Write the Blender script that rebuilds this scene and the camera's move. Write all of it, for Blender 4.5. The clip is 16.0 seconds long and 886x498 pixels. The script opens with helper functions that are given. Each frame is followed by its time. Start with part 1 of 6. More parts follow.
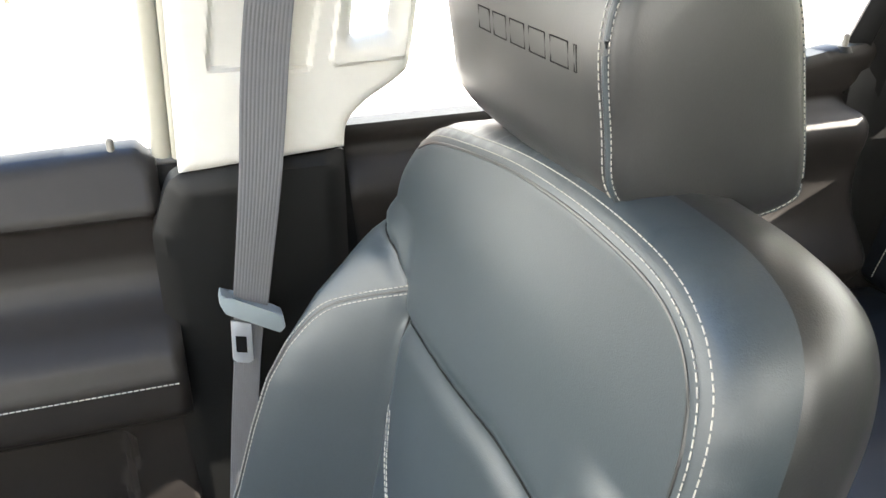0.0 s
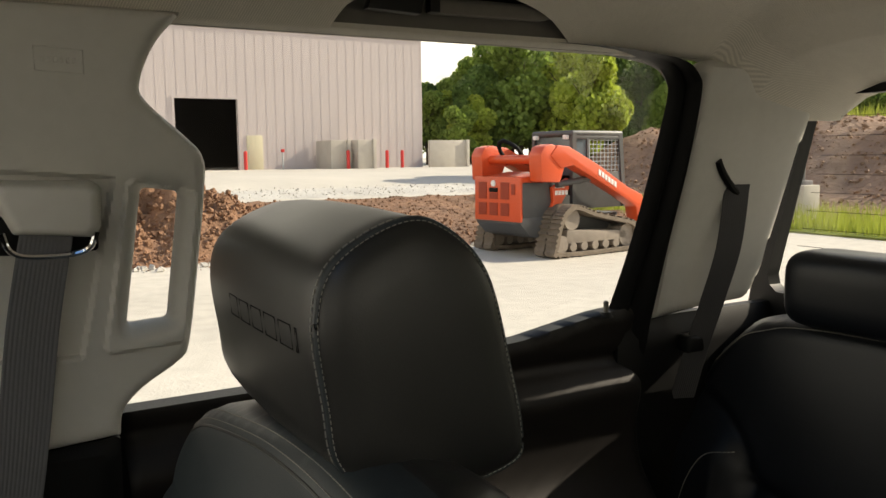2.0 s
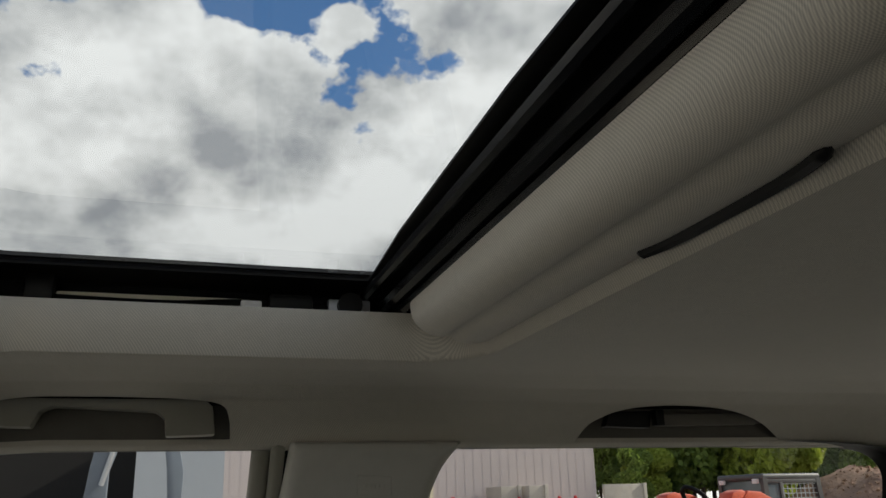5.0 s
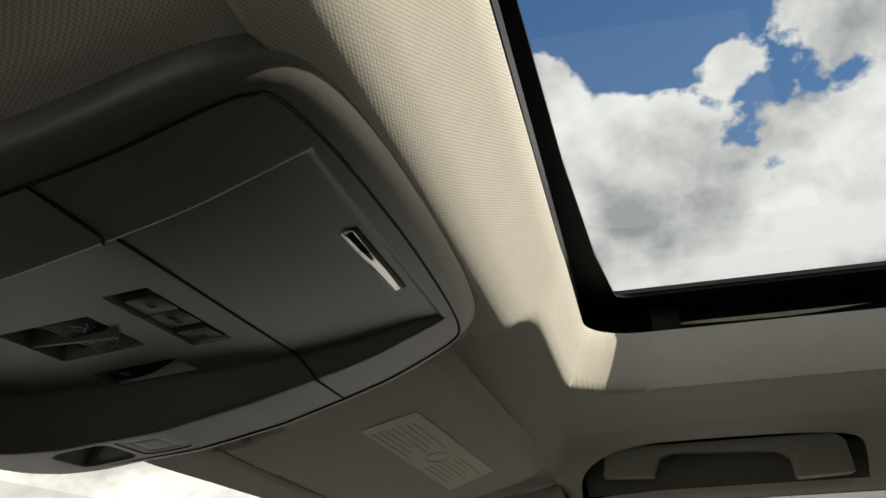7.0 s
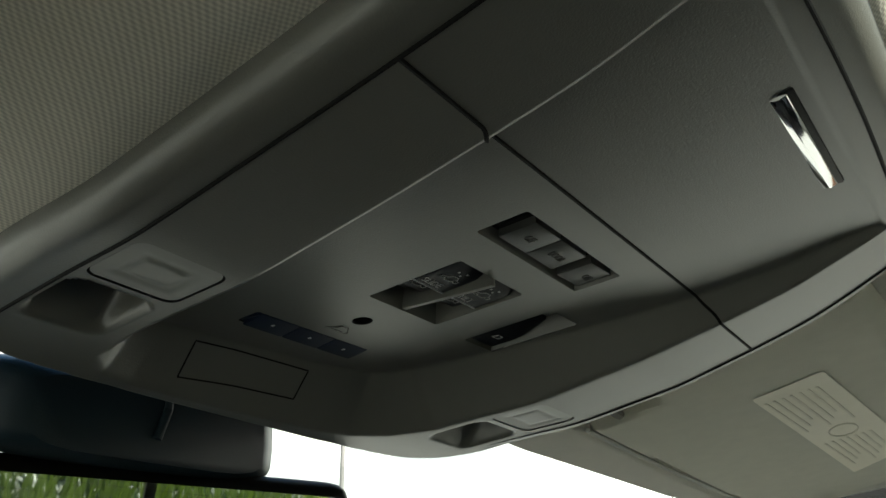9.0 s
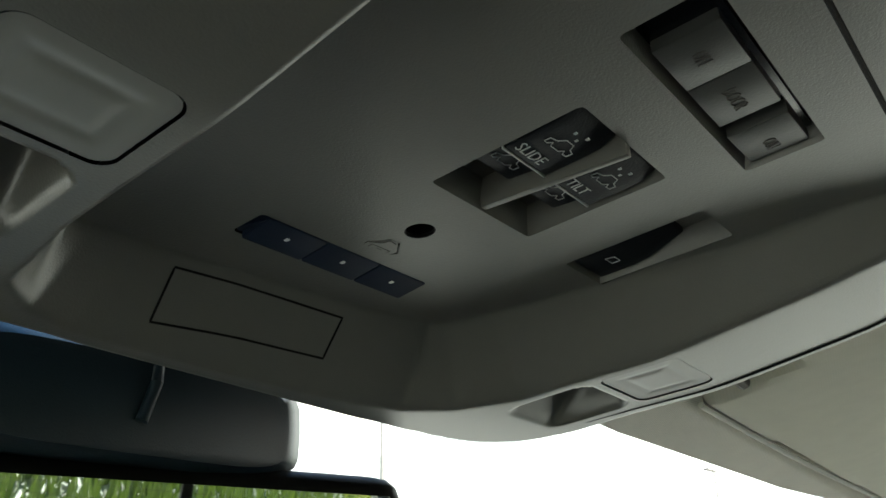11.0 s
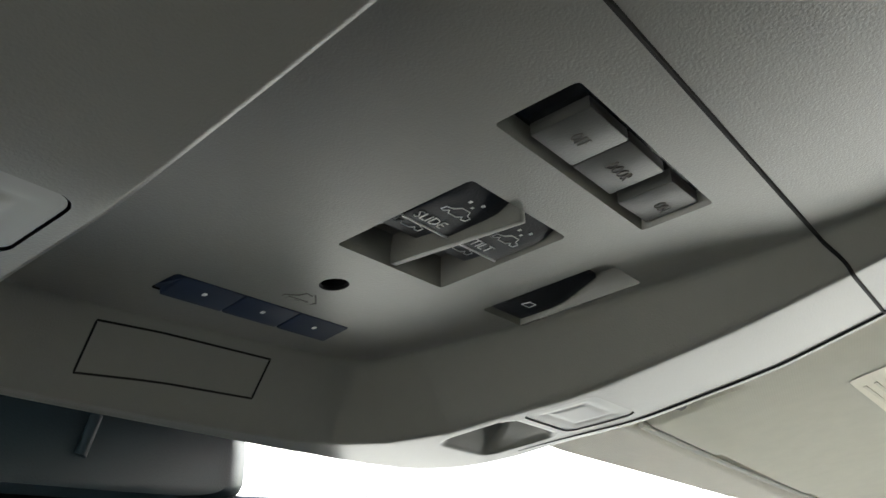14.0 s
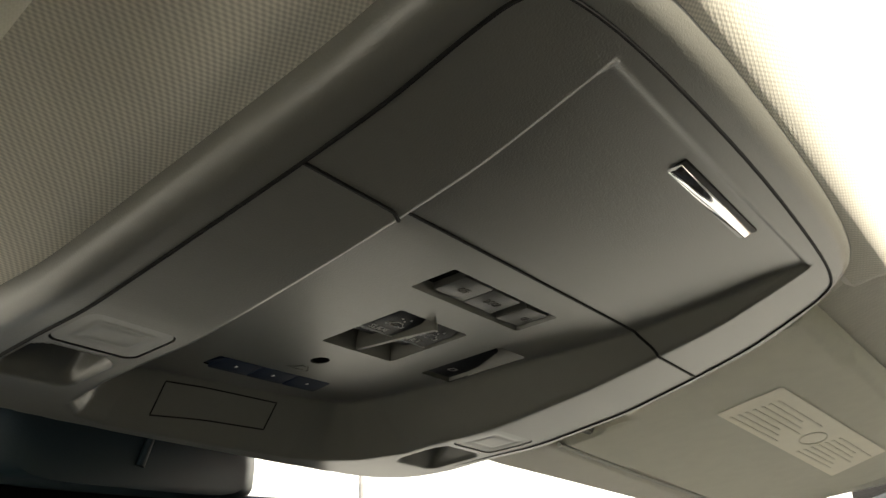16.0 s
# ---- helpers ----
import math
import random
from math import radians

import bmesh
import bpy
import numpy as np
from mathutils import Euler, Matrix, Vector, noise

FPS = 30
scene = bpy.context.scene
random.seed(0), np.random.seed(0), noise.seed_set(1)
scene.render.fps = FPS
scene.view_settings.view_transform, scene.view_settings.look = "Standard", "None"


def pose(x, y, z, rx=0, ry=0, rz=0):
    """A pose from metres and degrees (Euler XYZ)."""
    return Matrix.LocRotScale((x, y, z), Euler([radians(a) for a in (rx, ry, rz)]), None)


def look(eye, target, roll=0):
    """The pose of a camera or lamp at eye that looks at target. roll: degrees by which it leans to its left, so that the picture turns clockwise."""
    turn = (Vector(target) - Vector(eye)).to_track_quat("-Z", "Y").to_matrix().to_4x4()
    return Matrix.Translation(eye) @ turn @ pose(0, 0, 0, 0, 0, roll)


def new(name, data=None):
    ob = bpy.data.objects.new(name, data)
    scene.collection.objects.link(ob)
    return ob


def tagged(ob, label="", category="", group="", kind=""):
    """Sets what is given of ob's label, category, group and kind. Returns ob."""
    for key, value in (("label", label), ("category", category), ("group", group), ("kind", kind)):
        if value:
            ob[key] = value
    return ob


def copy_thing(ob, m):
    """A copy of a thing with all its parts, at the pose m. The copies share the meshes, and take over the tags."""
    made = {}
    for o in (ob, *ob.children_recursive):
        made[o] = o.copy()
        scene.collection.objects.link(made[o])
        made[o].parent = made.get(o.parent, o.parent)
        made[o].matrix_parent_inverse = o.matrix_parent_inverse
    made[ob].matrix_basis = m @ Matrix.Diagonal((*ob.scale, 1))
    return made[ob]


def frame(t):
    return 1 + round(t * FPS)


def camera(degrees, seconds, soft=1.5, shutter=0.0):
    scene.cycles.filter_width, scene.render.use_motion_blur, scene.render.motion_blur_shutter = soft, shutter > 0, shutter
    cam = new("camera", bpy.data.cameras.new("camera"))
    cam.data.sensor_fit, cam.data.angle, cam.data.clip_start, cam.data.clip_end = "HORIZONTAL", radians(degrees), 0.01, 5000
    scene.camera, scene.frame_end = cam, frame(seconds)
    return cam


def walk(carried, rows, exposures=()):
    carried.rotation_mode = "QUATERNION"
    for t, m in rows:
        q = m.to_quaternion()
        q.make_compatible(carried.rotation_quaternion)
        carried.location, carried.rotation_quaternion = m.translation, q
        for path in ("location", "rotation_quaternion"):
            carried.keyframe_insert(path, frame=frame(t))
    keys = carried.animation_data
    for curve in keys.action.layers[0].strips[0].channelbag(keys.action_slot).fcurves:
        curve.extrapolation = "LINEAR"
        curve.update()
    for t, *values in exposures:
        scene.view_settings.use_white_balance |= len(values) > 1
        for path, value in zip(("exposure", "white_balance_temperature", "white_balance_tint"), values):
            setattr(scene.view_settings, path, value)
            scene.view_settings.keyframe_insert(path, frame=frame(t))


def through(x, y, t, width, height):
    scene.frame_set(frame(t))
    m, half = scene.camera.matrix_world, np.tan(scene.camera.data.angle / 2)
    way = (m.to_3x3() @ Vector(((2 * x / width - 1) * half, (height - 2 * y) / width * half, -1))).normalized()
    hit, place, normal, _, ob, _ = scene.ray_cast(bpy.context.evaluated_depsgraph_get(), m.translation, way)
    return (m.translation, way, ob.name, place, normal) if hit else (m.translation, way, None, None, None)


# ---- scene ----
cam = camera(56.9, 16.0, 1.5, 0.0)
PATH = [
    (0, (-0.148, 0.25, 1.577), (1.571, -0.313, 0.723), -0.2),
    (0.5, (-0.153, 0.231, 1.573), (1.588, -0.484, 0.896), -0.0),
    (1, (-0.182, 0.217, 1.587), (1.565, -0.619, 1.087), -0.3),
    (1.5, (-0.183, 0.207, 1.589), (1.56, -0.706, 1.233), -0.4),
    (2, (-0.211, 0.188, 1.589), (1.53, -0.771, 1.364), -0.6),
    (2.4, (-0.255, 0.201, 1.605), (1.49, -0.775, 1.539), -0.9),
    (2.5, (-0.259, 0.195, 1.613), (1.485, -0.784, 1.593), -0.8),
    (2.9, (-0.305, 0.185, 1.638), (1.428, -0.803, 1.773), -1.1),
    (3, (-0.315, 0.182, 1.641), (1.417, -0.804, 1.811), -1.1),
    (3.2, (-0.333, 0.182, 1.644), (1.39, -0.802, 1.892), -1.1),
    (5.3, (-0.369, 0.375, 1.658), (1.454, -0.113, 2.319), -1.6),
    (5.5, (-0.376, 0.384, 1.658), (1.454, -0.029, 2.353), -1.7),
    (6, (-0.372, 0.422, 1.661), (1.466, 0.197, 2.418), -2.0),
    (6.5, (-0.323, 0.464, 1.656), (1.524, 0.512, 2.423), -2.2),
    (7, (-0.267, 0.519, 1.645), (1.529, 0.926, 2.425), -2.3),
    (7.5, (-0.244, 0.559, 1.648), (1.453, 1.274, 2.429), -1.3),
    (8, (-0.226, 0.579, 1.647), (1.382, 1.474, 2.43), -1.1),
    (8.2, (-0.233, 0.579, 1.643), (1.345, 1.517, 2.438), -1.0),
    (10.3, (-0.18, 0.587, 1.65), (1.273, 1.72, 2.43), -1.5),
    (10.5, (-0.181, 0.604, 1.652), (1.267, 1.736, 2.44), -1.6),
    (11, (-0.138, 0.655, 1.656), (1.313, 1.774, 2.458), -1.7),
    (11.5, (-0.131, 0.67, 1.665), (1.332, 1.773, 2.468), -2.4),
    (12, (-0.131, 0.671, 1.681), (1.348, 1.761, 2.472), -2.9),
    (12.5, (-0.128, 0.672, 1.678), (1.359, 1.752, 2.466), -3.1),
    (13, (-0.133, 0.658, 1.673), (1.357, 1.736, 2.46), -3.1),
    (13.5, (-0.134, 0.643, 1.668), (1.35, 1.73, 2.453), -2.6),
    (14, (-0.137, 0.631, 1.667), (1.341, 1.729, 2.448), -2.2),
    (14.5, (-0.142, 0.627, 1.665), (1.33, 1.735, 2.442), -2.1),
    (15, (-0.148, 0.623, 1.661), (1.32, 1.738, 2.436), -2.1),
    (15.5, (-0.174, 0.598, 1.653), (1.297, 1.712, 2.423), -2.3),
    (16, (-0.222, 0.542, 1.654), (1.259, 1.633, 2.436), -1.5),
]
EXPO = [(0.0, 4.1, 6700, 11), (0.5, 2.95, 6850, 10), (1.0, 1.9, 7400, 10), (1.5, 0.95, 7650, 10), (2.0, 0.90, 7650, 10), (2.5, 1.0, 7700, 10), (3.2, 1.15, 7700, 10),
        (5.3, -0.1, 6600, 9), (6.5, -0.1, 6750, 9), (7.0, 0.1, 6900, 8), (7.5, 0.1, 6950, 5), (8.0, 0.75, 6700, -3), (10.5, 1.75, 6350, -4), (11.0, 2.1, 6300, -3), (11.5, 2.6, 6350, 0), (12.0, 3.45, 6350, 2), (12.5, 3.35, 6250, 4), (13.5, 3.2, 6250, 6), (14.5, 2.85, 6250, 6), (15.5, 2.72, 6300, 5), (16.0, 1.98, 7200, 7)]
walk(cam, [(t, look(eye, target, roll)) for t, eye, target, roll in PATH], EXPO)

# ---- world and sun ----
SUN = Vector((-0.12, -0.85, 0.52)).normalized()


def build_world():
    w = bpy.data.worlds.new("sky")
    scene.world = w
    w.use_nodes = True
    nt = w.node_tree
    N, L = nt.nodes, nt.links
    N.clear()
    out = N.new("ShaderNodeOutputWorld")
    bg = N.new("ShaderNodeBackground")
    sky = N.new("ShaderNodeTexSky")
    sky.sky_type = "NISHITA"
    sky.sun_disc = False
    sky.sun_elevation = math.asin(SUN.z)
    sky.sun_rotation = math.atan2(SUN.x, SUN.y)
    co = N.new("ShaderNodeTexCoord")
    sep = N.new("ShaderNodeSeparateXYZ")
    L.new(co.outputs["Generated"], sep.inputs[0])
    up = N.new("ShaderNodeMath"); up.operation = "MAXIMUM"; up.inputs[1].default_value = 0.0
    L.new(sep.outputs["Z"], up.inputs[0])
    low = N.new("ShaderNodeMath"); low.operation = "ADD"; low.inputs[1].default_value = 0.5
    L.new(up.outputs[0], low.inputs[0])
    flat = N.new("ShaderNodeVectorMath"); flat.operation = "DIVIDE"
    L.new(co.outputs["Generated"], flat.inputs[0])
    three = N.new("ShaderNodeCombineXYZ")
    for i in range(3):
        L.new(low.outputs[0], three.inputs[i])
    L.new(three.outputs[0], flat.inputs[1])
    place = N.new("ShaderNodeMapping")
    place.inputs["Location"].default_value = (3.15, 1.05, 0.0)
    place.inputs["Scale"].default_value = (1.0, 1.0, 0.0)
    L.new(flat.outputs[0], place.inputs["Vector"])

    def noise_at(scale, detail, rough, warp=0.0):
        n = N.new("ShaderNodeTexNoise")
        n.inputs["Scale"].default_value = scale
        n.inputs["Detail"].default_value = detail
        n.inputs["Roughness"].default_value = rough
        n.inputs["Distortion"].default_value = warp
        L.new(place.outputs[0], n.inputs["Vector"])
        return n

    big = noise_at(5.2, 13.0, 0.57, 0.0)
    # a bank of cumulus up to middle height, broken and clear above
    thin = N.new("ShaderNodeMapRange")
    thin.inputs["From Min"].default_value = 0.34
    thin.inputs["From Max"].default_value = 0.66
    thin.inputs["To Min"].default_value = 0.42
    thin.inputs["To Max"].default_value = -0.25
    L.new(up.outputs[0], thin.inputs["Value"])
    cover = N.new("ShaderNodeMath"); cover.operation = "ADD"
    L.new(big.outputs["Fac"], cover.inputs[0]); L.new(thin.outputs[0], cover.inputs[1])
    # open lanes of blue and loose heads of cumulus
    for (cx, cy), r, amount in (((0.735, -0.06), 0.13, -0.16), ((0.775, 0.17), 0.11, -0.10), ((0.825, -0.245), 0.10, -0.17), ((0.895, 0.046), 0.03, -0.12), ((0.775, 0.055), 0.075, 0.20), ((0.795, -0.14), 0.055, 0.14), ((0.715, -0.35), 0.15, 0.30), ((0.845, 0.13), 0.10, 0.12), ((0.80, -0.40), 0.07, 0.12)):
        far = N.new("ShaderNodeVectorMath"); far.operation = "DISTANCE"
        far.inputs[1].default_value = (3.15 + cx, 1.05 + cy, 0.0)
        L.new(place.outputs[0], far.inputs[0])
        fall = N.new("ShaderNodeMapRange"); fall.interpolation_type = "SMOOTHSTEP"
        fall.inputs["From Min"].default_value = 0.0; fall.inputs["From Max"].default_value = r
        fall.inputs["To Min"].default_value = amount; fall.inputs["To Max"].default_value = 0.0
        L.new(far.outputs["Value"], fall.inputs["Value"])
        more = N.new("ShaderNodeMath"); more.operation = "ADD"
        L.new(cover.outputs[0], more.inputs[0]); L.new(fall.outputs[0], more.inputs[1])
        cover = more
    ramp = N.new("ShaderNodeValToRGB")
    ramp.color_ramp.elements[0].position = 0.492
    ramp.color_ramp.elements[1].position = 0.53
    L.new(cover.outputs[0], ramp.inputs["Fac"])
    # bright tops and grey bases: the bulk is compared with itself a little higher up
    here = noise_at(4.2, 11.0, 0.56)
    higher = N.new("ShaderNodeVectorMath"); higher.operation = "SCALE"
    higher.inputs["Scale"].default_value = 0.91
    L.new(flat.outputs[0], higher.inputs[0])
    place_up = N.new("ShaderNodeMapping")
    place_up.inputs["Location"].default_value = place.inputs["Location"].default_value
    place_up.inputs["Scale"].default_value = (1.0, 1.0, 0.0)
    L.new(higher.outputs[0], place_up.inputs["Vector"])
    above = noise_at(4.2, 11.0, 0.56)
    L.new(place_up.outputs[0], above.inputs["Vector"])
    diff = N.new("ShaderNodeMath"); diff.operation = "SUBTRACT"
    L.new(here.outputs["Fac"], diff.inputs[0]); L.new(above.outputs["Fac"], diff.inputs[1])
    lift = N.new("ShaderNodeMapRange")
    lift.inputs["From Min"].default_value = -0.17; lift.inputs["From Max"].default_value = 0.10
    L.new(diff.outputs[0], lift.inputs["Value"])
    ramp2 = N.new("ShaderNodeValToRGB")
    ramp2.color_ramp.elements[0].position = 0.0
    ramp2.color_ramp.elements[0].color = (2.8, 2.85, 2.9, 1)
    ramp2.color_ramp.elements[1].position = 1.0
    ramp2.color_ramp.elements[1].color = (7.7, 7.5, 7.1, 1)
    mid = ramp2.color_ramp.elements.new(0.5)
    mid.color = (5.4, 5.3, 5.05, 1)
    L.new(lift.outputs[0], ramp2.inputs["Fac"])
    mix = N.new("ShaderNodeMix"); mix.data_type = "RGBA"
    L.new(ramp.outputs["Color"], mix.inputs["Factor"])
    blue = N.new("ShaderNodeHueSaturation")
    blue.inputs["Saturation"].default_value = 1.25
    blue.inputs["Value"].default_value = 1.05
    L.new(sky.outputs[0], blue.inputs["Color"])
    L.new(blue.outputs[0], mix.inputs["A"])
    L.new(ramp2.outputs[0], mix.inputs["B"])
    L.new(mix.outputs["Result"], bg.inputs["Color"])
    bg.inputs["Strength"].default_value = 0.15
    L.new(bg.outputs[0], out.inputs[0])


build_world()
sun_data = bpy.data.lights.new("sun", "SUN")
sun_data.energy = 4.6
sun_data.angle = radians(0.55)
sun_data.color = (1.0, 0.94, 0.84)
sun = new("sun", sun_data)
sun.matrix_world = look((0, 0, 0), -SUN)


# ---- materials ----
def material(name, color, rough=0.6, metal=0.0, vary=0.12, grain=60.0, bump=0.0, bump_scale=400.0, stain=4.0, coat=0.0, random=0.0, spec=0.5, sheen=0.0, uneven=0.06, coat_rough=0.3):
    """A surface with colour variation at two scales and fine relief."""
    m = bpy.data.materials.new(name)
    m.use_nodes = True
    nt = m.node_tree
    N, L = nt.nodes, nt.links
    b = N["Principled BSDF"]
    b.inputs["Roughness"].default_value = rough
    b.inputs["Metallic"].default_value = metal
    b.inputs["Coat Weight"].default_value = coat
    b.inputs["Coat Roughness"].default_value = coat_rough
    b.inputs["Specular IOR Level"].default_value = spec
    b.inputs["Sheen Weight"].default_value = sheen
    co = N.new("ShaderNodeTexCoord")
    n1 = N.new("ShaderNodeTexNoise"); n1.inputs["Scale"].default_value = grain; n1.inputs["Detail"].default_value = 3
    n2 = N.new("ShaderNodeTexNoise"); n2.inputs["Scale"].default_value = stain; n2.inputs["Detail"].default_value = 4
    for n in (n1, n2):
        L.new(co.outputs["Object"], n.inputs["Vector"])
    add = N.new("ShaderNodeMath"); add.operation = "ADD"
    L.new(n1.outputs["Fac"], add.inputs[0]); L.new(n2.outputs["Fac"], add.inputs[1])
    mr = N.new("ShaderNodeMapRange")
    mr.inputs["From Min"].default_value = 0.55; mr.inputs["From Max"].default_value = 1.45
    mr.inputs["To Min"].default_value = 1 - vary; mr.inputs["To Max"].default_value = 1 + vary
    L.new(add.outputs[0], mr.inputs["Value"])
    val = mr.outputs[0]
    if random:
        info = N.new("ShaderNodeObjectInfo")
        mr2 = N.new("ShaderNodeMapRange")
        mr2.inputs["To Min"].default_value = 1 - random; mr2.inputs["To Max"].default_value = 1 + random
        L.new(info.outputs["Random"], mr2.inputs["Value"])
        mu = N.new("ShaderNodeMath"); mu.operation = "MULTIPLY"
        L.new(val, mu.inputs[0]); L.new(mr2.outputs[0], mu.inputs[1])
        val = mu.outputs[0]
    hsv = N.new("ShaderNodeHueSaturation")
    hsv.inputs["Color"].default_value = (*color, 1)
    L.new(val, hsv.inputs["Value"])
    L.new(hsv.outputs[0], b.inputs["Base Color"])
    rr = N.new("ShaderNodeMapRange")
    rr.inputs["From Min"].default_value = 0.1; rr.inputs["From Max"].default_value = 0.9
    rr.inputs["To Min"].default_value = max(0.02, rough - uneven); rr.inputs["To Max"].default_value = min(1, rough + uneven)
    L.new(n2.outputs["Fac"], rr.inputs["Value"])
    L.new(rr.outputs[0], b.inputs["Roughness"])
    if bump:
        n3 = N.new("ShaderNodeTexNoise"); n3.inputs["Scale"].default_value = bump_scale; n3.inputs["Detail"].default_value = 2
        L.new(co.outputs["Object"], n3.inputs["Vector"])
        bp = N.new("ShaderNodeBump"); bp.inputs["Strength"].default_value = bump; bp.inputs["Distance"].default_value = 0.6 / bump_scale
        L.new(n3.outputs["Fac"], bp.inputs["Height"])
        L.new(bp.outputs[0], b.inputs["Normal"])
    return m


def weave(name, color, size, strength=0.6, rough=0.9, vary=0.25):
    """Knitted headliner cloth: rows of small loops."""
    m = material(name, color, rough, vary=0.06, grain=90, stain=5)
    nt = m.node_tree
    N, L = nt.nodes, nt.links
    b = N["Principled BSDF"]
    b.inputs["Sheen Weight"].default_value = 0.15
    co = N.new("ShaderNodeTexCoord")
    slope = N.new("ShaderNodeSeparateXYZ")
    L.new(co.outputs["Object"], slope.inputs[0])
    run = N.new("ShaderNodeCombineXYZ")
    for axis, k in (("X", 0.45), ("Y", -0.8)):
        lift = N.new("ShaderNodeMath"); lift.operation = "MULTIPLY_ADD"; lift.inputs[1].default_value = k
        L.new(slope.outputs["Z"], lift.inputs[0]); L.new(slope.outputs[axis], lift.inputs[2])
        L.new(lift.outputs[0], run.inputs[axis])
    sep = N.new("ShaderNodeSeparateXYZ")
    L.new(run.outputs[0], sep.inputs[0])
    waves = []
    for sx, sy in ((1.0, 0.35), (-0.35, 1.0)):
        a = N.new("ShaderNodeMath"); a.operation = "MULTIPLY"; a.inputs[1].default_value = sx * 2 * math.pi / size
        c = N.new("ShaderNodeMath"); c.operation = "MULTIPLY"; c.inputs[1].default_value = sy * 2 * math.pi / size
        L.new(sep.outputs["X"], a.inputs[0]); L.new(sep.outputs["Y"], c.inputs[0])
        s = N.new("ShaderNodeMath"); s.operation = "ADD"
        L.new(a.outputs[0], s.inputs[0]); L.new(c.outputs[0], s.inputs[1])
        w = N.new("ShaderNodeMath"); w.operation = "SINE"
        L.new(s.outputs[0], w.inputs[0])
        waves.append(w)
    add = N.new("ShaderNodeMath"); add.operation = "ADD"
    L.new(waves[0].outputs[0], add.inputs[0]); L.new(waves[1].outputs[0], add.inputs[1])
    bp = N.new("ShaderNodeBump"); bp.inputs["Strength"].default_value = strength; bp.inputs["Distance"].default_value = size * 0.22
    L.new(add.outputs[0], bp.inputs["Height"])
    L.new(bp.outputs[0], b.inputs["Normal"])
    # darker gaps between the loops: their shade, put into the colour
    prod = N.new("ShaderNodeMath"); prod.operation = "MULTIPLY"
    L.new(waves[0].outputs[0], prod.inputs[0]); L.new(waves[1].outputs[0], prod.inputs[1])
    gap = N.new("ShaderNodeMapRange")
    gap.inputs["From Min"].default_value = -0.8; gap.inputs["From Max"].default_value = 0.8
    gap.inputs["To Min"].default_value = 1 - vary; gap.inputs["To Max"].default_value = 1.0
    L.new(prod.outputs[0], gap.inputs["Value"])
    hsv = N.new("ShaderNodeHueSaturation")
    L.new(b.inputs["Base Color"].links[0].from_socket, hsv.inputs["Color"])
    L.new(gap.outputs[0], hsv.inputs["Value"])
    L.new(hsv.outputs[0], b.inputs["Base Color"])
    return m


def leafy(name, color, through=0.45):
    """Foliage that glows where the sun is behind it."""
    m = material(name, color, 0.6, vary=0.45, grain=0.9, stain=0.25)
    N, L = m.node_tree.nodes, m.node_tree.links
    b, out = N["Principled BSDF"], N["Material Output"]
    tl = N.new("ShaderNodeBsdfTranslucent")
    L.new(b.inputs["Base Color"].links[0].from_socket, tl.inputs["Color"])
    mx = N.new("ShaderNodeMixShader"); mx.inputs[0].default_value = through
    L.new(b.outputs[0], mx.inputs[1]); L.new(tl.outputs[0], mx.inputs[2])
    L.new(mx.outputs[0], out.inputs[0])
    return m


def glass(name, tint=(0.9, 0.93, 0.92), clear=0.94):
    m = bpy.data.materials.new(name)
    m.use_nodes = True
    N, L = m.node_tree.nodes, m.node_tree.links
    N.clear()
    out = N.new("ShaderNodeOutputMaterial")
    tr = N.new("ShaderNodeBsdfTransparent"); tr.inputs[0].default_value = (*[c * clear for c in tint], 1)
    gl = N.new("ShaderNodeBsdfGlossy"); gl.inputs["Roughness"].default_value = 0.02
    lw = N.new("ShaderNodeLayerWeight"); lw.inputs["Blend"].default_value = 0.5
    po = N.new("ShaderNodeMath"); po.operation = "POWER"; po.inputs[1].default_value = 4.0
    L.new(lw.outputs["Facing"], po.inputs[0])
    fr = N.new("ShaderNodeMapRange"); fr.inputs["To Min"].default_value = 0.035; fr.inputs["To Max"].default_value = 0.75
    L.new(po.outputs[0], fr.inputs["Value"])
    mx = N.new("ShaderNodeMixShader")
    L.new(fr.outputs[0], mx.inputs[0]); L.new(tr.outputs[0], mx.inputs[1]); L.new(gl.outputs[0], mx.inputs[2])
    L.new(mx.outputs[0], out.inputs[0])
    return m


LEATHER = material("black leather", (0.022, 0.031, 0.036), 0.46, coat=0.22, coat_rough=0.42, spec=0.5, vary=0.12, grain=300, bump=0.25, bump_scale=900, stain=9)
LEATHER_REAR = material("matt black leather", (0.0075, 0.0095, 0.013), 0.38, spec=0.35, vary=0.15, grain=300, bump=0.25, bump_scale=900, stain=9)
LEATHER_SIDE = material("smooth black leather", (0.0145, 0.0152, 0.0150), 0.40, coat=0.2, coat_rough=0.4, vary=0.12, grain=300, bump=0.2, bump_scale=900, stain=9)
STITCH = material("pale thread", (0.30, 0.29, 0.26), 0.8)
BLACK = material("black trim plastic", (0.0052, 0.0054, 0.0052), 0.5, spec=0.25, bump=0.3, bump_scale=1500, vary=0.15)
DOORSKIN = material("black soft door trim", (0.013, 0.0113, 0.0102), 0.48, spec=0.28, bump=0.3, bump_scale=1200, vary=0.15)
RUBBER = material("black rubber seal", (0.0045, 0.0045, 0.0045), 0.6, spec=0.12, vary=0.2)
GLOSS = material("gloss black frame", (0.010, 0.011, 0.013), 0.18, vary=0.1)
CREAM = material("light grey trim plastic", (0.50, 0.49, 0.45), 0.62, bump=0.35, bump_scale=1600, vary=0.05)
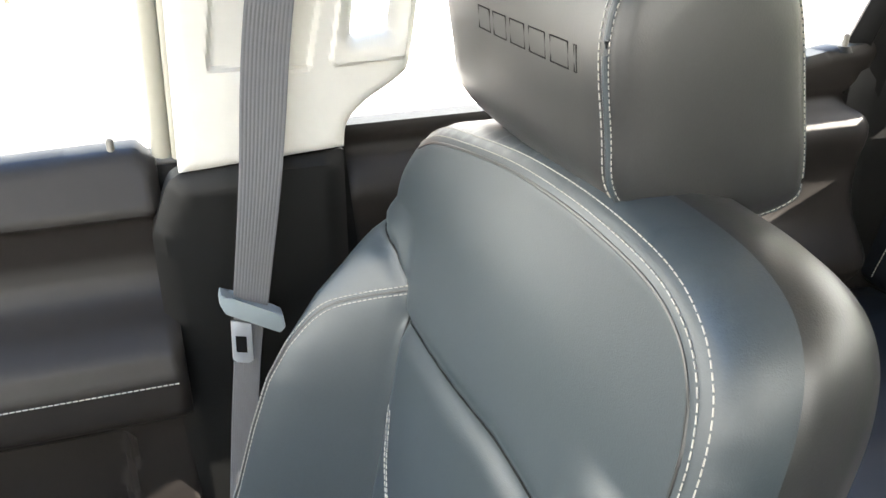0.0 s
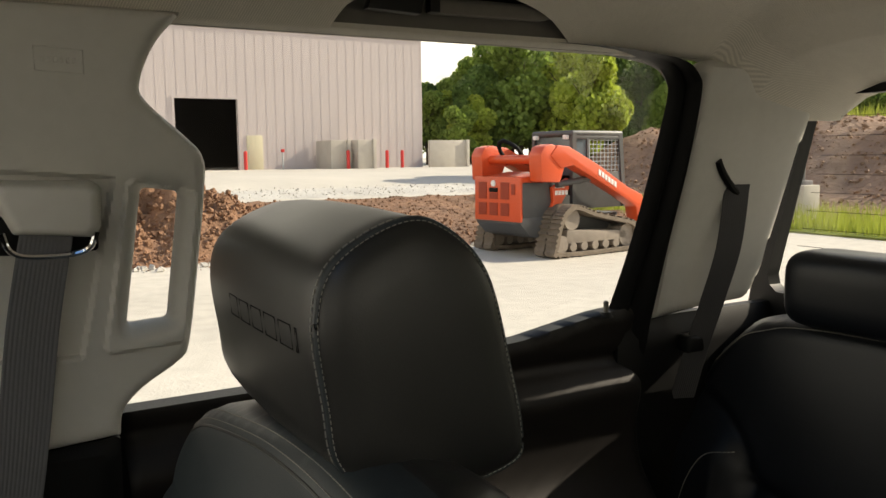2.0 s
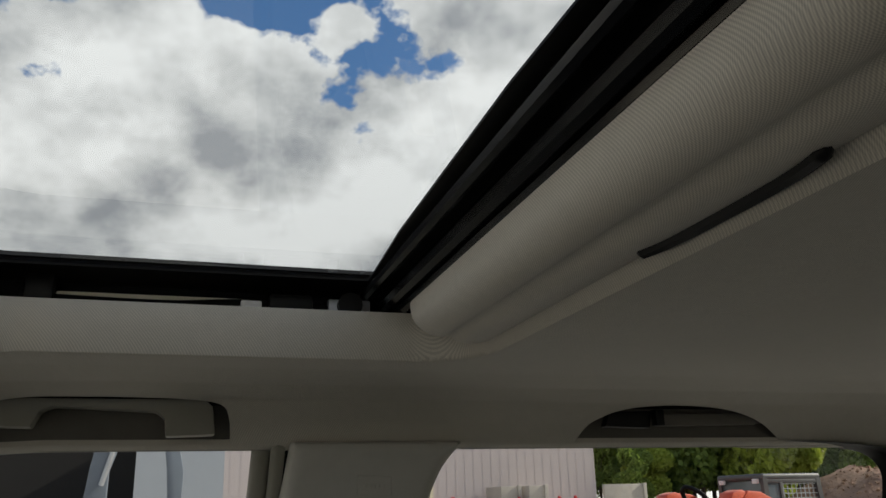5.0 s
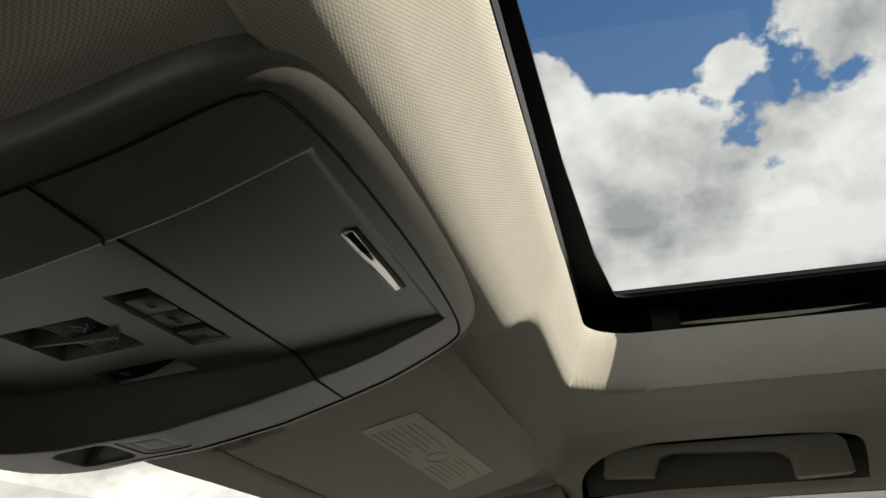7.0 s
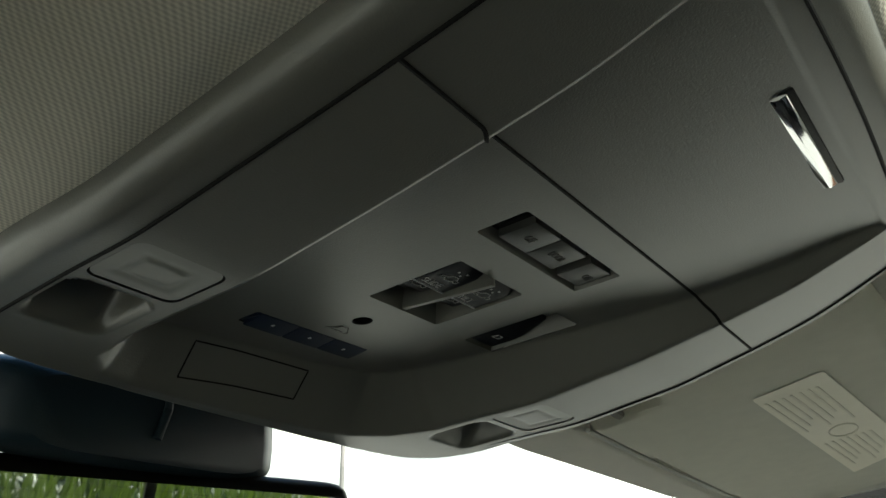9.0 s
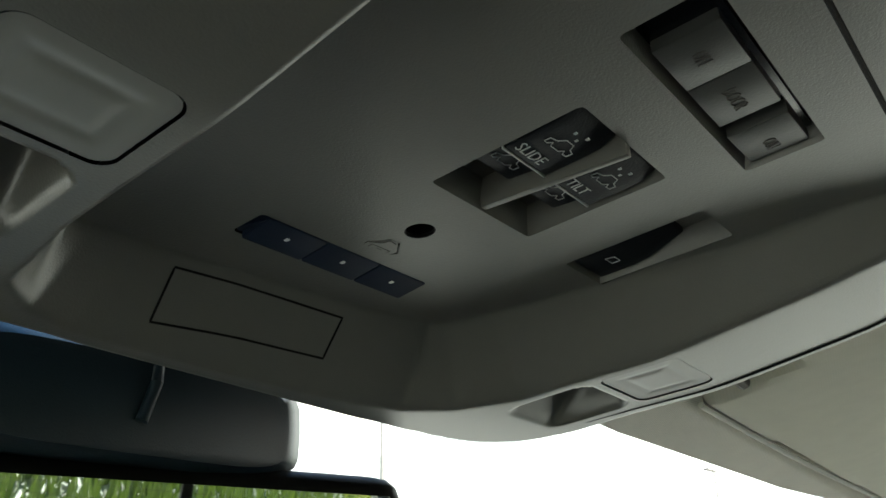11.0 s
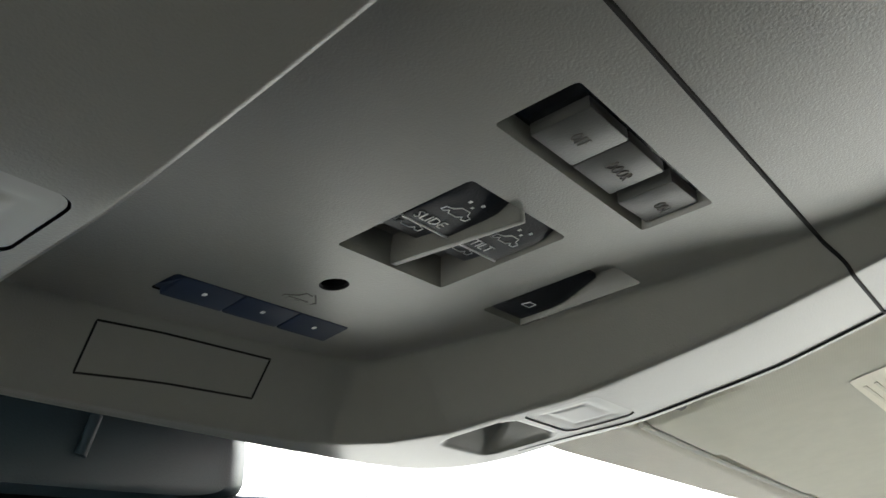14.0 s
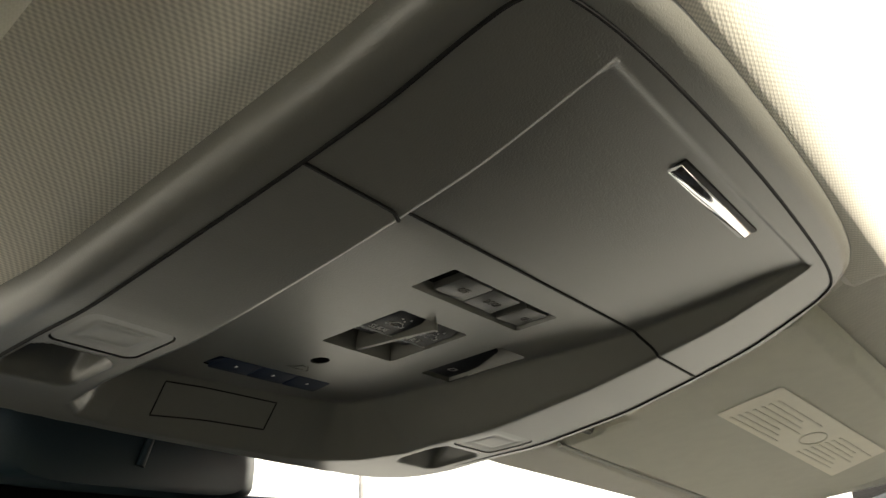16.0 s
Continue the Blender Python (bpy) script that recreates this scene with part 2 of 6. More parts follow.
TAUPE = material("taupe console plastic", (0.126, 0.124, 0.110), 0.28, bump=0.22, bump_scale=1700, vary=0.04, grain=200, uneven=0.02, spec=0.75)
CLOTH = weave("headliner cloth", (0.74, 0.70, 0.61), 0.0019, 0.05, vary=0.38)
BELT = material("grey woven webbing", (0.11, 0.11, 0.115), 0.8, vary=0.15, grain=700)
BELT_DARK = material("dark woven webbing", (0.05, 0.05, 0.052), 0.8, vary=0.15, grain=700)
CHROME = material("chrome", (0.85, 0.85, 0.86), 0.08, metal=1.0, vary=0.02)
HANDLE = material("grey-beige trim plastic", (0.27, 0.26, 0.22), 0.5, bump=0.25, bump_scale=1600, vary=0.05)
SWITCH = material("dark switch plastic", (0.008, 0.010, 0.014), 0.42, spec=0.16, vary=0.1, bump=0.2, bump_scale=1500)
WINDOW = glass("window glass")
ROOF_GLASS = glass("tinted roof glass", (0.80, 0.86, 0.92), 0.9)
CONCRETE = material("pale concrete", (0.48, 0.44, 0.385), 0.9, vary=0.2, grain=5, stain=0.25, bump=0.3, bump_scale=40)
DIRT = material("red brown earth", (0.20, 0.105, 0.06), 0.95, vary=0.45, grain=3, stain=0.5, bump=0.9, bump_scale=9)
GRAVEL = material("pale gravel", (0.46, 0.435, 0.40), 0.95, vary=0.35, grain=12, stain=0.6, bump=0.8, bump_scale=14)
PANEL = material("pinkish wall panel", (0.50, 0.44, 0.435), 0.75, vary=0.04, grain=2, stain=0.2)
ORANGE = material("orange machine paint", (0.62, 0.075, 0.02), 0.4, vary=0.08, grain=20, coat=0.2)
GREY = material("dark grey machine paint", (0.07, 0.07, 0.072), 0.5, vary=0.2, grain=9)
TRACK = material("dusty rubber track", (0.16, 0.125, 0.095), 0.9, vary=0.3, grain=14)
LEAF = leafy("leaves", (0.20, 0.28, 0.055))
BARK = material("bark", (0.09, 0.065, 0.045), 0.95, vary=0.3, grain=8)
GRASS = leafy("grass", (0.27, 0.31, 0.05))
WEED = leafy("green weeds", (0.062, 0.092, 0.010), 0.3)
RED = material("red bollard paint", (0.55, 0.03, 0.03), 0.5)
DARK = material("dark interior", (0.02, 0.018, 0.016), 0.9)
STEEL = material("galvanised steel", (0.45, 0.47, 0.5), 0.45, metal=0.7)
LABEL = material("pale label paper", (0.86, 0.81, 0.67), 0.6, vary=0.05)
INK = material("grey print", (0.30, 0.27, 0.22), 0.7)
WHITE = material("white print", (0.75, 0.75, 0.74), 0.6)
PRINT = material("pale grey print", (0.5, 0.5, 0.5), 0.6)
MIRROR = material("mirror glass", (0.8, 0.82, 0.82), 0.02, metal=1.0, vary=0.01, uneven=0.0)
TAUPE_KEY = material("taupe switch face", (0.046, 0.047, 0.044), 0.32, spec=0.4, vary=0.05, bump=0.15, bump_scale=1600)
BUTTON = material("blue-grey button", (0.009, 0.017, 0.038), 0.5, spec=0.2, vary=0.1)
INK_DARK = material("dark print", (0.06, 0.055, 0.05), 0.6)
INK_PALE = material("faint print", (0.775, 0.73, 0.605), 0.7)
VISOR = weave("visor cloth", (0.58, 0.56, 0.46), 0.0014, 0.06, vary=0.08)
# handle trim at about half its tone, so shade sits in the colour
SHADED_TRIM = material("trim plastic darkened as in shade", (0.15, 0.14, 0.12), 0.7, vary=0.1)
TONGUE = material("pale grey-blue plastic", (0.17, 0.20, 0.215), 0.5, vary=0.05)
CREAM_PAINT = material("cream door paint", (0.55, 0.50, 0.36), 0.6, vary=0.05)
CONCRETE_WALL = material("grey concrete wall", (0.46, 0.42, 0.37), 0.9, vary=0.15, grain=3, stain=0.8)
DUST = material("dusty steel", (0.24, 0.20, 0.165), 0.85, vary=0.25, grain=9)
GRILLE = material("shaded orange grille", (0.30, 0.035, 0.012), 0.6)
MACHINE_GLASS = material("dark machine glass", (0.10, 0.13, 0.15), 0.08, vary=0.05)
LEAF_DARK = leafy("dark leaves", (0.11, 0.175, 0.04))
LEAF_BRIGHT = leafy("bright leaves", (0.33, 0.40, 0.06))
BANK = material("pinkish brown earth", (0.26, 0.155, 0.10), 0.95, vary=0.4, grain=2, stain=0.3, bump=0.8, bump_scale=7)
STEEL_DARK = material("dark galvanised steel", (0.16, 0.15, 0.15), 0.6)
STEEL_BLUE = material("grey-blue machine paint", (0.16, 0.19, 0.23), 0.5)
SHED = material("grey shed panel", (0.38, 0.41, 0.45), 0.7, vary=0.05, grain=2)
COVER = material("dark blue-black cover", (0.010, 0.022, 0.031), 0.42, spec=0.45, vary=0.1, bump=0.2, bump_scale=1200)
LENS = material("frosted lamp lens", (0.22, 0.22, 0.205), 0.3, vary=0.06)


# ---- mesh helpers ----
def mesh_of(name, verts, faces, mat, smooth=True):
    me = bpy.data.meshes.new(name)
    me.from_pydata([tuple(v) for v in verts], [], faces)
    me.materials.append(mat)
    if smooth:
        me.polygons.foreach_set("use_smooth", [True] * len(me.polygons))
    me.update()
    return me


def obj(name, me, parent=None, label="", category="", group="", kind=""):
    ob = new(name, me)
    if parent is not None:
        ob.parent = parent
    return tagged(ob, label, category, group, kind)


def part(name, bm, mat, parent, label="", smooth=True):
    me = bpy.data.meshes.new(name)
    bmesh.ops.recalc_face_normals(bm, faces=bm.faces)
    bm.to_mesh(me)
    bm.free()
    me.materials.append(mat)
    if smooth:
        me.polygons.foreach_set("use_smooth", [True] * len(me.polygons))
        me.set_sharp_from_angle(angle=radians(38))
    return obj(name, me, parent, label)


def holder(name, place, label, category, group="", kind=""):
    ob = new(name)
    ob.location = place
    ob.empty_display_size = 0.05
    return tagged(ob, label, category, group, kind)


def rbox(lo, hi, bevel=0.004, seg=2, bm=None, m=None):
    """A box between two corners with rounded edges."""
    own = bmesh.new()
    r = bmesh.ops.create_cube(own, size=1.0)
    c = [(a + b) / 2 for a, b in zip(lo, hi)]
    s = [abs(b - a) for a, b in zip(lo, hi)]
    for v in own.verts:
        v.co = Vector([v.co[i] * s[i] + c[i] for i in range(3)])
    if bevel:
        bmesh.ops.bevel(own, geom=own.edges[:], offset=min(bevel, min(s) * 0.45), segments=seg, profile=0.6, affect="EDGES")
    if m is not None:
        own.transform(m)
    if bm is None:
        return own
    me = bpy.data.meshes.new("tmp")
    own.to_mesh(me); own.free()
    bm.from_mesh(me)
    bpy.data.meshes.remove(me)
    return bm


def loft(rings, closed=True, caps=True, bm=None):
    bm = bm or bmesh.new()
    rows = [[bm.verts.new(p) for p in r] for r in rings]
    n = len(rows[0])
    for a, b in zip(rows, rows[1:]):
        for i in range(n if closed else n - 1):
            j = (i + 1) % n
            bm.faces.new((a[i], a[j], b[j], b[i]))
    if caps and closed:
        bm.faces.new(rows[0][::-1])
        bm.faces.new(rows[-1])
    return bm


def tube(points, radius, sides=8, bm=None, closed=False):
    """A round bar along points."""
    pts = [Vector(p) for p in points]
    rings = []
    up = Vector((0, 0, 1))
    n = len(pts)
    for i, p in enumerate(pts):
        a = pts[(i - 1) % n] if closed else pts[max(i - 1, 0)]
        b = pts[(i + 1) % n] if closed else pts[min(i + 1, n - 1)]
        d = (b - a).normalized()
        side = d.cross(up)
        if side.length < 1e-3:
            side = d.cross(Vector((1, 0, 0)))
        side.normalize()
        top = side.cross(d).normalized()
        r = radius[i] if isinstance(radius, (list, tuple)) else radius
        rings.append([p + (side * math.cos(k * 2 * math.pi / sides) + top * math.sin(k * 2 * math.pi / sides)) * r for k in range(sides)])
    if closed:
        rings.append(rings[0])
        return loft(rings, caps=False, bm=bm)
    return loft(rings, bm=bm)


def prism(outline, a, b, axis="x", bm=None, bevel=0.0):
    """Extrudes a flat outline along an axis between a and b."""
    own = bmesh.new()
    put = {"x": lambda p, v: (v, p[0], p[1]), "y": lambda p, v: (p[0], v, p[1]), "z": lambda p, v: (p[0], p[1], v)}[axis]
    loft([[put(p, a) for p in outline], [put(p, b) for p in outline]], bm=own)
    bmesh.ops.recalc_face_normals(own, faces=own.faces)
    if bevel:
        bmesh.ops.bevel(own, geom=own.edges[:], offset=bevel, segments=2, profile=0.6, affect="EDGES")
    if bm is None:
        return own
    me = bpy.data.meshes.new("tmp")
    own.to_mesh(me); own.free()
    bm.from_mesh(me)
    bpy.data.meshes.remove(me)
    return bm


def smooth_line(pts, n=8, closed=False):
    """A Catmull-Rom line through points."""
    P = [Vector(p) for p in pts]
    k = len(P)
    out = []
    last = k if closed else k - 1
    for i in range(last):
        p0 = P[(i - 1) % k] if closed or i > 0 else P[0]
        p1, p2 = P[i], P[(i + 1) % k]
        p3 = P[(i + 2) % k] if closed or i + 2 < k else P[-1]
        for j in range(n):
            t = j / n
            out.append(0.5 * (2 * p1 + (p2 - p0) * t + (2 * p0 - 5 * p1 + 4 * p2 - p3) * t * t + (3 * p1 - p0 - 3 * p2 + p3) * t ** 3))
    if not closed:
        out.append(P[-1])
    return out


def poly_sdf(outline, rounding=0.0):
    """Distance from an outline, negative inside."""
    A = np.array([(p[0], p[1]) for p in outline], float)
    B = np.roll(A, -1, axis=0)

    def f(P):
        P = np.asarray(P, float)
        flat = P.reshape(-1, 2)
        best = np.full(len(flat), 1e9)
        inside = np.zeros(len(flat), bool)
        for a, b in zip(A, B):
            ab = b - a
            t = np.clip(((flat - a) @ ab) / max(ab @ ab, 1e-12), 0, 1)
            q = a + t[:, None] * ab
            best = np.minimum(best, np.hypot(*(flat - q).T))
            cond = (a[1] > flat[:, 1]) != (b[1] > flat[:, 1])
            with np.errstate(divide="ignore", invalid="ignore"):
                xi = a[0] + (flat[:, 1] - a[1]) / (b[1] - a[1]) * (b[0] - a[0])
            inside ^= cond & (flat[:, 0] < xi)
        return (np.where(inside, -best, best) - rounding).reshape(P.shape[:-1])
    return f


def rect_sdf(x0, x1, y0, y1, r=0.0):
    c = np.array([(x0 + x1) / 2, (y0 + y1) / 2])
    h = np.array([(x1 - x0) / 2, (y1 - y0) / 2]) - r

    def f(P):
        q = np.abs(np.asarray(P, float) - c) - h
        return np.hypot(np.maximum(q[..., 0], 0), np.maximum(q[..., 1], 0)) + np.minimum(np.maximum(q[..., 0], q[..., 1]), 0) - r
    return f


def sheet(sdf, place, bounds, cell, back=None, many=False):
    """A panel: the cells of a plane grid inside sdf, their rim snapped to its outline, put into space by place(u, v, d).
    back: an offset vector that gives the panel its thickness. Returns verts, faces."""
    u0, u1, v0, v1 = bounds
    nu, nv = max(2, int(round((u1 - u0) / cell))) + 1, max(2, int(round((v1 - v0) / cell))) + 1
    U, V = np.meshgrid(np.linspace(u0, u1, nu), np.linspace(v0, v1, nv), indexing="ij")
    P = np.stack([U, V], -1)
    d = sdf(P)
    e = cell * 0.05
    for _ in range(2):
        gx = (sdf(P + np.array([e, 0])) - sdf(P - np.array([e, 0]))) / (2 * e)
        gy = (sdf(P + np.array([0, e])) - sdf(P - np.array([0, e]))) / (2 * e)
        near = (np.abs(d) < cell * 0.72)
        P = P - np.where(near, d, 0)[..., None] * np.stack([gx, gy], -1)
        d = sdf(P)
    ok = d < cell * 0.25
    q = ok[:-1, :-1] & ok[1:, :-1] & ok[1:, 1:] & ok[:-1, 1:]
    mid = (P[:-1, :-1] + P[1:, :-1] + P[1:, 1:] + P[:-1, 1:]) / 4
    q &= sdf(mid) < -cell * 0.02
    index = -np.ones((nu, nv), int)
    verts, faces = [], []
    if many:
        Q = np.stack(place(P[..., 0], P[..., 1], np.minimum(d, 0)), -1)
        place = None

    def vid(i, j):
        if index[i, j] < 0:
            index[i, j] = len(verts)
            verts.append(tuple(Q[i, j]) if many else tuple(place(P[i, j, 0], P[i, j, 1], min(0.0, d[i, j]))))
        return int(index[i, j])
    for i, j in zip(*np.nonzero(q)):
        faces.append((vid(i, j), vid(i + 1, j), vid(i + 1, j + 1), vid(i, j + 1)))
    if back is not None:
        n = len(verts)
        count = {}
        for f in faces:
            for a, b in zip(f, f[1:] + f[:1]):
                count[(a, b)] = count.get((a, b), 0) + 1
        rim = [(a, b) for (a, b) in count if (b, a) not in count]
        for v in verts[:n]:
            verts.append((v[0] + back[0], v[1] + back[1], v[2] + back[2]))
        faces += [tuple(i + n for i in f[::-1]) for f in faces]
        faces += [(b, a, a + n, b + n) for a, b in rim]
    return verts, faces


def panel(name, sdf, place, bounds, cell, mat, parent=None, back=None, label="", category="", kind="", sharp=40, many=False):
    v, f = sheet(sdf, place, bounds, cell, back, many)
    me = mesh_of(name, v, f, mat)
    bm = bmesh.new(); bm.from_mesh(me)
    bmesh.ops.recalc_face_normals(bm, faces=bm.faces)
    bm.to_mesh(me); bm.free()
    me.set_sharp_from_angle(angle=radians(sharp))
    return obj(name, me, parent, label, category, "", kind)


def lerp_table(table):
    xs, ys = [p[0] for p in table], [p[1] for p in table]
    return lambda v: float(np.interp(v, xs, ys))


def bell(d, w):
    return math.exp(-(d / w) ** 2)


def roll_in(d, r):
    """How far a rounded edge of radius r has turned back at the distance d inside the outline."""
    t = min(1.0, -d / r)
    return r * (1 - math.sqrt(max(0.0, 1 - (1 - t) ** 2)))


def seg_dist(x, y, pts):
    best = 1e9
    for a, b in zip(pts, pts[1:]):
        dx, dy = b[0] - a[0], b[1] - a[1]
        t = max(0.0, min(1.0, ((x - a[0]) * dx + (y - a[1]) * dy) / (dx * dx + dy * dy + 1e-12)))
        best = min(best, math.hypot(x - a[0] - t * dx, y - a[1] - t * dy))
    return best


def ease(t):
    t = max(0.0, min(1.0, t))
    return t * t * (3 - 2 * t)


def stitches(line, length=0.0042, gap=0.0022, r=0.00065):
    """A row of short thread stitches along a line."""
    P = [Vector(p) for p in line]
    bm = bmesh.new()
    step = 0.0008
    pts = []
    for a, b in zip(P, P[1:]):
        n = max(1, int((b - a).length / step))
        pts += [a.lerp(b, i / n) for i in range(n)]
    k = int(length / step)
    g = int((length + gap) / step)
    for i in range(0, len(pts) - k, g):
        tube([pts[i], pts[i + k]], r, 5, bm=bm)
    return bm


# ---- cabin shell ----
side_x = lerp_table([(0.60, 0.74), (0.90, 0.76), (1.05, 0.77), (1.22, 0.775), (1.27, 0.790), (1.30, 0.785), (1.50, 0.742), (1.65, 0.700), (1.75, 0.672)])
glass_x = lerp_table([(1.20, 0.845), (1.30, 0.825), (1.50, 0.775), (1.65, 0.725), (1.76, 0.69)])
pillar_x = lerp_table([(0.60, 0.755), (1.0, 0.745), (1.28, 0.728), (1.41, 0.717), (1.556, 0.703), (1.60, 0.685), (1.65, 0.662), (1.69, 0.648), (1.74, 0.636)])

HOLE = rect_sdf(-0.422, 0.422, 0.085, 0.551, 0.058)
SIDE_DROP = np.array([(0.0, 0.0), (0.50, 0.0), (0.57, -0.006), (0.61, -0.018), (0.645, -0.042), (0.67, -0.066), (0.69, -0.072)])
LENGTH_Z = np.array([(-1.03, 1.692), (-0.95, 1.712), (-0.85, 1.742), (-0.79, 1.770), (-0.765, 1.787), (-0.75, 1.795), (-0.735, 1.798), (0.50, 1.798), (0.56, 1.795), (0.60, 1.788), (0.70, 1.765)])
MID = 0.012
LIP = np.array([(0.575, 1.782), (0.585, 1.776), (0.598, 1.7690), (0.615, 1.7620), (0.64, 1.752), (0.665, 1.745), (0.70, 1.736), (0.75, 1.726), (0.78, 1.7235), (0.82, 1.719), (0.86, 1.716)])
WELL = np.array([(0.59, 1.772), (0.598, 1.7695), (0.615, 1.7665), (0.64, 1.759), (0.67, 1.7520), (0.70, 1.7495), (0.757, 1.7445), (0.79, 1.742), (0.81, 1.7405), (0.86, 1.738)])
BEAD = np.array([(0.50, 1.850), (0.551, 1.832), (0.556, 1.822), (0.565, 1.806), (0.574, 1.790), (0.583, 1.780), (0.592, 1.776), (0.60, 1.774)])
curve_y = np.linspace(0.55, 0.88, 67)


def softened(table):
    v = np.interp(curve_y, table[:, 0], table[:, 1])
    for _ in range(3):
        v[1:-1] = (v[:-2] + 2 * v[1:-1] + v[2:]) / 4
    return lambda y: np.interp(y, curve_y, v)


lip_line, well_z = softened(LIP), softened(WELL)


def lip_z(x, y):
    """The console's lower lip, which leans a little to one side."""
    return lip_line(y) - 0.035 * (x - MID) * np.clip((y - 0.6) / 0.1, 0, 1)


def visor_z(x, y):
    """The plane of the folded sun visors, alike on both sides."""
    u = MID + np.abs(x - MID)
    return 1.752 - 0.073 * (u - 0.287) - 0.19 * (y - 0.709)


def headliner_z(x, y):
    """Height of the cloth: a crowned ceiling with a rolled edge round the sunroof, a bead behind the console and hollows for the visors."""
    ax, u = np.abs(x), np.abs(x - MID)
    d = HOLE(np.stack([x, y], -1))
    side = np.interp(y, LENGTH_Z[:, 0], LENGTH_Z[:, 1]) + np.interp(ax, SIDE_DROP[:, 0], SIDE_DROP[:, 1]) + 0.040 * np.clip(1 - d / 0.018, 0, 1) ** 1.2
    r = np.clip((y - 0.590) / 0.022, 0, 1)
    side = side * (1 - r) + (visor_z(x, y) + 0.013 - 0.012 * np.clip((y - 0.787) / 0.012, 0, 1)) * r
    centre = np.where(y < 0.60, np.interp(y, BEAD[:, 0], BEAD[:, 1]), lip_z(x, y) + 0.0095)
    half = np.interp(y, (0.545, 0.570, 0.59, 0.60, 0.62, 0.70, 0.80), (0.182, 0.166, 0.144, 0.144, 0.144, 0.140, 0.128))
    half = half - 0.05 * np.clip((y - 0.74) / 0.03, 0, 1) * (x > MID)
    s = np.clip((u - half) / np.interp(y, (0.56, 0.60, 0.63), (0.046, 0.024, 0.045)), 0, 1)
    s = np.where(y < 0.50, 1.0, s * s * (3 - 2 * s))
    return centre * (1 - s) + side * s


def build_headliner():
    outline = [(-0.685, -0.90), (-0.655, -1.03), (0.655, -1.03), (0.685, -0.92), (0.702, -0.86), (0.702, -0.50), (0.685, -0.42), (0.685, 0.60), (0.655, 0.74), (0.57, 0.800), (0.43, 0.822), (0.31, 0.831), (0.235, 0.837), (0.10, 0.838), (-0.08, 0.838), (-0.21, 0.837), (-0.31, 0.831), (-0.43, 0.822), (-0.57, 0.800), (-0.655, 0.74), (-0.685, 0.60)]
    shell = poly_sdf(outline)

    arch_front = poly_sdf([(p.x, p.y) for p in smooth_line([(0.668, 0.296, 0), (0.638, 0.300, 0), (0.617, 0.312, 0), (0.610, 0.36, 0), (0.607, 0.44, 0), (0.611, 0.53, 0), (0.632, 0.578, 0), (0.668, 0.586, 0)], 4)])
    arch_rear = poly_sdf([(p.x, p.y) for p in smooth_line([(0.668, -0.155, 0), (0.642, -0.170, 0), (0.620, -0.21, 0), (0.613, -0.28, 0), (0.618, -0.36, 0), (0.636, -0.425, 0), (0.668, -0.49, 0)], 4)])
    gaps = [HOLE, rect_sdf(-0.110, 0.134, 0.598, 0.86, 0.02), arch_front, arch_rear]

    def area(P):
        d = shell(P)
        for g in gaps:
            d = np.maximum(d, -g(P))
        return d
    panel("ceiling", area, lambda x, y, d: (x, y, headliner_z(x, y)), (-0.69, 0.69, -1.04, 0.86), 0.0038, CLOTH, back=(0, 0, 0.006), many=True,
          label="light beige knitted cloth headliner round the sunroof opening", category="ceiling", kind="structure")
    # outer roof skin
    roof_hole = rect_sdf(-0.468, 0.468, 0.027, 0.578, 0.045)
    skin = poly_sdf([(-0.74, -1.10), (0.74, -1.10), (0.74, 0.70), (0.66, 0.845), (0.45, 0.915), (0.25, 0.955), (0.0, 0.975), (-0.25, 0.955), (-0.45, 0.915), (-0.66, 0.845), (-0.74, 0.70)])
    panel("roof", lambda P: np.maximum(skin(P), -roof_hole(P)), lambda x, y, d: (x, y, 1.905 - 0.06 * (x / 0.74) ** 4 - 0.10 * max(0, (y - 0.55) / 0.47) ** 2 - 0.06 * max(0, (-y - 0.7) / 0.4) ** 2),
          (-0.75, 0.75, -1.11, 1.03), 0.03, GLOSS, back=(0, 0, 0.004), label="painted steel cab roof panel over the cabin", category="roof", kind="structure")


def build_cabin_floor():
    bm = rbox((-0.80, -1.10, 0.58), (0.80, 1.75, 0.62), 0.01)
    tagged(part("floor", bm, BLACK, None), "black carpeted cabin floor under the seats", "floor", "", "structure")


build_headliner()
build_cabin_floor()



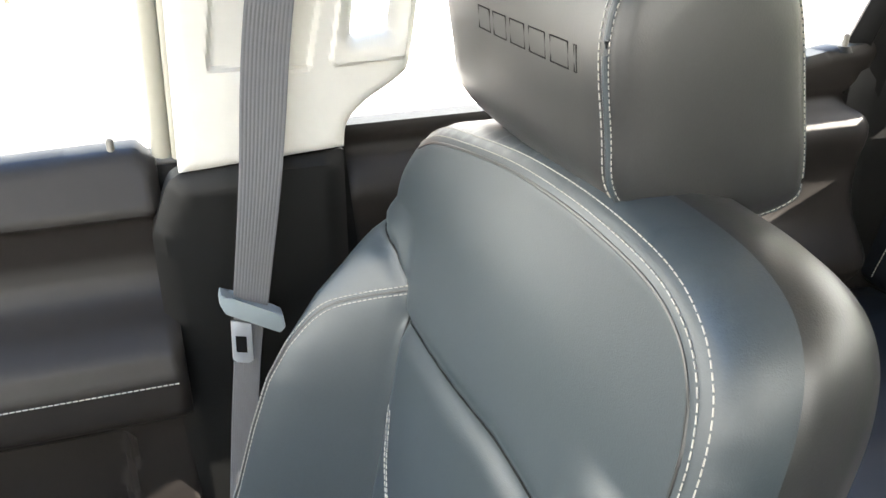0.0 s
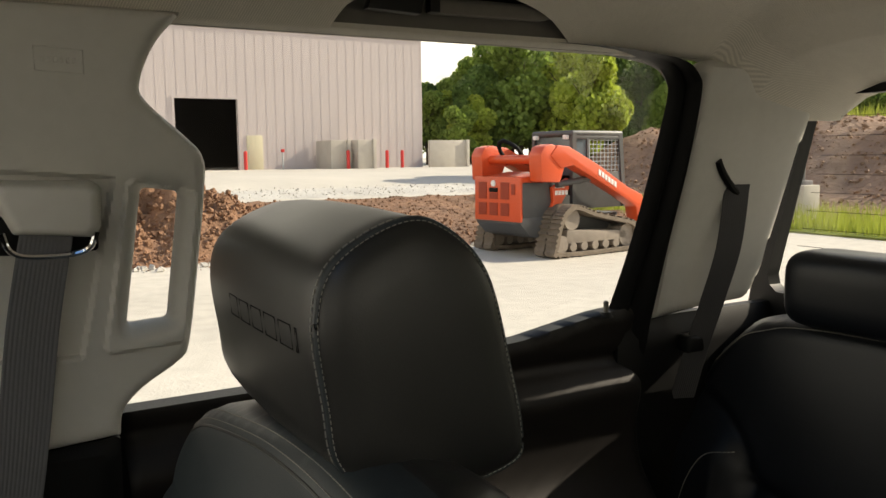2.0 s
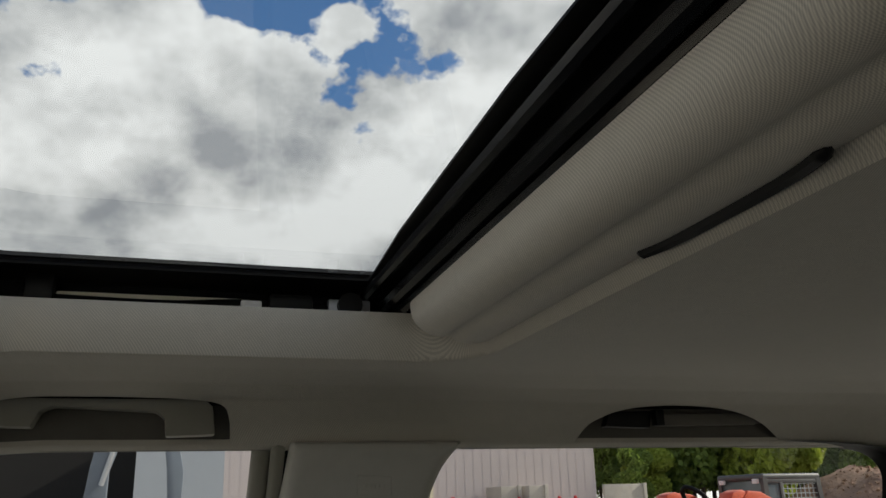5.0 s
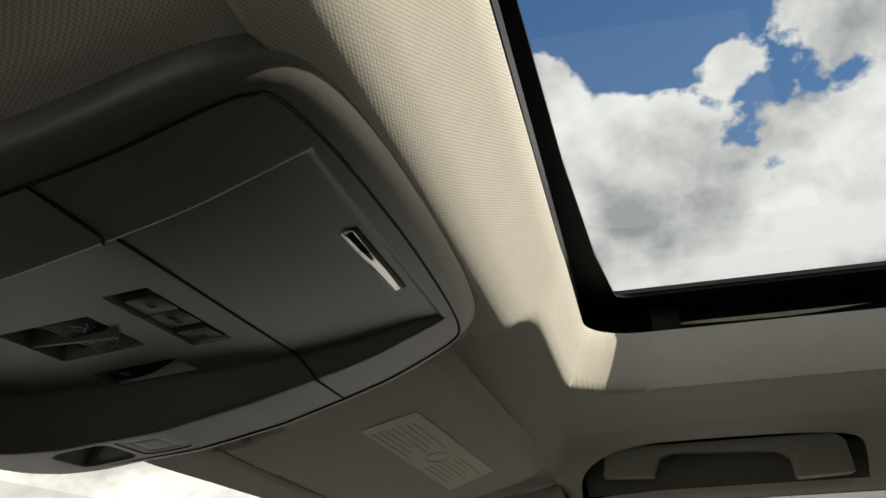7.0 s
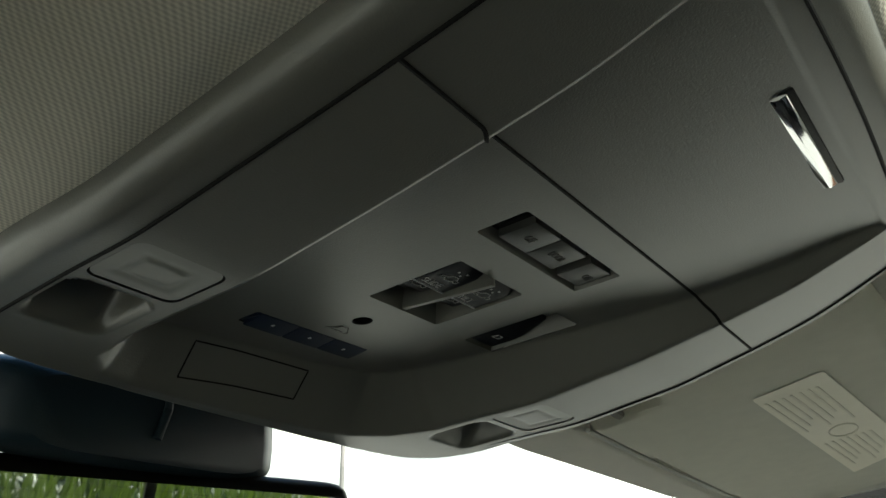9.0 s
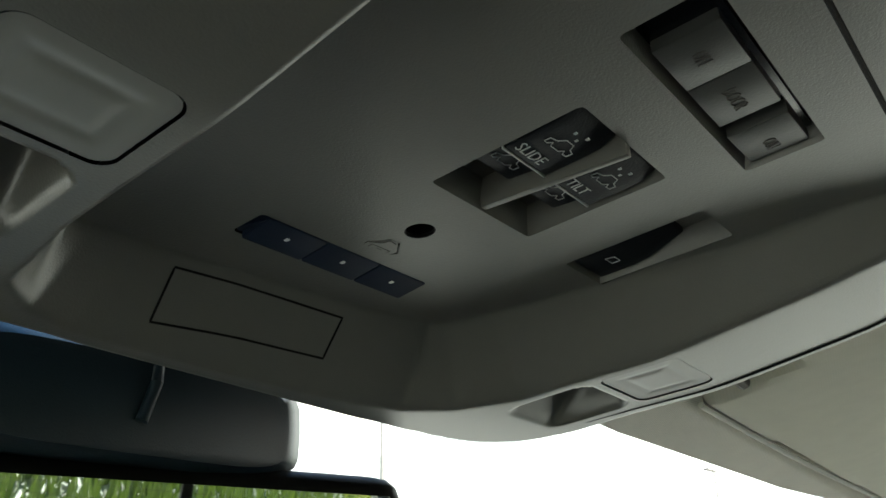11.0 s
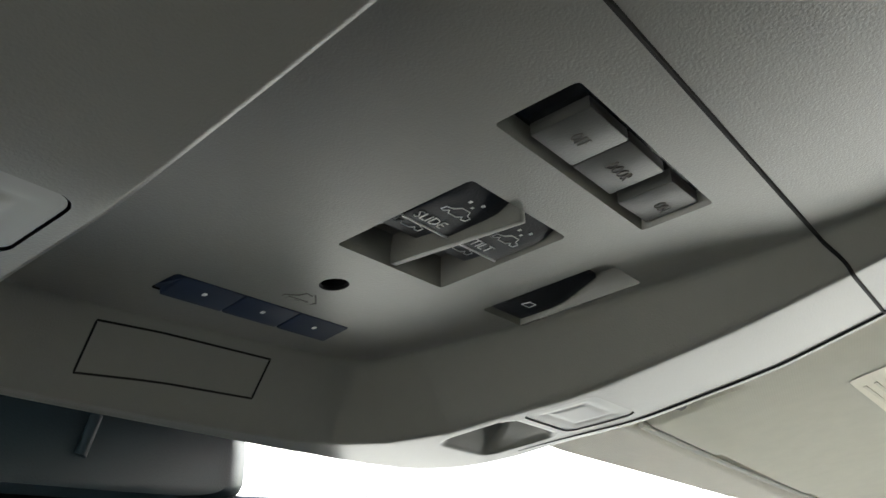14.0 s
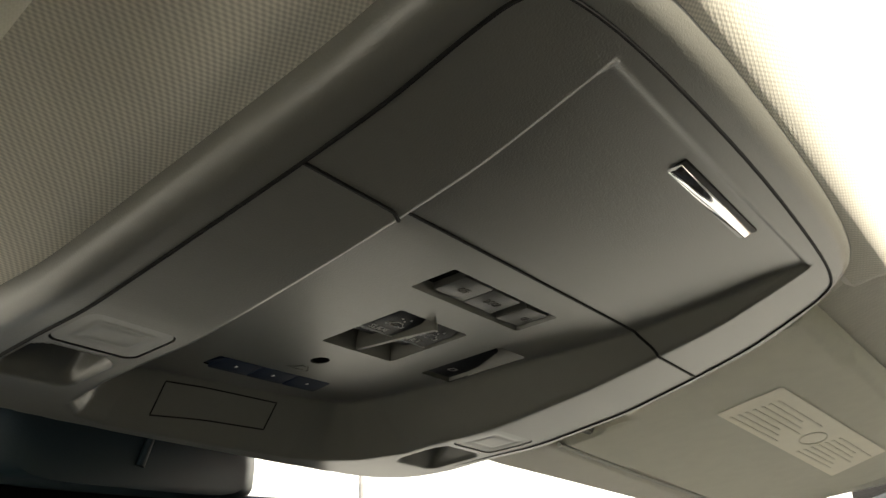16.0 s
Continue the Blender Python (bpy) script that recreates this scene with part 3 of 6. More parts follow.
def build_door(sign, which):
    """One door, with its sill, panel and glass. which: 'front' or 'rear'."""
    S = lambda x, y, z: (sign * x, y, z)
    back = (sign * 0.035, 0, 0)
    front = which == "front"
    name = {(1, True): "door_1", (1, False): "door_2", (-1, True): "door_3", (-1, False): "door_4"}[(sign, front)]
    door = holder(name, (0, 0, 0), "black padded %s door panel below a clear side window" % which, "door", kind="structure")
    if front:
        y0, y1 = 0.285, 1.27
        outline = [(y0, 0.62), (y1, 0.62), (y1, 1.225), (y1 - 0.15, 1.252), (0.9, 1.272), (y0 + 0.02, 1.290), (y0, 1.27)]
    else:
        y0, y1 = -0.72, 0.075
        outline = [(y0, 0.62), (y1, 0.62), (y1, 1.292), (-0.30, 1.296), (-0.50, 1.312), (-0.64, 1.338), (y0, 1.345)]
    sd = poly_sdf(outline)
    front_relief = lerp_table([(0.62, 0.0), (0.92, 0.0), (0.965, -0.004), (0.975, -0.052), (0.99, -0.060), (1.035, -0.066), (1.065, -0.056), (1.085, -0.036), (1.100, -0.012), (1.115, 0.006), (1.135, 0.016), (1.16, 0.019), (1.20, 0.008), (1.212, 0.004), (1.216, -0.014), (1.225, -0.019), (1.27, -0.012), (1.29, 0.0)])
    pocket = poly_sdf([(0.40, 0.78), (1.35, 0.72), (1.35, 0.92), (0.38, 0.92)], 0.02)

    def place(y, z, d):
        x = side_x(z)
        if front:
            # sill pad, hollow, padded armrest and map pocket
            x += front_relief(z)
            pk = float(pocket(np.array([y, z])))
            x += 0.035 * ease(-pk / 0.012)
            x -= 0.004 * bell(pk - 0.004, 0.004)
        else:
            x += 0.014 * bell(z - 1.262, 0.012)
            x -= 0.010 * bell(z - 1.21, 0.03)
            x -= 0.05 * bell(z - 1.02, 0.05)
        return S(x + 0.6 * roll_in(d, 0.012), y, z)
    panel("door_panel", sd, place, (y0 - 0.01, y1 + 0.01, 0.61, 1.36), 0.007 if front else 0.010, DOORSKIN, door, back, sharp=60)
    part("outer_skin", rbox(S(0.868, y0 - 0.03, 0.5), S(0.885, y1 + 0.02, 1.24), 0.006), GLOSS, door)
    if front:
        part("stitching", stitches([S(side_x(1.030) + front_relief(1.030) - 0.0006, 0.295 + 0.02 * i, 1.030) for i in range(48)], 0.005, 0.002, 0.0008), STITCH, door, "pale thread stitching")
    # glass
    if front:
        g = poly_sdf([(0.25, 1.25), (1.34, 1.20), (0.98, 1.58), (0.82, 1.70), (0.72, 1.74), (0.20, 1.74)])
        gb = (0.2, 1.5, 1.2, 1.75)
    else:
        g = poly_sdf([(0.10, 1.25), (-0.70, 1.27), (-0.74, 1.60), (-0.68, 1.74), (0.10, 1.75)])
        gb = (-0.76, 0.12, 1.24, 1.76)
    pane = panel("pane", g, lambda y, z, d: S(glass_x(z), y, z), gb, 0.05, WINDOW, door, label="clear window pane")
    pane.visible_shadow = False
    if front:
        for ya, w, mat, dx in ((0.276, 0.013, HANDLE, 0.004), (0.258, 0.009, HANDLE, -0.012)):
            line = [S(side_x(z) + 0.012 + dx, ya - 0.02 * (z - 1.28) / 0.45, z) for z in (1.276, 1.34, 1.40, 1.50, 1.60, 1.70, 1.76)]
            part("window_frame", tube(line, w, 10), mat, door, "grey upright window frame")
    return door


def build_pillars(sign):
    S = lambda x, y, z: (sign * x, y, z)
    # upper and lower covers of the pillar behind the front door
    b = holder("b_pillar_trim" , (0, 0, 0), "light grey plastic pillar cover with black lower cover", "pillar trim", kind="structure")
    edge = [(0.262, 1.272), (0.078, 1.284), (0.074, 1.312), (0.052, 1.336), (0.012, 1.362), (0.000, 1.385), (-0.012, 1.48), (-0.020, 1.56), (-0.016, 1.592), (0.002, 1.612), (0.044, 1.648), (0.050, 1.668), (0.036, 1.704), (0.010, 1.735), (0.225, 1.735), (0.245, 1.60)]
    body = poly_sdf(edge[:1] + [(p.x, p.y) for p in smooth_line([(q[0], q[1], 0) for q in edge[1:-2]], 4)] + edge[-2:])
    gap = poly_sdf([(0.042, 1.553), (0.011, 1.549), (0.026, 1.416), (0.060, 1.414)], 0.006)
    field = poly_sdf([(0.186, 1.575), (0.080, 1.567), (0.117, 1.384), (0.214, 1.389)], 0.006)
    frame_edge = poly_sdf([(0.056, 1.560), (-0.002, 1.547), (0.014, 1.393), (0.083, 1.389)], 0.009)

    def place(y, z, d):
        x = pillar_x(z)
        g = float(gap(np.array([y, z])))
        x += 0.010 * bell(max(0.0, g), 0.010)
        x += 0.8 * roll_in(d, 0.016)
        # sunk field round the belt guide, raised frame round the opening
        x += 0.010 * ease(-float(field(np.array([y, z]))) / 0.004)
        x -= 0.006 * ease(-float(frame_edge(np.array([y, z]))) / 0.003)
        return S(x, y, z)
    panel("upper_cover", lambda P: np.maximum(body(P), -gap(P)), place, (-0.03, 0.27, 1.265, 1.74), 0.0028 if sign > 0 else 0.006, CREAM, b, (sign * 0.02, 0, 0), sharp=28)
    low = poly_sdf([(0.305, 0.62), (0.300, 1.20), (0.275, 1.262), (0.262, 1.270), (0.078, 1.281), (0.076, 0.62)])
    panel("lower_cover", low, lambda y, z, d: S(pillar_x(z) + 0.004 + roll_in(d, 0.012), y, z), (0.07, 0.31, 0.61, 1.29), 0.012, BLACK, b, (sign * 0.03, 0, 0))
    # steel pillar behind
    part("pillar_core", prism([(0.02, 0.6), (0.27, 0.6), (0.25, 1.25), (0.22, 1.76), (0.06, 1.76), (0.075, 1.3)], sign * 0.865, sign * 0.765, "x"), RUBBER, b)
    part("pillar_flange", rbox((sign * 0.79, 0.225, 0.60), (sign * 0.862, 0.300, 1.268), 0.004), RUBBER, b)
    # rear pillar
    c = holder("c_pillar_trim", (0, 0, 0), "light grey plastic rear pillar cover beside the back window", "pillar trim", kind="structure")
    cx = lerp_table([(1.30, 0.772), (1.45, 0.735), (1.57, 0.700), (1.68, 0.668), (1.74, 0.640)])
    ce = poly_sdf([(-0.730, 1.318), (-0.945, 1.340), (-0.962, 1.40), (-0.972, 1.60), (-0.985, 1.72), (-0.74, 1.725), (-0.712, 1.706), (-0.727, 1.68), (-0.736, 1.576), (-0.735, 1.45)])
    panel("upper_cover", ce, lambda y, z, d: S(cx(z) - 0.15 * max(0.0, -0.86 - y) + 0.9 * roll_in(d, 0.02), y, z), (-1.03, -0.68, 1.31, 1.73), 0.008, CREAM, c, (sign * 0.02, 0, 0))
    cl = poly_sdf([(-0.68, 0.62), (-1.12, 0.62), (-1.12, 1.322), (-0.685, 1.322)])
    panel("lower_cover", cl, lambda y, z, d: S(0.775 + roll_in(d, 0.015), y, z), (-1.13, -0.67, 0.61, 1.33), 0.02, BLACK, c, (sign * 0.02, 0, 0))
    # black seal and window frame round the rear door's opening
    inner = smooth_line([(0.684, -0.40, 1.7375), (0.686, -0.529, 1.734), (0.688, -0.615, 1.727), (0.692, -0.662, 1.717), (0.699, -0.691, 1.695), (0.708, -0.700, 1.665), (0.738, -0.702, 1.576), (0.776, -0.694, 1.446), (0.805, -0.674, 1.334), (0.82, -0.66, 1.27)], 5)
    outer = smooth_line([(0.681, -0.40, 1.7365), (0.660, -0.540, 1.733), (0.650, -0.632, 1.7255), (0.650, -0.682, 1.718), (0.658, -0.714, 1.703), (0.668, -0.731, 1.678), (0.698, -0.739, 1.576), (0.736, -0.738, 1.447), (0.767, -0.734, 1.322), (0.778, -0.732, 1.26)], 5)
    rows = []
    for a, b in zip(inner, outer):
        w = min(1.0, (b - a).length / 0.03)
        row = [a.lerp(b, t) - Vector((h * w, 0, 0)) for t, h in ((0, 0), (0.1, 0.006), (0.25, 0.009), (0.38, 0.007), (0.46, 0.001), (0.54, 0.001), (0.62, 0.007), (0.78, 0.010), (0.92, 0.006), (1, 0))]
        rows.append([S(*p) for p in row + [b + Vector((0.05, -0.050, 0)), a + Vector((0.05, -0.050, 0))]])
    tagged(part("door_seal", loft(rows), RUBBER, None), "black rubber seal round the rear door opening", "seal", "", "structure")
    rail = prism([(sign * 0.682, 1.728), (sign * 0.70, 1.745), (sign * 0.76, 1.745), (sign * 0.745, 1.86), (sign * 0.60, 1.90), (sign * 0.60, 1.83), (sign * 0.675, 1.78)], -1.10, 0.62, "y")
    tagged(part("roof_rail", rail, RUBBER, None), "steel roof side rail above the doors", "roof rail", "", "structure")


def build_rear_wall():
    hole = poly_sdf([(-0.765, 1.365), (0.765, 1.365), (0.672, 1.655), (-0.672, 1.655)], 0.025)
    outer = poly_sdf([(-0.84, 0.62), (0.84, 0.62), (0.84, 1.30), (0.72, 1.74), (-0.72, 1.74), (-0.84, 1.30)])
    panel("wall_back", lambda P: np.maximum(outer(P), -hole(P)), lambda x, z, d: (x, -1.035 + 0.10 * (z - 1.36), z), (-0.85, 0.85, 0.61, 1.75), 0.02, BLACK, None, (0, -0.03, 0),
          label="black rear cab wall with the back window opening", category="wall", kind="structure")
    w = holder("window_1", (0, 0, 0), "clear rear window with fine heating wires", "window", kind="structure")
    g = panel("pane", lambda P: hole(P) - 0.01, lambda x, z, d: (x, -1.055 + 0.10 * (z - 1.36), z), (-0.80, 0.80, 1.32, 1.70), 0.06, WINDOW, w)
    g.visible_shadow = False
    for x in (-0.24, 0.24):
        part("divider", rbox((x - 0.014, -1.062, 1.36), (x + 0.014, -1.020, 1.665), 0.004), RUBBER, w, "dark upright sliding pane bar")


def build_front():
    """Dashboard, windscreen and its posts: seen only past the console."""
    bm = rbox((-0.78, 1.05, 0.75), (0.78, 1.46, 1.15), 0.06, 4)
    tagged(part("dashboard", bm, BLACK, None), "black dashboard under the windscreen", "dashboard", "", "structure")
    w = holder("windscreen", (0, 0, 0), "clear raked windscreen in front of the cabin", "windscreen", kind="structure")
    g = poly_sdf([(-0.62, 0.0), (0.62, 0.0), (0.76, 1.0), (-0.76, 1.0)])
    pane = panel("pane", g, lambda x, t, d: (x, 0.968 - 0.30 * x * x * (1 - t) + 0.452 * t, 1.735 - 0.035 * (x / 0.6) ** 2 * (1 - t) - 0.575 * t), (-0.78, 0.78, 0, 1), 0.08, WINDOW, w)
    pane.visible_shadow = False
    for sgn in (1, -1):
        line = [(sgn * 0.672, 0.60, 1.72), (sgn * 0.685, 0.75, 1.675), (sgn * 0.71, 0.96, 1.535), (sgn * 0.76, 1.22, 1.33), (sgn * 0.80, 1.42, 1.14)]
        tagged(part("a_pillar_trim", tube(smooth_line(line, 6), 0.035, 10), CREAM, None), "light grey plastic windscreen post cover", "pillar trim", "windscreen posts", "structure")


for sgn in (1, -1):
    for which in ("front", "rear"):
        build_door(sgn, which)
    build_pillars(sgn)
build_rear_wall()
build_front()


# ---- sunroof ----
def build_sunroof():
    s = holder("sunroof", (0, 0, 0), "closed tinted glass sunroof in a gloss black frame", "sunroof", kind="structure")
    glass_in = poly_sdf([(-0.402, 0.186), (-0.25, 0.194), (0.0, 0.198), (0.25, 0.194), (0.402, 0.186), (0.404, 0.514), (0.396, 0.5235), (0.30, 0.5335), (0.15, 0.5415), (0.0, 0.5455), (-0.15, 0.5415), (-0.30, 0.5335), (-0.396, 0.5235), (-0.404, 0.514)])
    rim = rect_sdf(-0.475, 0.475, 0.02, 0.592, 0.05)
    pane = panel("glass_pane", rect_sdf(-0.43, 0.43, 0.15, 0.56, 0.02), lambda x, y, d: (x, y, 1.8735), (-0.44, 0.44, 0.14, 0.57), 0.03, ROOF_GLASS, s, label="tinted glass panel")
    pane.visible_shadow = False
    panel("frame", lambda P: np.maximum(rim(P), -glass_in(P)), lambda x, y, d: (x, y, 1.870), (-0.48, 0.48, 0.01, 0.60), 0.007, RUBBER, s, (0, 0, 0.002))
    bm = bmesh.new()
    loft([[(-0.470, 0.025, z), (0.470, 0.025, z), (0.470, 0.588, z), (-0.470, 0.588, z)] for z in (1.826, 1.871)], caps=False, bm=bm)
    part("well", bm, GLOSS, s)
    for i, (y, z, r) in enumerate(((0.180, 1.866, 0.006), (0.158, 1.858, 0.008), (0.146, 1.850, 0.006), (0.557, 1.858, 0.006), (0.566, 1.846, 0.004))):
        part("rail", tube([(-0.45, y, z), (0.45, y, z)], r, 8), GLOSS, s)
    # drive gear along the side
    part("drive_rail", rbox((0.436, 0.06, 1.832), (0.466, 0.56, 1.846), 0.003), BLACK, s)
    part("rail_strip", rbox((0.452, 0.30, 1.847), (0.462, 0.472, 1.859), 0.002), LABEL, s, "beige guide strip")
    part("cable", tube(smooth_line([(0.447, 0.21, 1.850), (0.446, 0.30, 1.853), (0.447, 0.38, 1.849), (0.446, 0.50, 1.851)], 6), 0.004, 6), BLACK, s)
    part("clip", rbox((0.436, 0.285, 1.846), (0.446, 0.305, 1.854), 0.002), WHITE, s, "white plastic clip")
    part("bracket", rbox((0.440, 0.176, 1.843), (0.452, 0.219, 1.860), 0.002), STEEL, s, "bright metal bracket")
    part("roller", tube([(0.432, 0.198, 1.853), (0.440, 0.198, 1.853)], 0.0125, 16), BLACK, s, "dark roller before the bracket")
    part("slider", rbox((0.436, 0.235, 1.846), (0.450, 0.278, 1.862), 0.004), BLACK, s)
    part("stop", rbox((0.434, 0.472, 1.846), (0.452, 0.496, 1.870), 0.003), BLACK, s)
    # the drawn-back shade
    shade = holder("sunshade", (0, 0, 0), "drawn-back beige cloth sunshade with a moulded front bar", "sunshade")
    prof = [(0.150, 1.852), (0.149, 1.838), (0.146, 1.827), (0.138, 1.818), (0.128, 1.8125), (0.120, 1.8115), (0.114, 1.8130), (0.109, 1.8115), (0.100, 1.8065), (0.088, 1.806), (0.074, 1.809), (0.060, 1.816), (0.045, 1.840)]
    ring = smooth_line([(p[0], p[1], 0) for p in prof], 4)
    rows = []
    for x, k in ((-0.394, 0.3), (-0.392, 0.7), (-0.386, 0.93), (-0.376, 1.0), (0.0, 1.0), (0.376, 1.0), (0.386, 0.93), (0.392, 0.7), (0.394, 0.3)):
        rows.append([(x, 0.110 + (p[0] - 0.110) * (0.7 + 0.3 * k), 1.845 + (p[1] - 1.845) * k) for p in ring])
    part("shade_bar", loft(rows, closed=False, caps=False), CLOTH, shade)
    line = [(-0.09, 0.084, 1.8065), (-0.05, 0.076, 1.8075), (0.04, 0.076, 1.8075), (0.075, 0.084, 1.8065)]
    part("pull_recess", tube(smooth_line(line, 6), [0.002] + [0.005] * 17 + [0.002], 8), BLACK, shade, "dark finger slot")


build_sunroof()

# ---- overhead console ----
def text_mesh(words, size, mat, depth=0.0001):
    """Raised lettering in the built-in font, centred."""
    cu = bpy.data.curves.new("lettering", "FONT")
    cu.body, cu.size, cu.extrude = words, size, depth
    cu.align_x, cu.align_y = "CENTER", "CENTER"
    cu.resolution_u = 2
    cu.offset = -0.012 * size
    ob = new("lettering", cu)
    me = bpy.data.meshes.new_from_object(ob.evaluated_get(bpy.context.evaluated_depsgraph_get()))
    bpy.data.objects.remove(ob)
    me.materials.append(mat)
    return me


def build_console():
    c = holder("overhead_console", (0, 0, 0), "taupe plastic overhead console with lamps, switches and a glasses box", "overhead console")
    flat_line = lambda pts, n=6: [(p.x, p.y) for p in smooth_line([(q[0], q[1], 0) for q in pts], n, closed=True)]
    outer = poly_sdf(flat_line([(-0.1225, 0.79), (-0.1225, 0.72), (-0.1225, 0.65), (-0.1210, 0.62), (-0.1135, 0.600), (-0.098, 0.5885), (-0.06, 0.5835), (0.012, 0.582), (0.084, 0.5835), (0.122, 0.5885), (0.1375, 0.600), (0.145, 0.62), (0.1465, 0.65), (0.1465, 0.72), (0.1465, 0.79), (0.1425, 0.816), (0.129, 0.8375), (0.10, 0.8475), (0.012, 0.8502), (-0.076, 0.8475), (-0.104, 0.8375), (-0.118, 0.816)], 4))
    rim = poly_sdf([(-0.070, 0.80), (-0.067, 0.826), (-0.058, 0.8360), (-0.045, 0.8400), (-0.03, 0.8405), (0.0, 0.8400), (0.03, 0.8380), (0.050, 0.8365), (0.066, 0.832), (0.08, 0.82), (0.090, 0.80), (0.0915, 0.76), (0.0915, 0.70), (0.094, 0.665), (0.0965, 0.63), (0.0975, 0.602), (-0.0705, 0.602), (-0.070, 0.64)])
    well = poly_sdf([(0.083, 0.672), (0.080, 0.72), (0.074, 0.765), (0.068, 0.795), (0.063, 0.8085), (0.058, 0.8130), (0.050, 0.8155), (0.028, 0.8195), (-0.01, 0.8230), (-0.040, 0.8245), (-0.058, 0.8240), (-0.0645, 0.8150), (-0.0660, 0.800), (-0.0665, 0.775), (-0.0670, 0.72), (-0.0672, 0.672), (-0.0680, 0.64), (-0.0690, 0.604), (0.0965, 0.604), (0.090, 0.64)])
    cuts = {"of": (-0.0230, 0.043, 0.6840, 0.7025), "sw": (-0.0095, 0.031, 0.7175, 0.757), "win": (0.0535, 0.0745, 0.7175, 0.759), "bar": (-0.0274, 0.0335, 0.7935, 0.8045)}
    holes = [rect_sdf(*v, 0.0012) for v in cuts.values()] + [rect_sdf(0.003, 0.011, 0.7700, 0.7780, 0.004)]
    lamps = {1: (0.0965, 0.1285, 0.7475, 0.7750), -1: (-0.1055, -0.0755, 0.7510, 0.7765)}
    holes += [rect_sdf(*v, 0.004) for v in lamps.values()]
    scoops = {1: (0.0965, 0.128, 0.7785, 0.812), -1: (-0.1055, -0.0775, 0.7800, 0.811)}

    def area(P):
        d = outer(P)
        for h in holes:
            d = np.maximum(d, -h(P))
        return d

    def place(x, y, d):
        P = np.stack([x, y], -1)
        a, w = -rim(P), well(P)
        low = lip_z(x, y)
        high = np.maximum(well_z(y), low)
        t = np.where(a + w > 1e-6, a / np.maximum(a + w, 1e-6), 1.0)
        t = np.clip(np.where(a <= 0, np.minimum(t, a / 0.010), np.where(w <= 0, 1 - w / 0.010, t)), -3, 3)
        # slightly rounded folds
        t = (t + np.sqrt(t * t + 0.005)) / 2
        t = 1 - ((1 - t) + np.sqrt((1 - t) ** 2 + 0.005)) / 2
        z = low + (high - low) * t
        o = np.clip(-outer(P) / np.interp(y, (0.79, 0.83), (0.0085, 0.0026)), 0, 1)
        z = z + 0.013 * (1 - np.sqrt(np.maximum(0, 1 - (1 - o) ** 2)))
        for k, (x0, x1, y0, y1) in scoops.items():
            s = np.clip(-rect_sdf(x0, x1, y0, y1, 0.006)(P) / 0.003, 0, 1)
            z = z + 0.017 * s * np.clip((y1 - y) / (y1 - y0) * 1.6, 0, 1)
        return x, y, z
    panel("housing", area, place, (-0.13, 0.155, 0.575, 0.855), 0.0011, TAUPE, c, sharp=110, many=True)

    # unseen shell added over the console, inside the roof, to block leaking light
    ring = [(MID + 0.1265 * math.copysign(abs(math.cos(a)) ** 0.3, math.cos(a)), 0.7205 + 0.1195 * math.copysign(abs(math.sin(a)) ** 0.3, math.sin(a))) for a in [(i + 0.5) * math.pi / 24 for i in range(48)]]
    bm = loft([[(x, y, float(lip_z(x, y)) + 0.009) for x, y in ring], [(x, y, 1.787) for x, y in ring]], caps=False)
    bm.verts.ensure_lookup_table()
    bm.faces.new([bm.verts[48 + i] for i in range(48)])
    part("back_shell", bm, BLACK, c, smooth=False)

    def on_face(pts):
        q = np.array([(p[0], p[1]) for p in pts])
        return [tuple(v) for v in np.stack(place(q[:, 0], q[:, 1], 0 * q[:, 0]), -1)]
    edge = smooth_line([(-0.1075, 0.815, 0), (-0.1078, 0.76, 0), (-0.1075, 0.70, 0), (-0.1070, 0.65, 0), (-0.1065, 0.618, 0), (-0.1040, 0.606, 0), (-0.096, 0.6005, 0), (-0.06, 0.5970, 0), (0.012, 0.5955, 0), (0.084, 0.5970, 0), (0.120, 0.6000, 0), (0.1295, 0.606, 0), (0.1325, 0.618, 0), (0.1345, 0.65, 0), (0.1350, 0.70, 0), (0.1345, 0.76, 0), (0.1335, 0.80, 0)], 8)
    part("seam", tube(on_face(edge), [0.00065 * min(1.0, 0.15 + (len(edge) - 1 - i) / 14) for i in range(len(edge))], 6), RUBBER, c, "dark joint line")
    cross = [(x, 0.6662 + 0.0045 * ease((x + 0.076) / 0.012) * ease((0.094 - x) / 0.012), 0) for x in np.linspace(-0.1072, 0.1345, 260)]
    part("seam", tube(on_face(cross), 0.00065, 6), RUBBER, c, "dark joint line")
    flat_z = lambda x, y: float(well_z(y))

    def tray(name, x0, x1, y0, y1, depth, mat, label=""):
        """The sunk box behind an opening."""
        bm = bmesh.new()
        e = 0.0004
        loft([[(x0 - e, y0 - e, flat_z(0, y0) + 0.0002), (x1 + e, y0 - e, flat_z(0, y0) + 0.0002), (x1 + e, y1 + e, flat_z(0, y1) + 0.0002), (x0 - e, y1 + e, flat_z(0, y1) + 0.0002)],
              [(x0 + 0.0012, y0 + 0.0012, flat_z(0, y0) + depth), (x1 - 0.0012, y0 + 0.0012, flat_z(0, y0) + depth), (x1 - 0.0012, y1 - 0.0012, flat_z(0, y1) + depth), (x0 + 0.0012, y1 - 0.0012, flat_z(0, y1) + depth)]], caps=False, bm=bm)
        bm.faces.new(list(bm.verts)[4:8])
        return part(name, bm, mat, c, label, smooth=False)

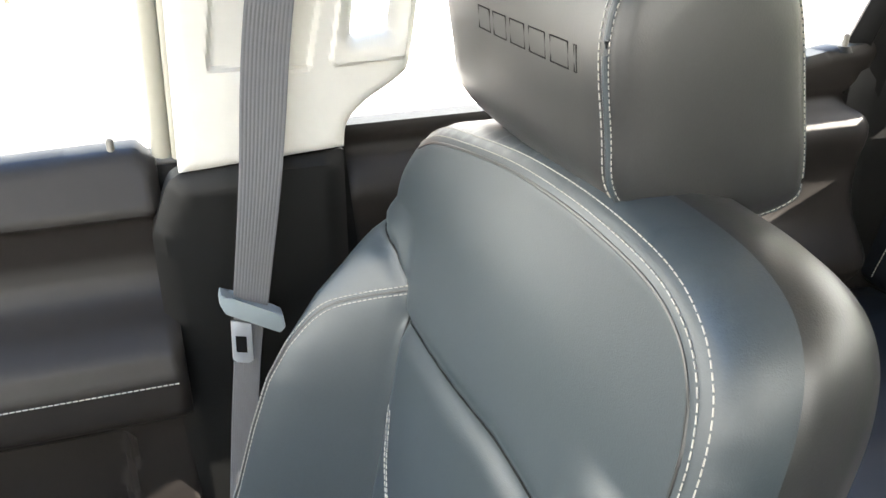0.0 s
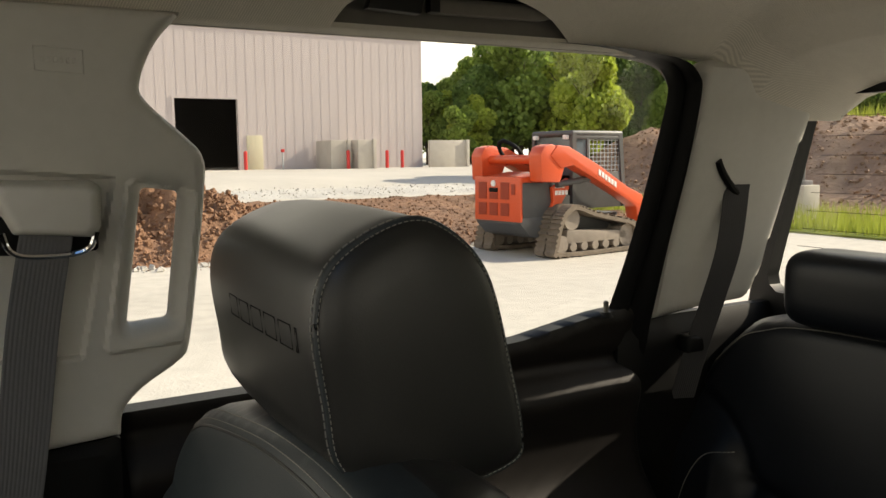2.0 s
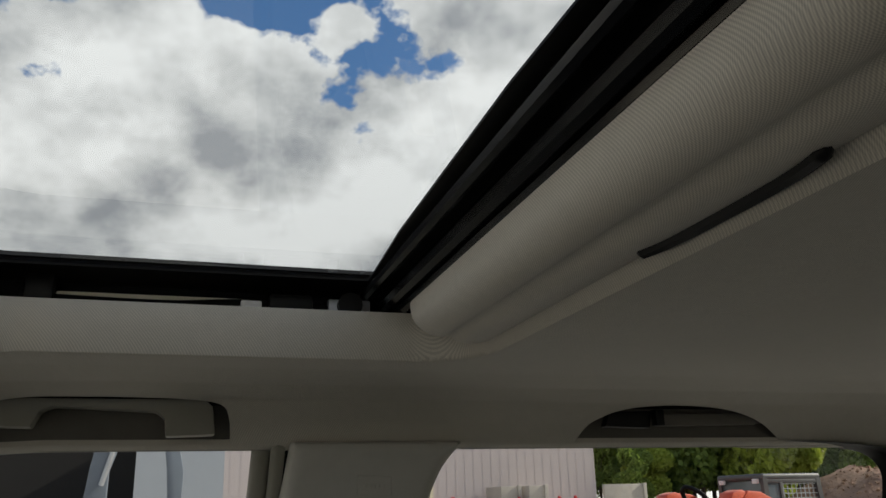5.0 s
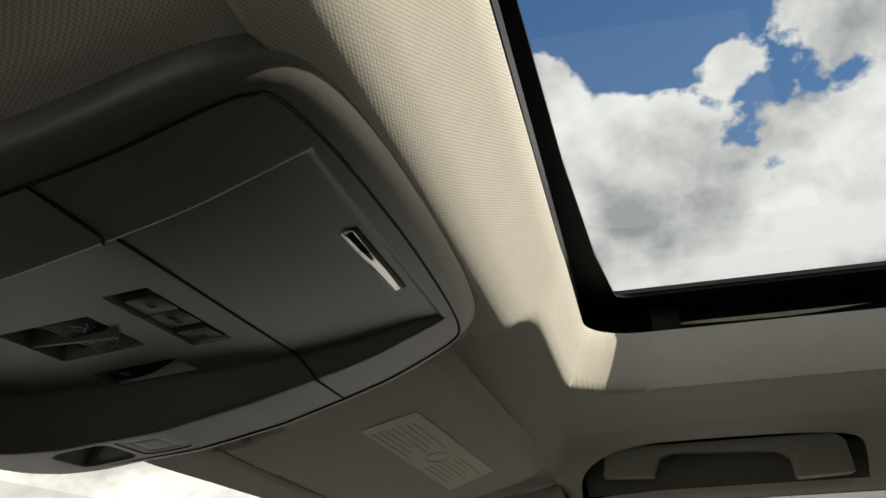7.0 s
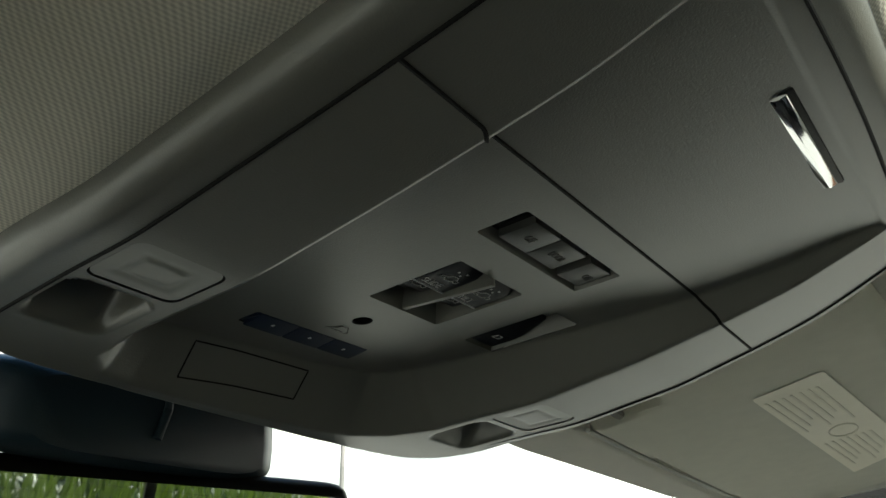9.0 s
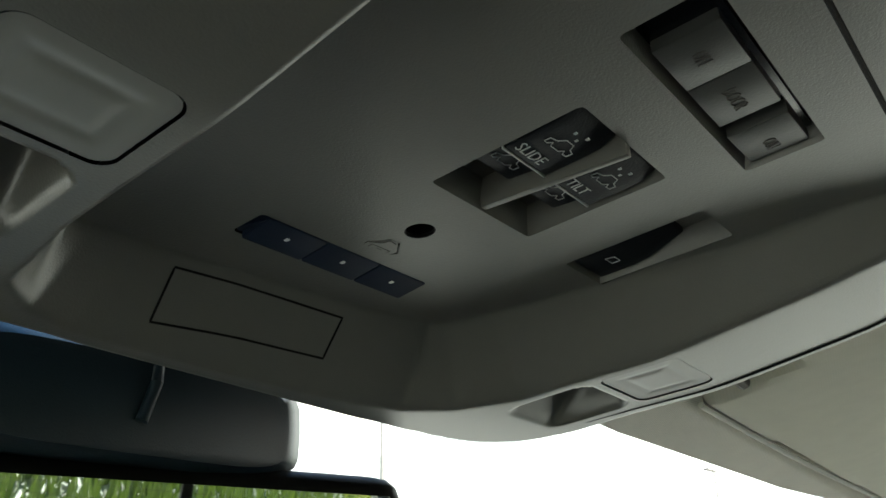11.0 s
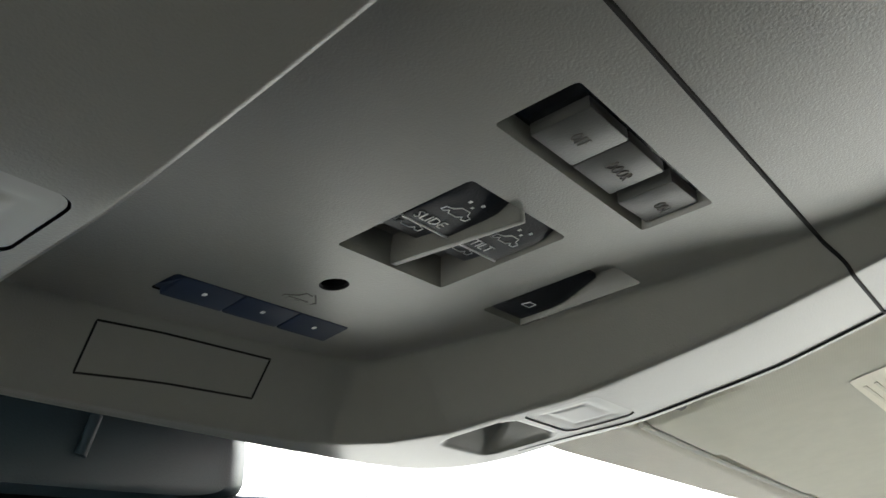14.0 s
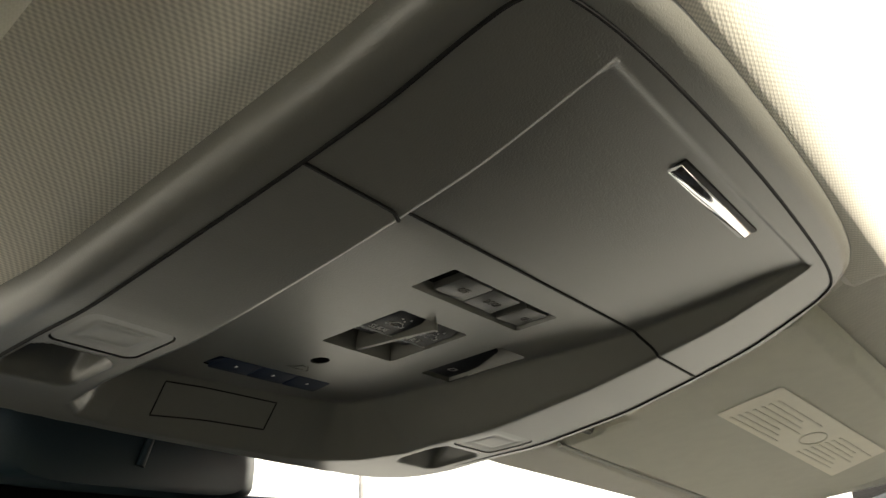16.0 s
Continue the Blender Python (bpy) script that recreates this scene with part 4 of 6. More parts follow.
    def key(name, x0, x1, y0, y1, z_of, parent, mat=SWITCH, label="", thick=0.004, bevel=0.0006, n=1):
        """A key whose face follows z_of(x, y)."""
        bm = rbox((x0, y0, 0), (x1, y1, thick), bevel, 2)
        if n > 1:
            bmesh.ops.subdivide_edges(bm, edges=bm.edges[:], cuts=n, use_grid_fill=True)
        for v in bm.verts:
            v.co.z = v.co.z + z_of(v.co.x, v.co.y)
        return part(name, bm, mat, parent, label)

    def words(text, size, x, y, z, parent, mat, wide=1.0):
        ob = obj("lettering", text_mesh(text, size, mat), parent)
        ob.matrix_world = pose(x, y, z, 180 - math.degrees(math.atan2(flat_z(0, y + 0.01) - flat_z(0, y), 0.01)) * -1, 0, 0) @ Matrix.Diagonal((wide, 1, 1, 1))
        return ob

    # lamp switch with its three settings
    x0, x1, y0, y1 = cuts["of"]
    t = tray("lamp_switch_bezel", x0, x1, y0, y1, 0.006, TAUPE)
    base = lambda dz: (lambda x, y: flat_z(0, y) + dz)
    k = key("lamp_switch", x0 + 0.0016, x1 - 0.0016, y0 + 0.0016, y1 - 0.0014, base(0.0038), t, GLOSS, "dark rocker of the cabin lamp switch")
    a = key("lamp_switch_key", x0 + 0.0102, x0 + 0.0271, y0 + 0.0030, y1 - 0.0018, lambda x, y: flat_z(0, y) + 0.0012, k, TAUPE_KEY, "taupe key face")
    b = key("lamp_switch_key", x0 + 0.0273, x0 + 0.0450, y0 + 0.0030, y1 - 0.0018, lambda x, y: flat_z(0, y) + 0.0012, k, TAUPE_KEY, "taupe key face")
    e = key("lamp_switch_key", x0 + 0.0487, x1 - 0.0012, y0 + 0.0030, y1 - 0.0018, lambda x, y: flat_z(0, y) + 0.0004 + 0.04 * (x - x0 - 0.05), k, TAUPE_KEY, "taupe key face")
    for txt, xx, dz in (("OFF", x0 + 0.0190, 0.0012), ("DOOR", x0 + 0.0368, 0.0012), ("ON", x0 + 0.0592, 0.0007)):
        words(txt, 0.0046, xx, (y0 + y1) / 2 + 0.001, flat_z(0, (y0 + y1) / 2 + 0.001) + dz - 0.00012, t, INK_DARK, 0.64)
    # two roof switches in one opening
    x0, x1, y0, y1 = cuts["sw"]
    t = tray("roof_switch_bezel", x0, x1, y0, y1, 0.0085, TAUPE)
    xm = (x0 + x1) / 2
    part("divider", rbox((xm - 0.0012, y0, flat_z(0, y1) + 0.0006), (xm + 0.0012, y1, flat_z(0, y0) + 0.008), 0.0006), TAUPE, t)
    for i, (xa, xb, txt) in enumerate(((x0 + 0.0014, xm - 0.0016, "SLIDE"), (xm + 0.0016, x1 - 0.0014, "TILT"))):
        k = key("roof_switch", xa, xb, y0 + 0.0015, y0 + 0.0205, lambda x, y: flat_z(0, y) + 0.0006 + 0.0030 * max(0.0, (y0 + 0.007 - y) / 0.007) ** 1.5, t, SWITCH, "dark rocker of the sunroof", n=4)
        key("roof_switch_end", xa, xb, y0 + 0.0208, y1 - 0.009, lambda x, y: flat_z(0, y) + 0.0030 + 0.10 * (y - y0 - 0.02), k, SWITCH, "lowered rocker end", n=2)
        part("edge_line", rbox((xa, y0 + 0.0204, flat_z(0, y0 + 0.02) + 0.0003), (xb, y0 + 0.0208, flat_z(0, y0 + 0.02) + 0.0010), 0), PRINT, k, "pale edge line")
        words(txt, 0.0042, (xa + xb) / 2 - 0.002, y0 + 0.0175, flat_z(0, y0 + 0.0175) + 0.0004, t, PRINT)
        car = [(-0.0055, 0.0), (-0.0055, 0.002), (-0.003, 0.0026), (-0.0015, 0.0046), (0.0022, 0.0046), (0.0036, 0.0026), (0.0058, 0.002), (0.0058, 0.0), (0.004, -0.0002), (0.003, 0.0012), (0.0018, -0.0002), (-0.002, -0.0002), (-0.003, 0.0012), (-0.0042, -0.0002)]
        for yc in (y0 + 0.0125, y0 + 0.0265):
            zc = flat_z(0, yc) + (0.0004 if yc < y0 + 0.02 else 0.0034)
            part("symbol", tube([(xm + (i - 0.5) * 0.0205 + p[0] * 0.8, yc - p[1] * 0.8, zc) for p in car], 0.00016, 4, closed=True), PRINT, t, "printed car outline")
        for dx, dy in ((0.002, 0.0055), (-0.002, 0.0062), (0.0005, 0.0075)):
            part("dot", rbox((xa + 0.009 + dx, y0 + dy, flat_z(0, y0 + dy) + 0.0006), (xa + 0.0098 + dx, y0 + dy + 0.0008, flat_z(0, y0 + dy) + 0.0012), 0), PRINT, t)
    # rear window switch
    x0, x1, y0, y1 = cuts["win"]
    t = tray("window_switch_bezel", x0, x1, y0, y1, 0.007, TAUPE)
    k = key("window_switch", x0 + 0.0015, x1 - 0.0015, y0 + 0.013, y1 - 0.0012, lambda x, y: flat_z(0, y) + 0.0012 + 0.0045 * max(0.0, (y0 + 0.026 - y) / 0.013), t, SWITCH, "dark rocker of the rear window", n=4)
    part("symbol", tube([((x0 + x1) / 2 + px, y1 - 0.010 + py, flat_z(0, y1 - 0.01) + 0.0010) for px, py in ((-0.002, 0.0016), (-0.0015, -0.0012), (0.0018, -0.0012), (0.0023, 0.0016))], 0.00016, 4, closed=True), PRINT, k, "printed window outline")
    # row of three buttons
    x0, x1, y0, y1 = cuts["bar"]
    t = tray("button_bezel", x0, x1, y0, y1, 0.005, BLACK)
    for i in range(3):
        xa = x0 + 0.0026 + i * 0.0195
        k = key("button", xa, xa + 0.0190, y0 + 0.0003, y1 - 0.0002, lambda x, y: flat_z(0, y) - 0.0003 - 0.10 * (y - y0), t, BUTTON, "dark blue-grey push button")
        part("dot", rbox((xa + 0.0088, y0 + 0.0042, flat_z(0, y0) - 0.0014), (xa + 0.0101, y0 + 0.0058, flat_z(0, y0) - 0.0002), 0.0004), WHITE, k, "white dot")
    part("end_ramp", prism([(x0 + 0.0002, y0 + 0.0090), (x0 + 0.0025, y0 + 0.0003), (x0 + 0.0025, y1 - 0.0003), (x0 + 0.0012, y1 - 0.0003)], flat_z(0, y0) - 0.0004, flat_z(0, y0) + 0.004, "z"), BUTTON, t)
    # microphone eye and the little house printed beside it
    m = part("microphone", prism([(0.007 + 0.0056 * math.cos(i * math.pi / 12), 0.7740 + 0.0056 * math.sin(i * math.pi / 12)) for i in range(24)], flat_z(0, 0.7755) + 0.0060, flat_z(0, 0.7755) + 0.010, "z"), RUBBER, c, "round dark lens")
    part("collar", tube([(0.007 + 0.0041 * math.cos(i * math.pi / 12), 0.7740 + 0.0041 * math.sin(i * math.pi / 12), flat_z(0, 0.774 + 0.0041 * math.sin(i * math.pi / 12)) + 0.0006) for i in range(24)], 0.0006, 6, closed=True), RUBBER, m, "dark rim")
    part("bore", loft([[(0.007 + 0.0044 * math.cos(i * math.pi / 12), 0.7740 + 0.0044 * math.sin(i * math.pi / 12), flat_z(0, 0.774) + dz) for i in range(24)] for dz in (0.0012, 0.0085)], caps=False), RUBBER, m)
    hz = flat_z(0, 0.786) - 0.00005
    house = [(0.0120, 0.7866), (0.0106, 0.7903), (0.0018, 0.7903), (0.0013, 0.7867), (0.0045, 0.7846), (0.0051, 0.7821), (0.0076, 0.7826)]
    roof_stroke = [(0.0080, 0.7819), (0.0122, 0.7861), (0.0116, 0.7868)]
    screen = [(0.0032, 0.7893), (0.0032, 0.7869), (0.0097, 0.7867), (0.0099, 0.7900)]
    for line, wide, shut in ((house, 0.00017, False), (roof_stroke, 0.00026, False), (screen, 0.00017, True)):
        part("symbol", tube([(p[0], p[1], hz) for p in line], wide, 4, closed=shut), INK_DARK, c, "printed house outline")
    part("symbol", prism([(0.0067 + 0.0015 * math.cos(i * math.pi / 8), 0.7882 + 0.0007 * math.sin(i * math.pi / 8)) for i in range(16)], hz - 0.0001, hz + 0.0004, "z"), INK_DARK, c, "printed oval")
    # reading lamps
    for k, (x0, x1, y0, y1) in lamps.items():
        lens = rect_sdf(x0 + 0.0005, x1 - 0.0005, y0 + 0.0005, y1 - 0.0005, 0.0038)
        def on(x, y, d):
            P = np.stack([x, y], -1)
            return x, y, lip_z(x, y) + 0.0004 + 0.00032 * np.exp(-((lens(P) + 0.006) / 0.0014) ** 2)
        lamp = panel("reading_lamp", lens, on, (x0, x1, y0, y1), 0.0009, LENS, c, (0, 0, 0.004), label="grey frosted press lamp", many=True)
        ym = (y0 + y1) / 2
        xm = (x0 + x1) / 2
        part("symbol", prism([(xm - 0.003, ym + 0.0015), (xm + 0.003, ym + 0.0015), (xm + 0.0012, ym - 0.002), (xm - 0.0012, ym - 0.002)], float(lip_z(xm, ym)) + 0.0012, float(lip_z(xm, ym)) + 0.0030, "z"), LENS, lamp, "moulded lamp symbol")
    # glasses box latch
    bm = prism([(0.6085, 1.7705), (0.6095, 1.7665), (0.6118, 1.7655), (0.6140, 1.7660), (0.6152, 1.7690), (0.6150, 1.773), (0.6085, 1.774)], -0.0135, 0.0490, "x", bevel=0.0005)
    part("latch", bm, CHROME, c, "polished chrome latch bar")
    part("latch_recess", rbox((-0.0145, 0.6075, 1.7668), (0.0500, 0.6160, 1.776), 0.001), BLACK, c)
    # blank plate on the front wall of the well
    pl = [(-0.0272, 0.8358), (0.0290, 0.8310), (0.0282, 0.8222), (-0.0280, 0.8260), (-0.0272, 0.8358)]
    rim_line = [(p[0] + (q[0] - p[0]) * i / 24, p[1] + (q[1] - p[1]) * i / 24) for p, q in zip(pl, pl[1:]) for i in range(24)]
    part("plate_gap", tube(on_face(rim_line), 0.00036, 6, closed=True), RUBBER, c, "dark joint of a blank plate")


build_console()


# ---- visor, handles, mirror ----
def build_visor(sign):
    """A folded sun visor; only the passenger's shows its label."""
    v = holder("sun_visor", (0, 0, 0), "beige cloth sun visor with a pale printed label" if sign > 0 else "beige cloth sun visor folded against the ceiling", "sun visor", "sun visors")
    M = lambda x: MID + sign * (x - MID) - (0.012 if sign < 0 else 0)
    hang = lambda x, y: float(visor_z(x, y)) - (0.012 + 0.25 * max(0.0, y - 0.615) if sign < 0 else 0.0)
    outline = [(p.x, p.y) for p in smooth_line([(q[0], q[1], 0) for q in ((0.186, 0.632), (0.192, 0.625), (0.30, 0.620), (0.48, 0.611), (0.535, 0.612), (0.562, 0.628), (0.592, 0.70), (0.600, 0.755), (0.590, 0.778), (0.56, 0.787), (0.45, 0.792), (0.245, 0.796), (0.238, 0.790), (0.236, 0.752), (0.230, 0.748), (0.192, 0.748), (0.186, 0.742), (0.186, 0.70))], 3, closed=True)]
    out = poly_sdf(outline)
    panel("visor_panel", lambda P: out(np.stack([M(P[..., 0]) if sign > 0 else 2 * MID - 0.012 - P[..., 0], P[..., 1]], -1)), lambda x, y, d: (x, y, hang(x, y) + 0.8 * roll_in(d, 0.007)), (min(M(0.18), M(0.61)), max(M(0.18), M(0.61)), 0.60, 0.80), 0.004, VISOR, v, (0, 0, 0.006))
    part("hinge_rod", tube([(M(0.150), 0.772, hang(0.150, 0.772) + 0.006), (M(0.24), 0.774, hang(0.24, 0.774) + 0.004)], 0.0035, 8), SHADED_TRIM, v, "dark hinge rod in the cut-out")
    edge = [(M(x), y, hang(x, y) + 0.0012) for x, y in ((0.240, 0.7955), (0.35, 0.7945), (0.45, 0.7915), (0.56, 0.7865))]
    part("edge_piping", tube(smooth_line(edge, 6), 0.0016, 8), CREAM, v, "pale piping along the edge")
    # block coloured black to stand for the shade past the visor's outer end
    part("mount", rbox((min(M(0.585), M(0.625)), 0.735, 1.715), (max(M(0.585), M(0.625)), 0.790, 1.760), 0.006), BLACK, v)
    if sign < 0:
        return
    lab = poly_sdf([(0.279, 0.707), (0.2715, 0.664), (0.487, 0.651), (0.516, 0.699)])
    lb = panel("warning_label", lab, lambda x, y, d: (x, y, float(visor_z(x, y)) - 0.0006), (0.265, 0.52, 0.645, 0.71), 0.004, LABEL, v, label="pale printed warning label")
    for i in range(7):
        for x0, x1 in ((0.292, 0.372), (0.412, 0.488)):
            y = 0.7020 - i * 0.0050 - 0.05 * (x0 - 0.29)
            bm = rbox((x0, y, 0), (x1 - 0.012 * ((i * 7) % 3), y + 0.0015, 0.0003), 0)
            for q in bm.verts:
                q.co.y -= 0.05 * (q.co.x - x0)
                q.co.z += float(visor_z(q.co.x, q.co.y)) - 0.0012
            part("print_line", bm, INK_PALE, lb)
    ring = [(0.393 + 0.014 * math.cos(i * math.pi / 10), 0.680 + 0.009 * math.sin(i * math.pi / 10)) for i in range(20)]
    part("print_ring", tube([(x, y, float(visor_z(x, y)) - 0.0008) for x, y in ring], 0.0005, 4, closed=True), INK_PALE, lb)


def build_handle(y0, y1, z, grip):
    """A pull handle in its hollow, coloured dark for shade; grip False: the folded rear one with a hook."""
    h = holder("grab_handle", (0, 0, 0), "grey-beige grab handle set in a roof rail hollow coloured as shaded" if grip else "dark folded rear grab handle with coat hook in a hollow", "grab handle", "grab handles")
    x = 0.640
    bm = bmesh.new()
    ya, yb = y0 - 0.02, y1 + 0.02
    q = [(0.600, 1.797), (0.61, 1.806), (0.675, 1.797), (0.674, 1.738)]
    loft([[(px, ya, pz) for px, pz in q], [(px, yb, pz) for px, pz in q]], closed=False, caps=False, bm=bm)
    for y in (ya, yb):
        bm.faces.new([bm.verts.new((px, y, pz)) for px, pz in q])
    # the pocket's shade is put into this darker trim colour
    part("hollow", bm, SHADED_TRIM, h, smooth=False)
    if grip:
        prof = [(y0, z - 0.022), (y0 + 0.004, z + 0.010), (y0 + 0.014, z + 0.018), (y1 - 0.014, z + 0.018), (y1 - 0.004, z + 0.012), (y1, z - 0.012), (y1 - 0.052, z - 0.014), (y1 - 0.060, z + 0.004), (y1 - 0.072, z + 0.009), ((y0 + y1) / 2, z + 0.007), (y0 + 0.066, z + 0.004), (y0 + 0.056, z - 0.004), (y0 + 0.054, z - 0.024)]
        part("grip", prism(prof, x - 0.012, x + 0.014, "x", bevel=0.003), HANDLE, h)
    else:
        # folded grip in the same trim, toned down for the hollow's shade
        part("grip", prism([(y0 + 0.03, z + 0.006), (y0 + 0.08, z + 0.014), (y1 - 0.10, z + 0.012), (y1 - 0.10, z - 0.004), (y0 + 0.06, z - 0.002)], x + 0.004, x + 0.018, "x", bevel=0.003), SHADED_TRIM, h)
        part("hook", prism([(y1 - 0.085, z + 0.016), (y1 - 0.02, z + 0.014), (y1 - 0.012, z - 0.006), (y1 - 0.08, z - 0.008)], x - 0.004, x + 0.012, "x", bevel=0.003), BLACK, h, "dark coat hook")
        part("hinge", rbox((x - 0.002, y1 - 0.105, z - 0.004), (x + 0.012, y1 - 0.092, z + 0.018), 0.002), BLACK, h)


def build_rear_lamp():
    l = holder("ceiling_lamp", (0.18, -0.58, 1.79), "beige rear ceiling lamp with a pale lens", "ceiling lamp")
    l.matrix_world = pose(0, 0, 0)
    out = rect_sdf(0.05, 0.295, -0.645, -0.530, 0.03)
    panel("housing", out, lambda x, y, d: (x, y, 1.786 + 0.9 * roll_in(d, 0.012)), (0.04, 0.30, -0.65, -0.52), 0.006, HANDLE, l, (0, 0, 0.012))
    part("lens", rbox((0.10, -0.615, 1.783), (0.22, -0.560, 1.7875), 0.002), LENS, l, "pale frosted lens")
    # no real hollow: a dark plate gives the recess's shade by colour
    part("slot", rbox((0.235, -0.62, 1.7835), (0.282, -0.555, 1.7875), 0.002), SHADED_TRIM, l, "flat plate coloured as a shaded recess")


def build_mirror():
    m = holder("rear_view_mirror", (0, 0, 0), "black rear-view mirror on the windscreen reflecting grass", "mirror")
    rows = []
    for y, k in ((0.905, 0.75), (0.915, 0.93), (0.93, 1.0), (0.99, 1.0)):
        rows.append([(0.019 + 0.084 * k * math.copysign(abs(math.cos(a)) ** 0.4, math.cos(a)), y, 1.7265 + 0.0215 * k * math.copysign(abs(math.sin(a)) ** 0.4, math.sin(a)) + (y - 0.93) * 0.2) for a in [i * math.pi / 16 for i in range(32)]])
    part("mount_cover", loft(rows), COVER, m, "glossy dark mount cover")
    part("cover_joint", tube([(0.020, 0.9040, 1.752), (0.020, 0.9036, 1.730), (0.016, 0.9040, 1.716)], 0.0022, 10), COVER, m, "raised rib of the mount cover")
    turn = Matrix.Translation((0.008, 0.946, 1.6675)) @ pose(0, 0, 0, 0, 0, -14.6) @ pose(0, 0, 0, 7.5, 0, 0)
    part("housing", rbox((-0.14, -0.018, -0.042), (0.14, 0.022, 0.042), 0.014, 4, m=turn), BLACK, m)
    part("mirror_glass", rbox((-0.128, -0.0205, -0.034), (0.128, -0.0185, 0.034), 0, m=turn), MIRROR, m, "mirror glass")
    part("stem", tube([(0.01, 0.945, 1.70), (0.01, 0.955, 1.73)], 0.012, 10), BLACK, m)


for sgn in (1, -1):
    build_visor(sgn)
build_handle(0.315, 0.560, 1.764, True)
build_handle(-0.49, -0.175, 1.758, False)
build_rear_lamp()
build_mirror()


# ---- seats ----
def cushion(name, outline, base, roll, grooves, mat, parent, bounds, cell=0.006, label=""):
    """A padded face over an outline in x and z; base(x, z) gives y, grooves are (points, width, depth)."""
    sd = poly_sdf([(p[0], p[1]) for p in smooth_line([(q[0], q[1], 0) for q in outline], 4, closed=True)])

    def surf(x, z, d):
        y = base(x, z) - 1.2 * roll_in(d, roll)
        for pts, w, dep in grooves:
            y -= dep * bell(seg_dist(x, z, pts), w)
        return y
    ob = panel(name, sd, lambda x, z, d: (x, surf(x, z, d), z), bounds, cell, mat, parent, (0, -0.02, 0), label=label, sharp=70)
    return ob, lambda x, z: surf(x, z, float(sd(np.array([x, z]))))


def headrest(parent, cx, half, pts, stitch=True):
    base = smooth_line([(p[0], p[1], 0) for p in pts], 6, closed=True)
    cy = sum(p[0] for p in base) / len(base)
    cz = sum(p[1] for p in base) / len(base)
    prof = ((-1.075, 0.25), (-1.07, 0.62), (-1.055, 0.84), (-1.03, 0.945), (-1.005, 0.985), (-0.985, 0.99), (-0.965, 1.0), (-0.8, 1.012), (-0.4, 1.035), (0, 1.045), (0.4, 1.03), (0.7, 1.0), (0.86, 0.96), (0.95, 0.90), (1.0, 0.80), (1.02, 0.60), (1.025, 0.25))
    rows = [[(cx + t * half, cy + (p[0] - cy) * k, cz + (p[1] - cz) * k) for p in base] for t, k in prof]
    h = part("headrest", loft(rows), LEATHER_SIDE, parent)
    ring = lambda t, k: [(cx + t * half, cy + (p[0] - cy) * k, cz + (p[1] - cz) * k) for p in base]
    part("piping", tube(ring(-0.995, 0.993), 0.0022, 8, closed=True), LEATHER, h, "rolled leather piping")
    if stitch:
        r = ring(-0.955, 1.006)
        part("stitching", stitches(r + r[:1], 0.004, 0.002, 0.0006), STITCH, h, "pale thread stitching")
        r = ring(-1.012, 0.985)
        part("stitching", stitches(r + r[:1], 0.003, 0.0015, 0.0004), STITCH, h, "pale thread stitching")
    for x in (cx - 0.06, cx + 0.06):
        part("post", tube([(x, cy - 0.01, cz - 0.16), (x, cy - 0.005, cz - 0.05)], 0.006, 10), CHROME, h, "chrome post")

    def front(x, z):
        t = (x - cx) / half
        k = float(np.interp(t, [p[0] for p in prof], [p[1] for p in prof]))
        best = -9
        for a, b in zip(base, base[1:] + base[:1]):
            za, zb = cz + (a[1] - cz) * k, cz + (b[1] - cz) * k
            if min(za, zb) <= z <= max(za, zb):
                f = (z - za) / (zb - za + 1e-9)
                best = max(best, cy + (a[0] + (b[0] - a[0]) * f - cy) * k)
        return best
    return h, front


REST = [(-0.14, 1.385), (-0.129, 1.441), (-0.109, 1.51), (-0.073, 1.544), (-0.04, 1.547), (0.003, 1.523), (0.016, 1.486), (0.010, 1.43), (0.003, 1.391), (-0.024, 1.370), (-0.083, 1.360), (-0.131, 1.367)]


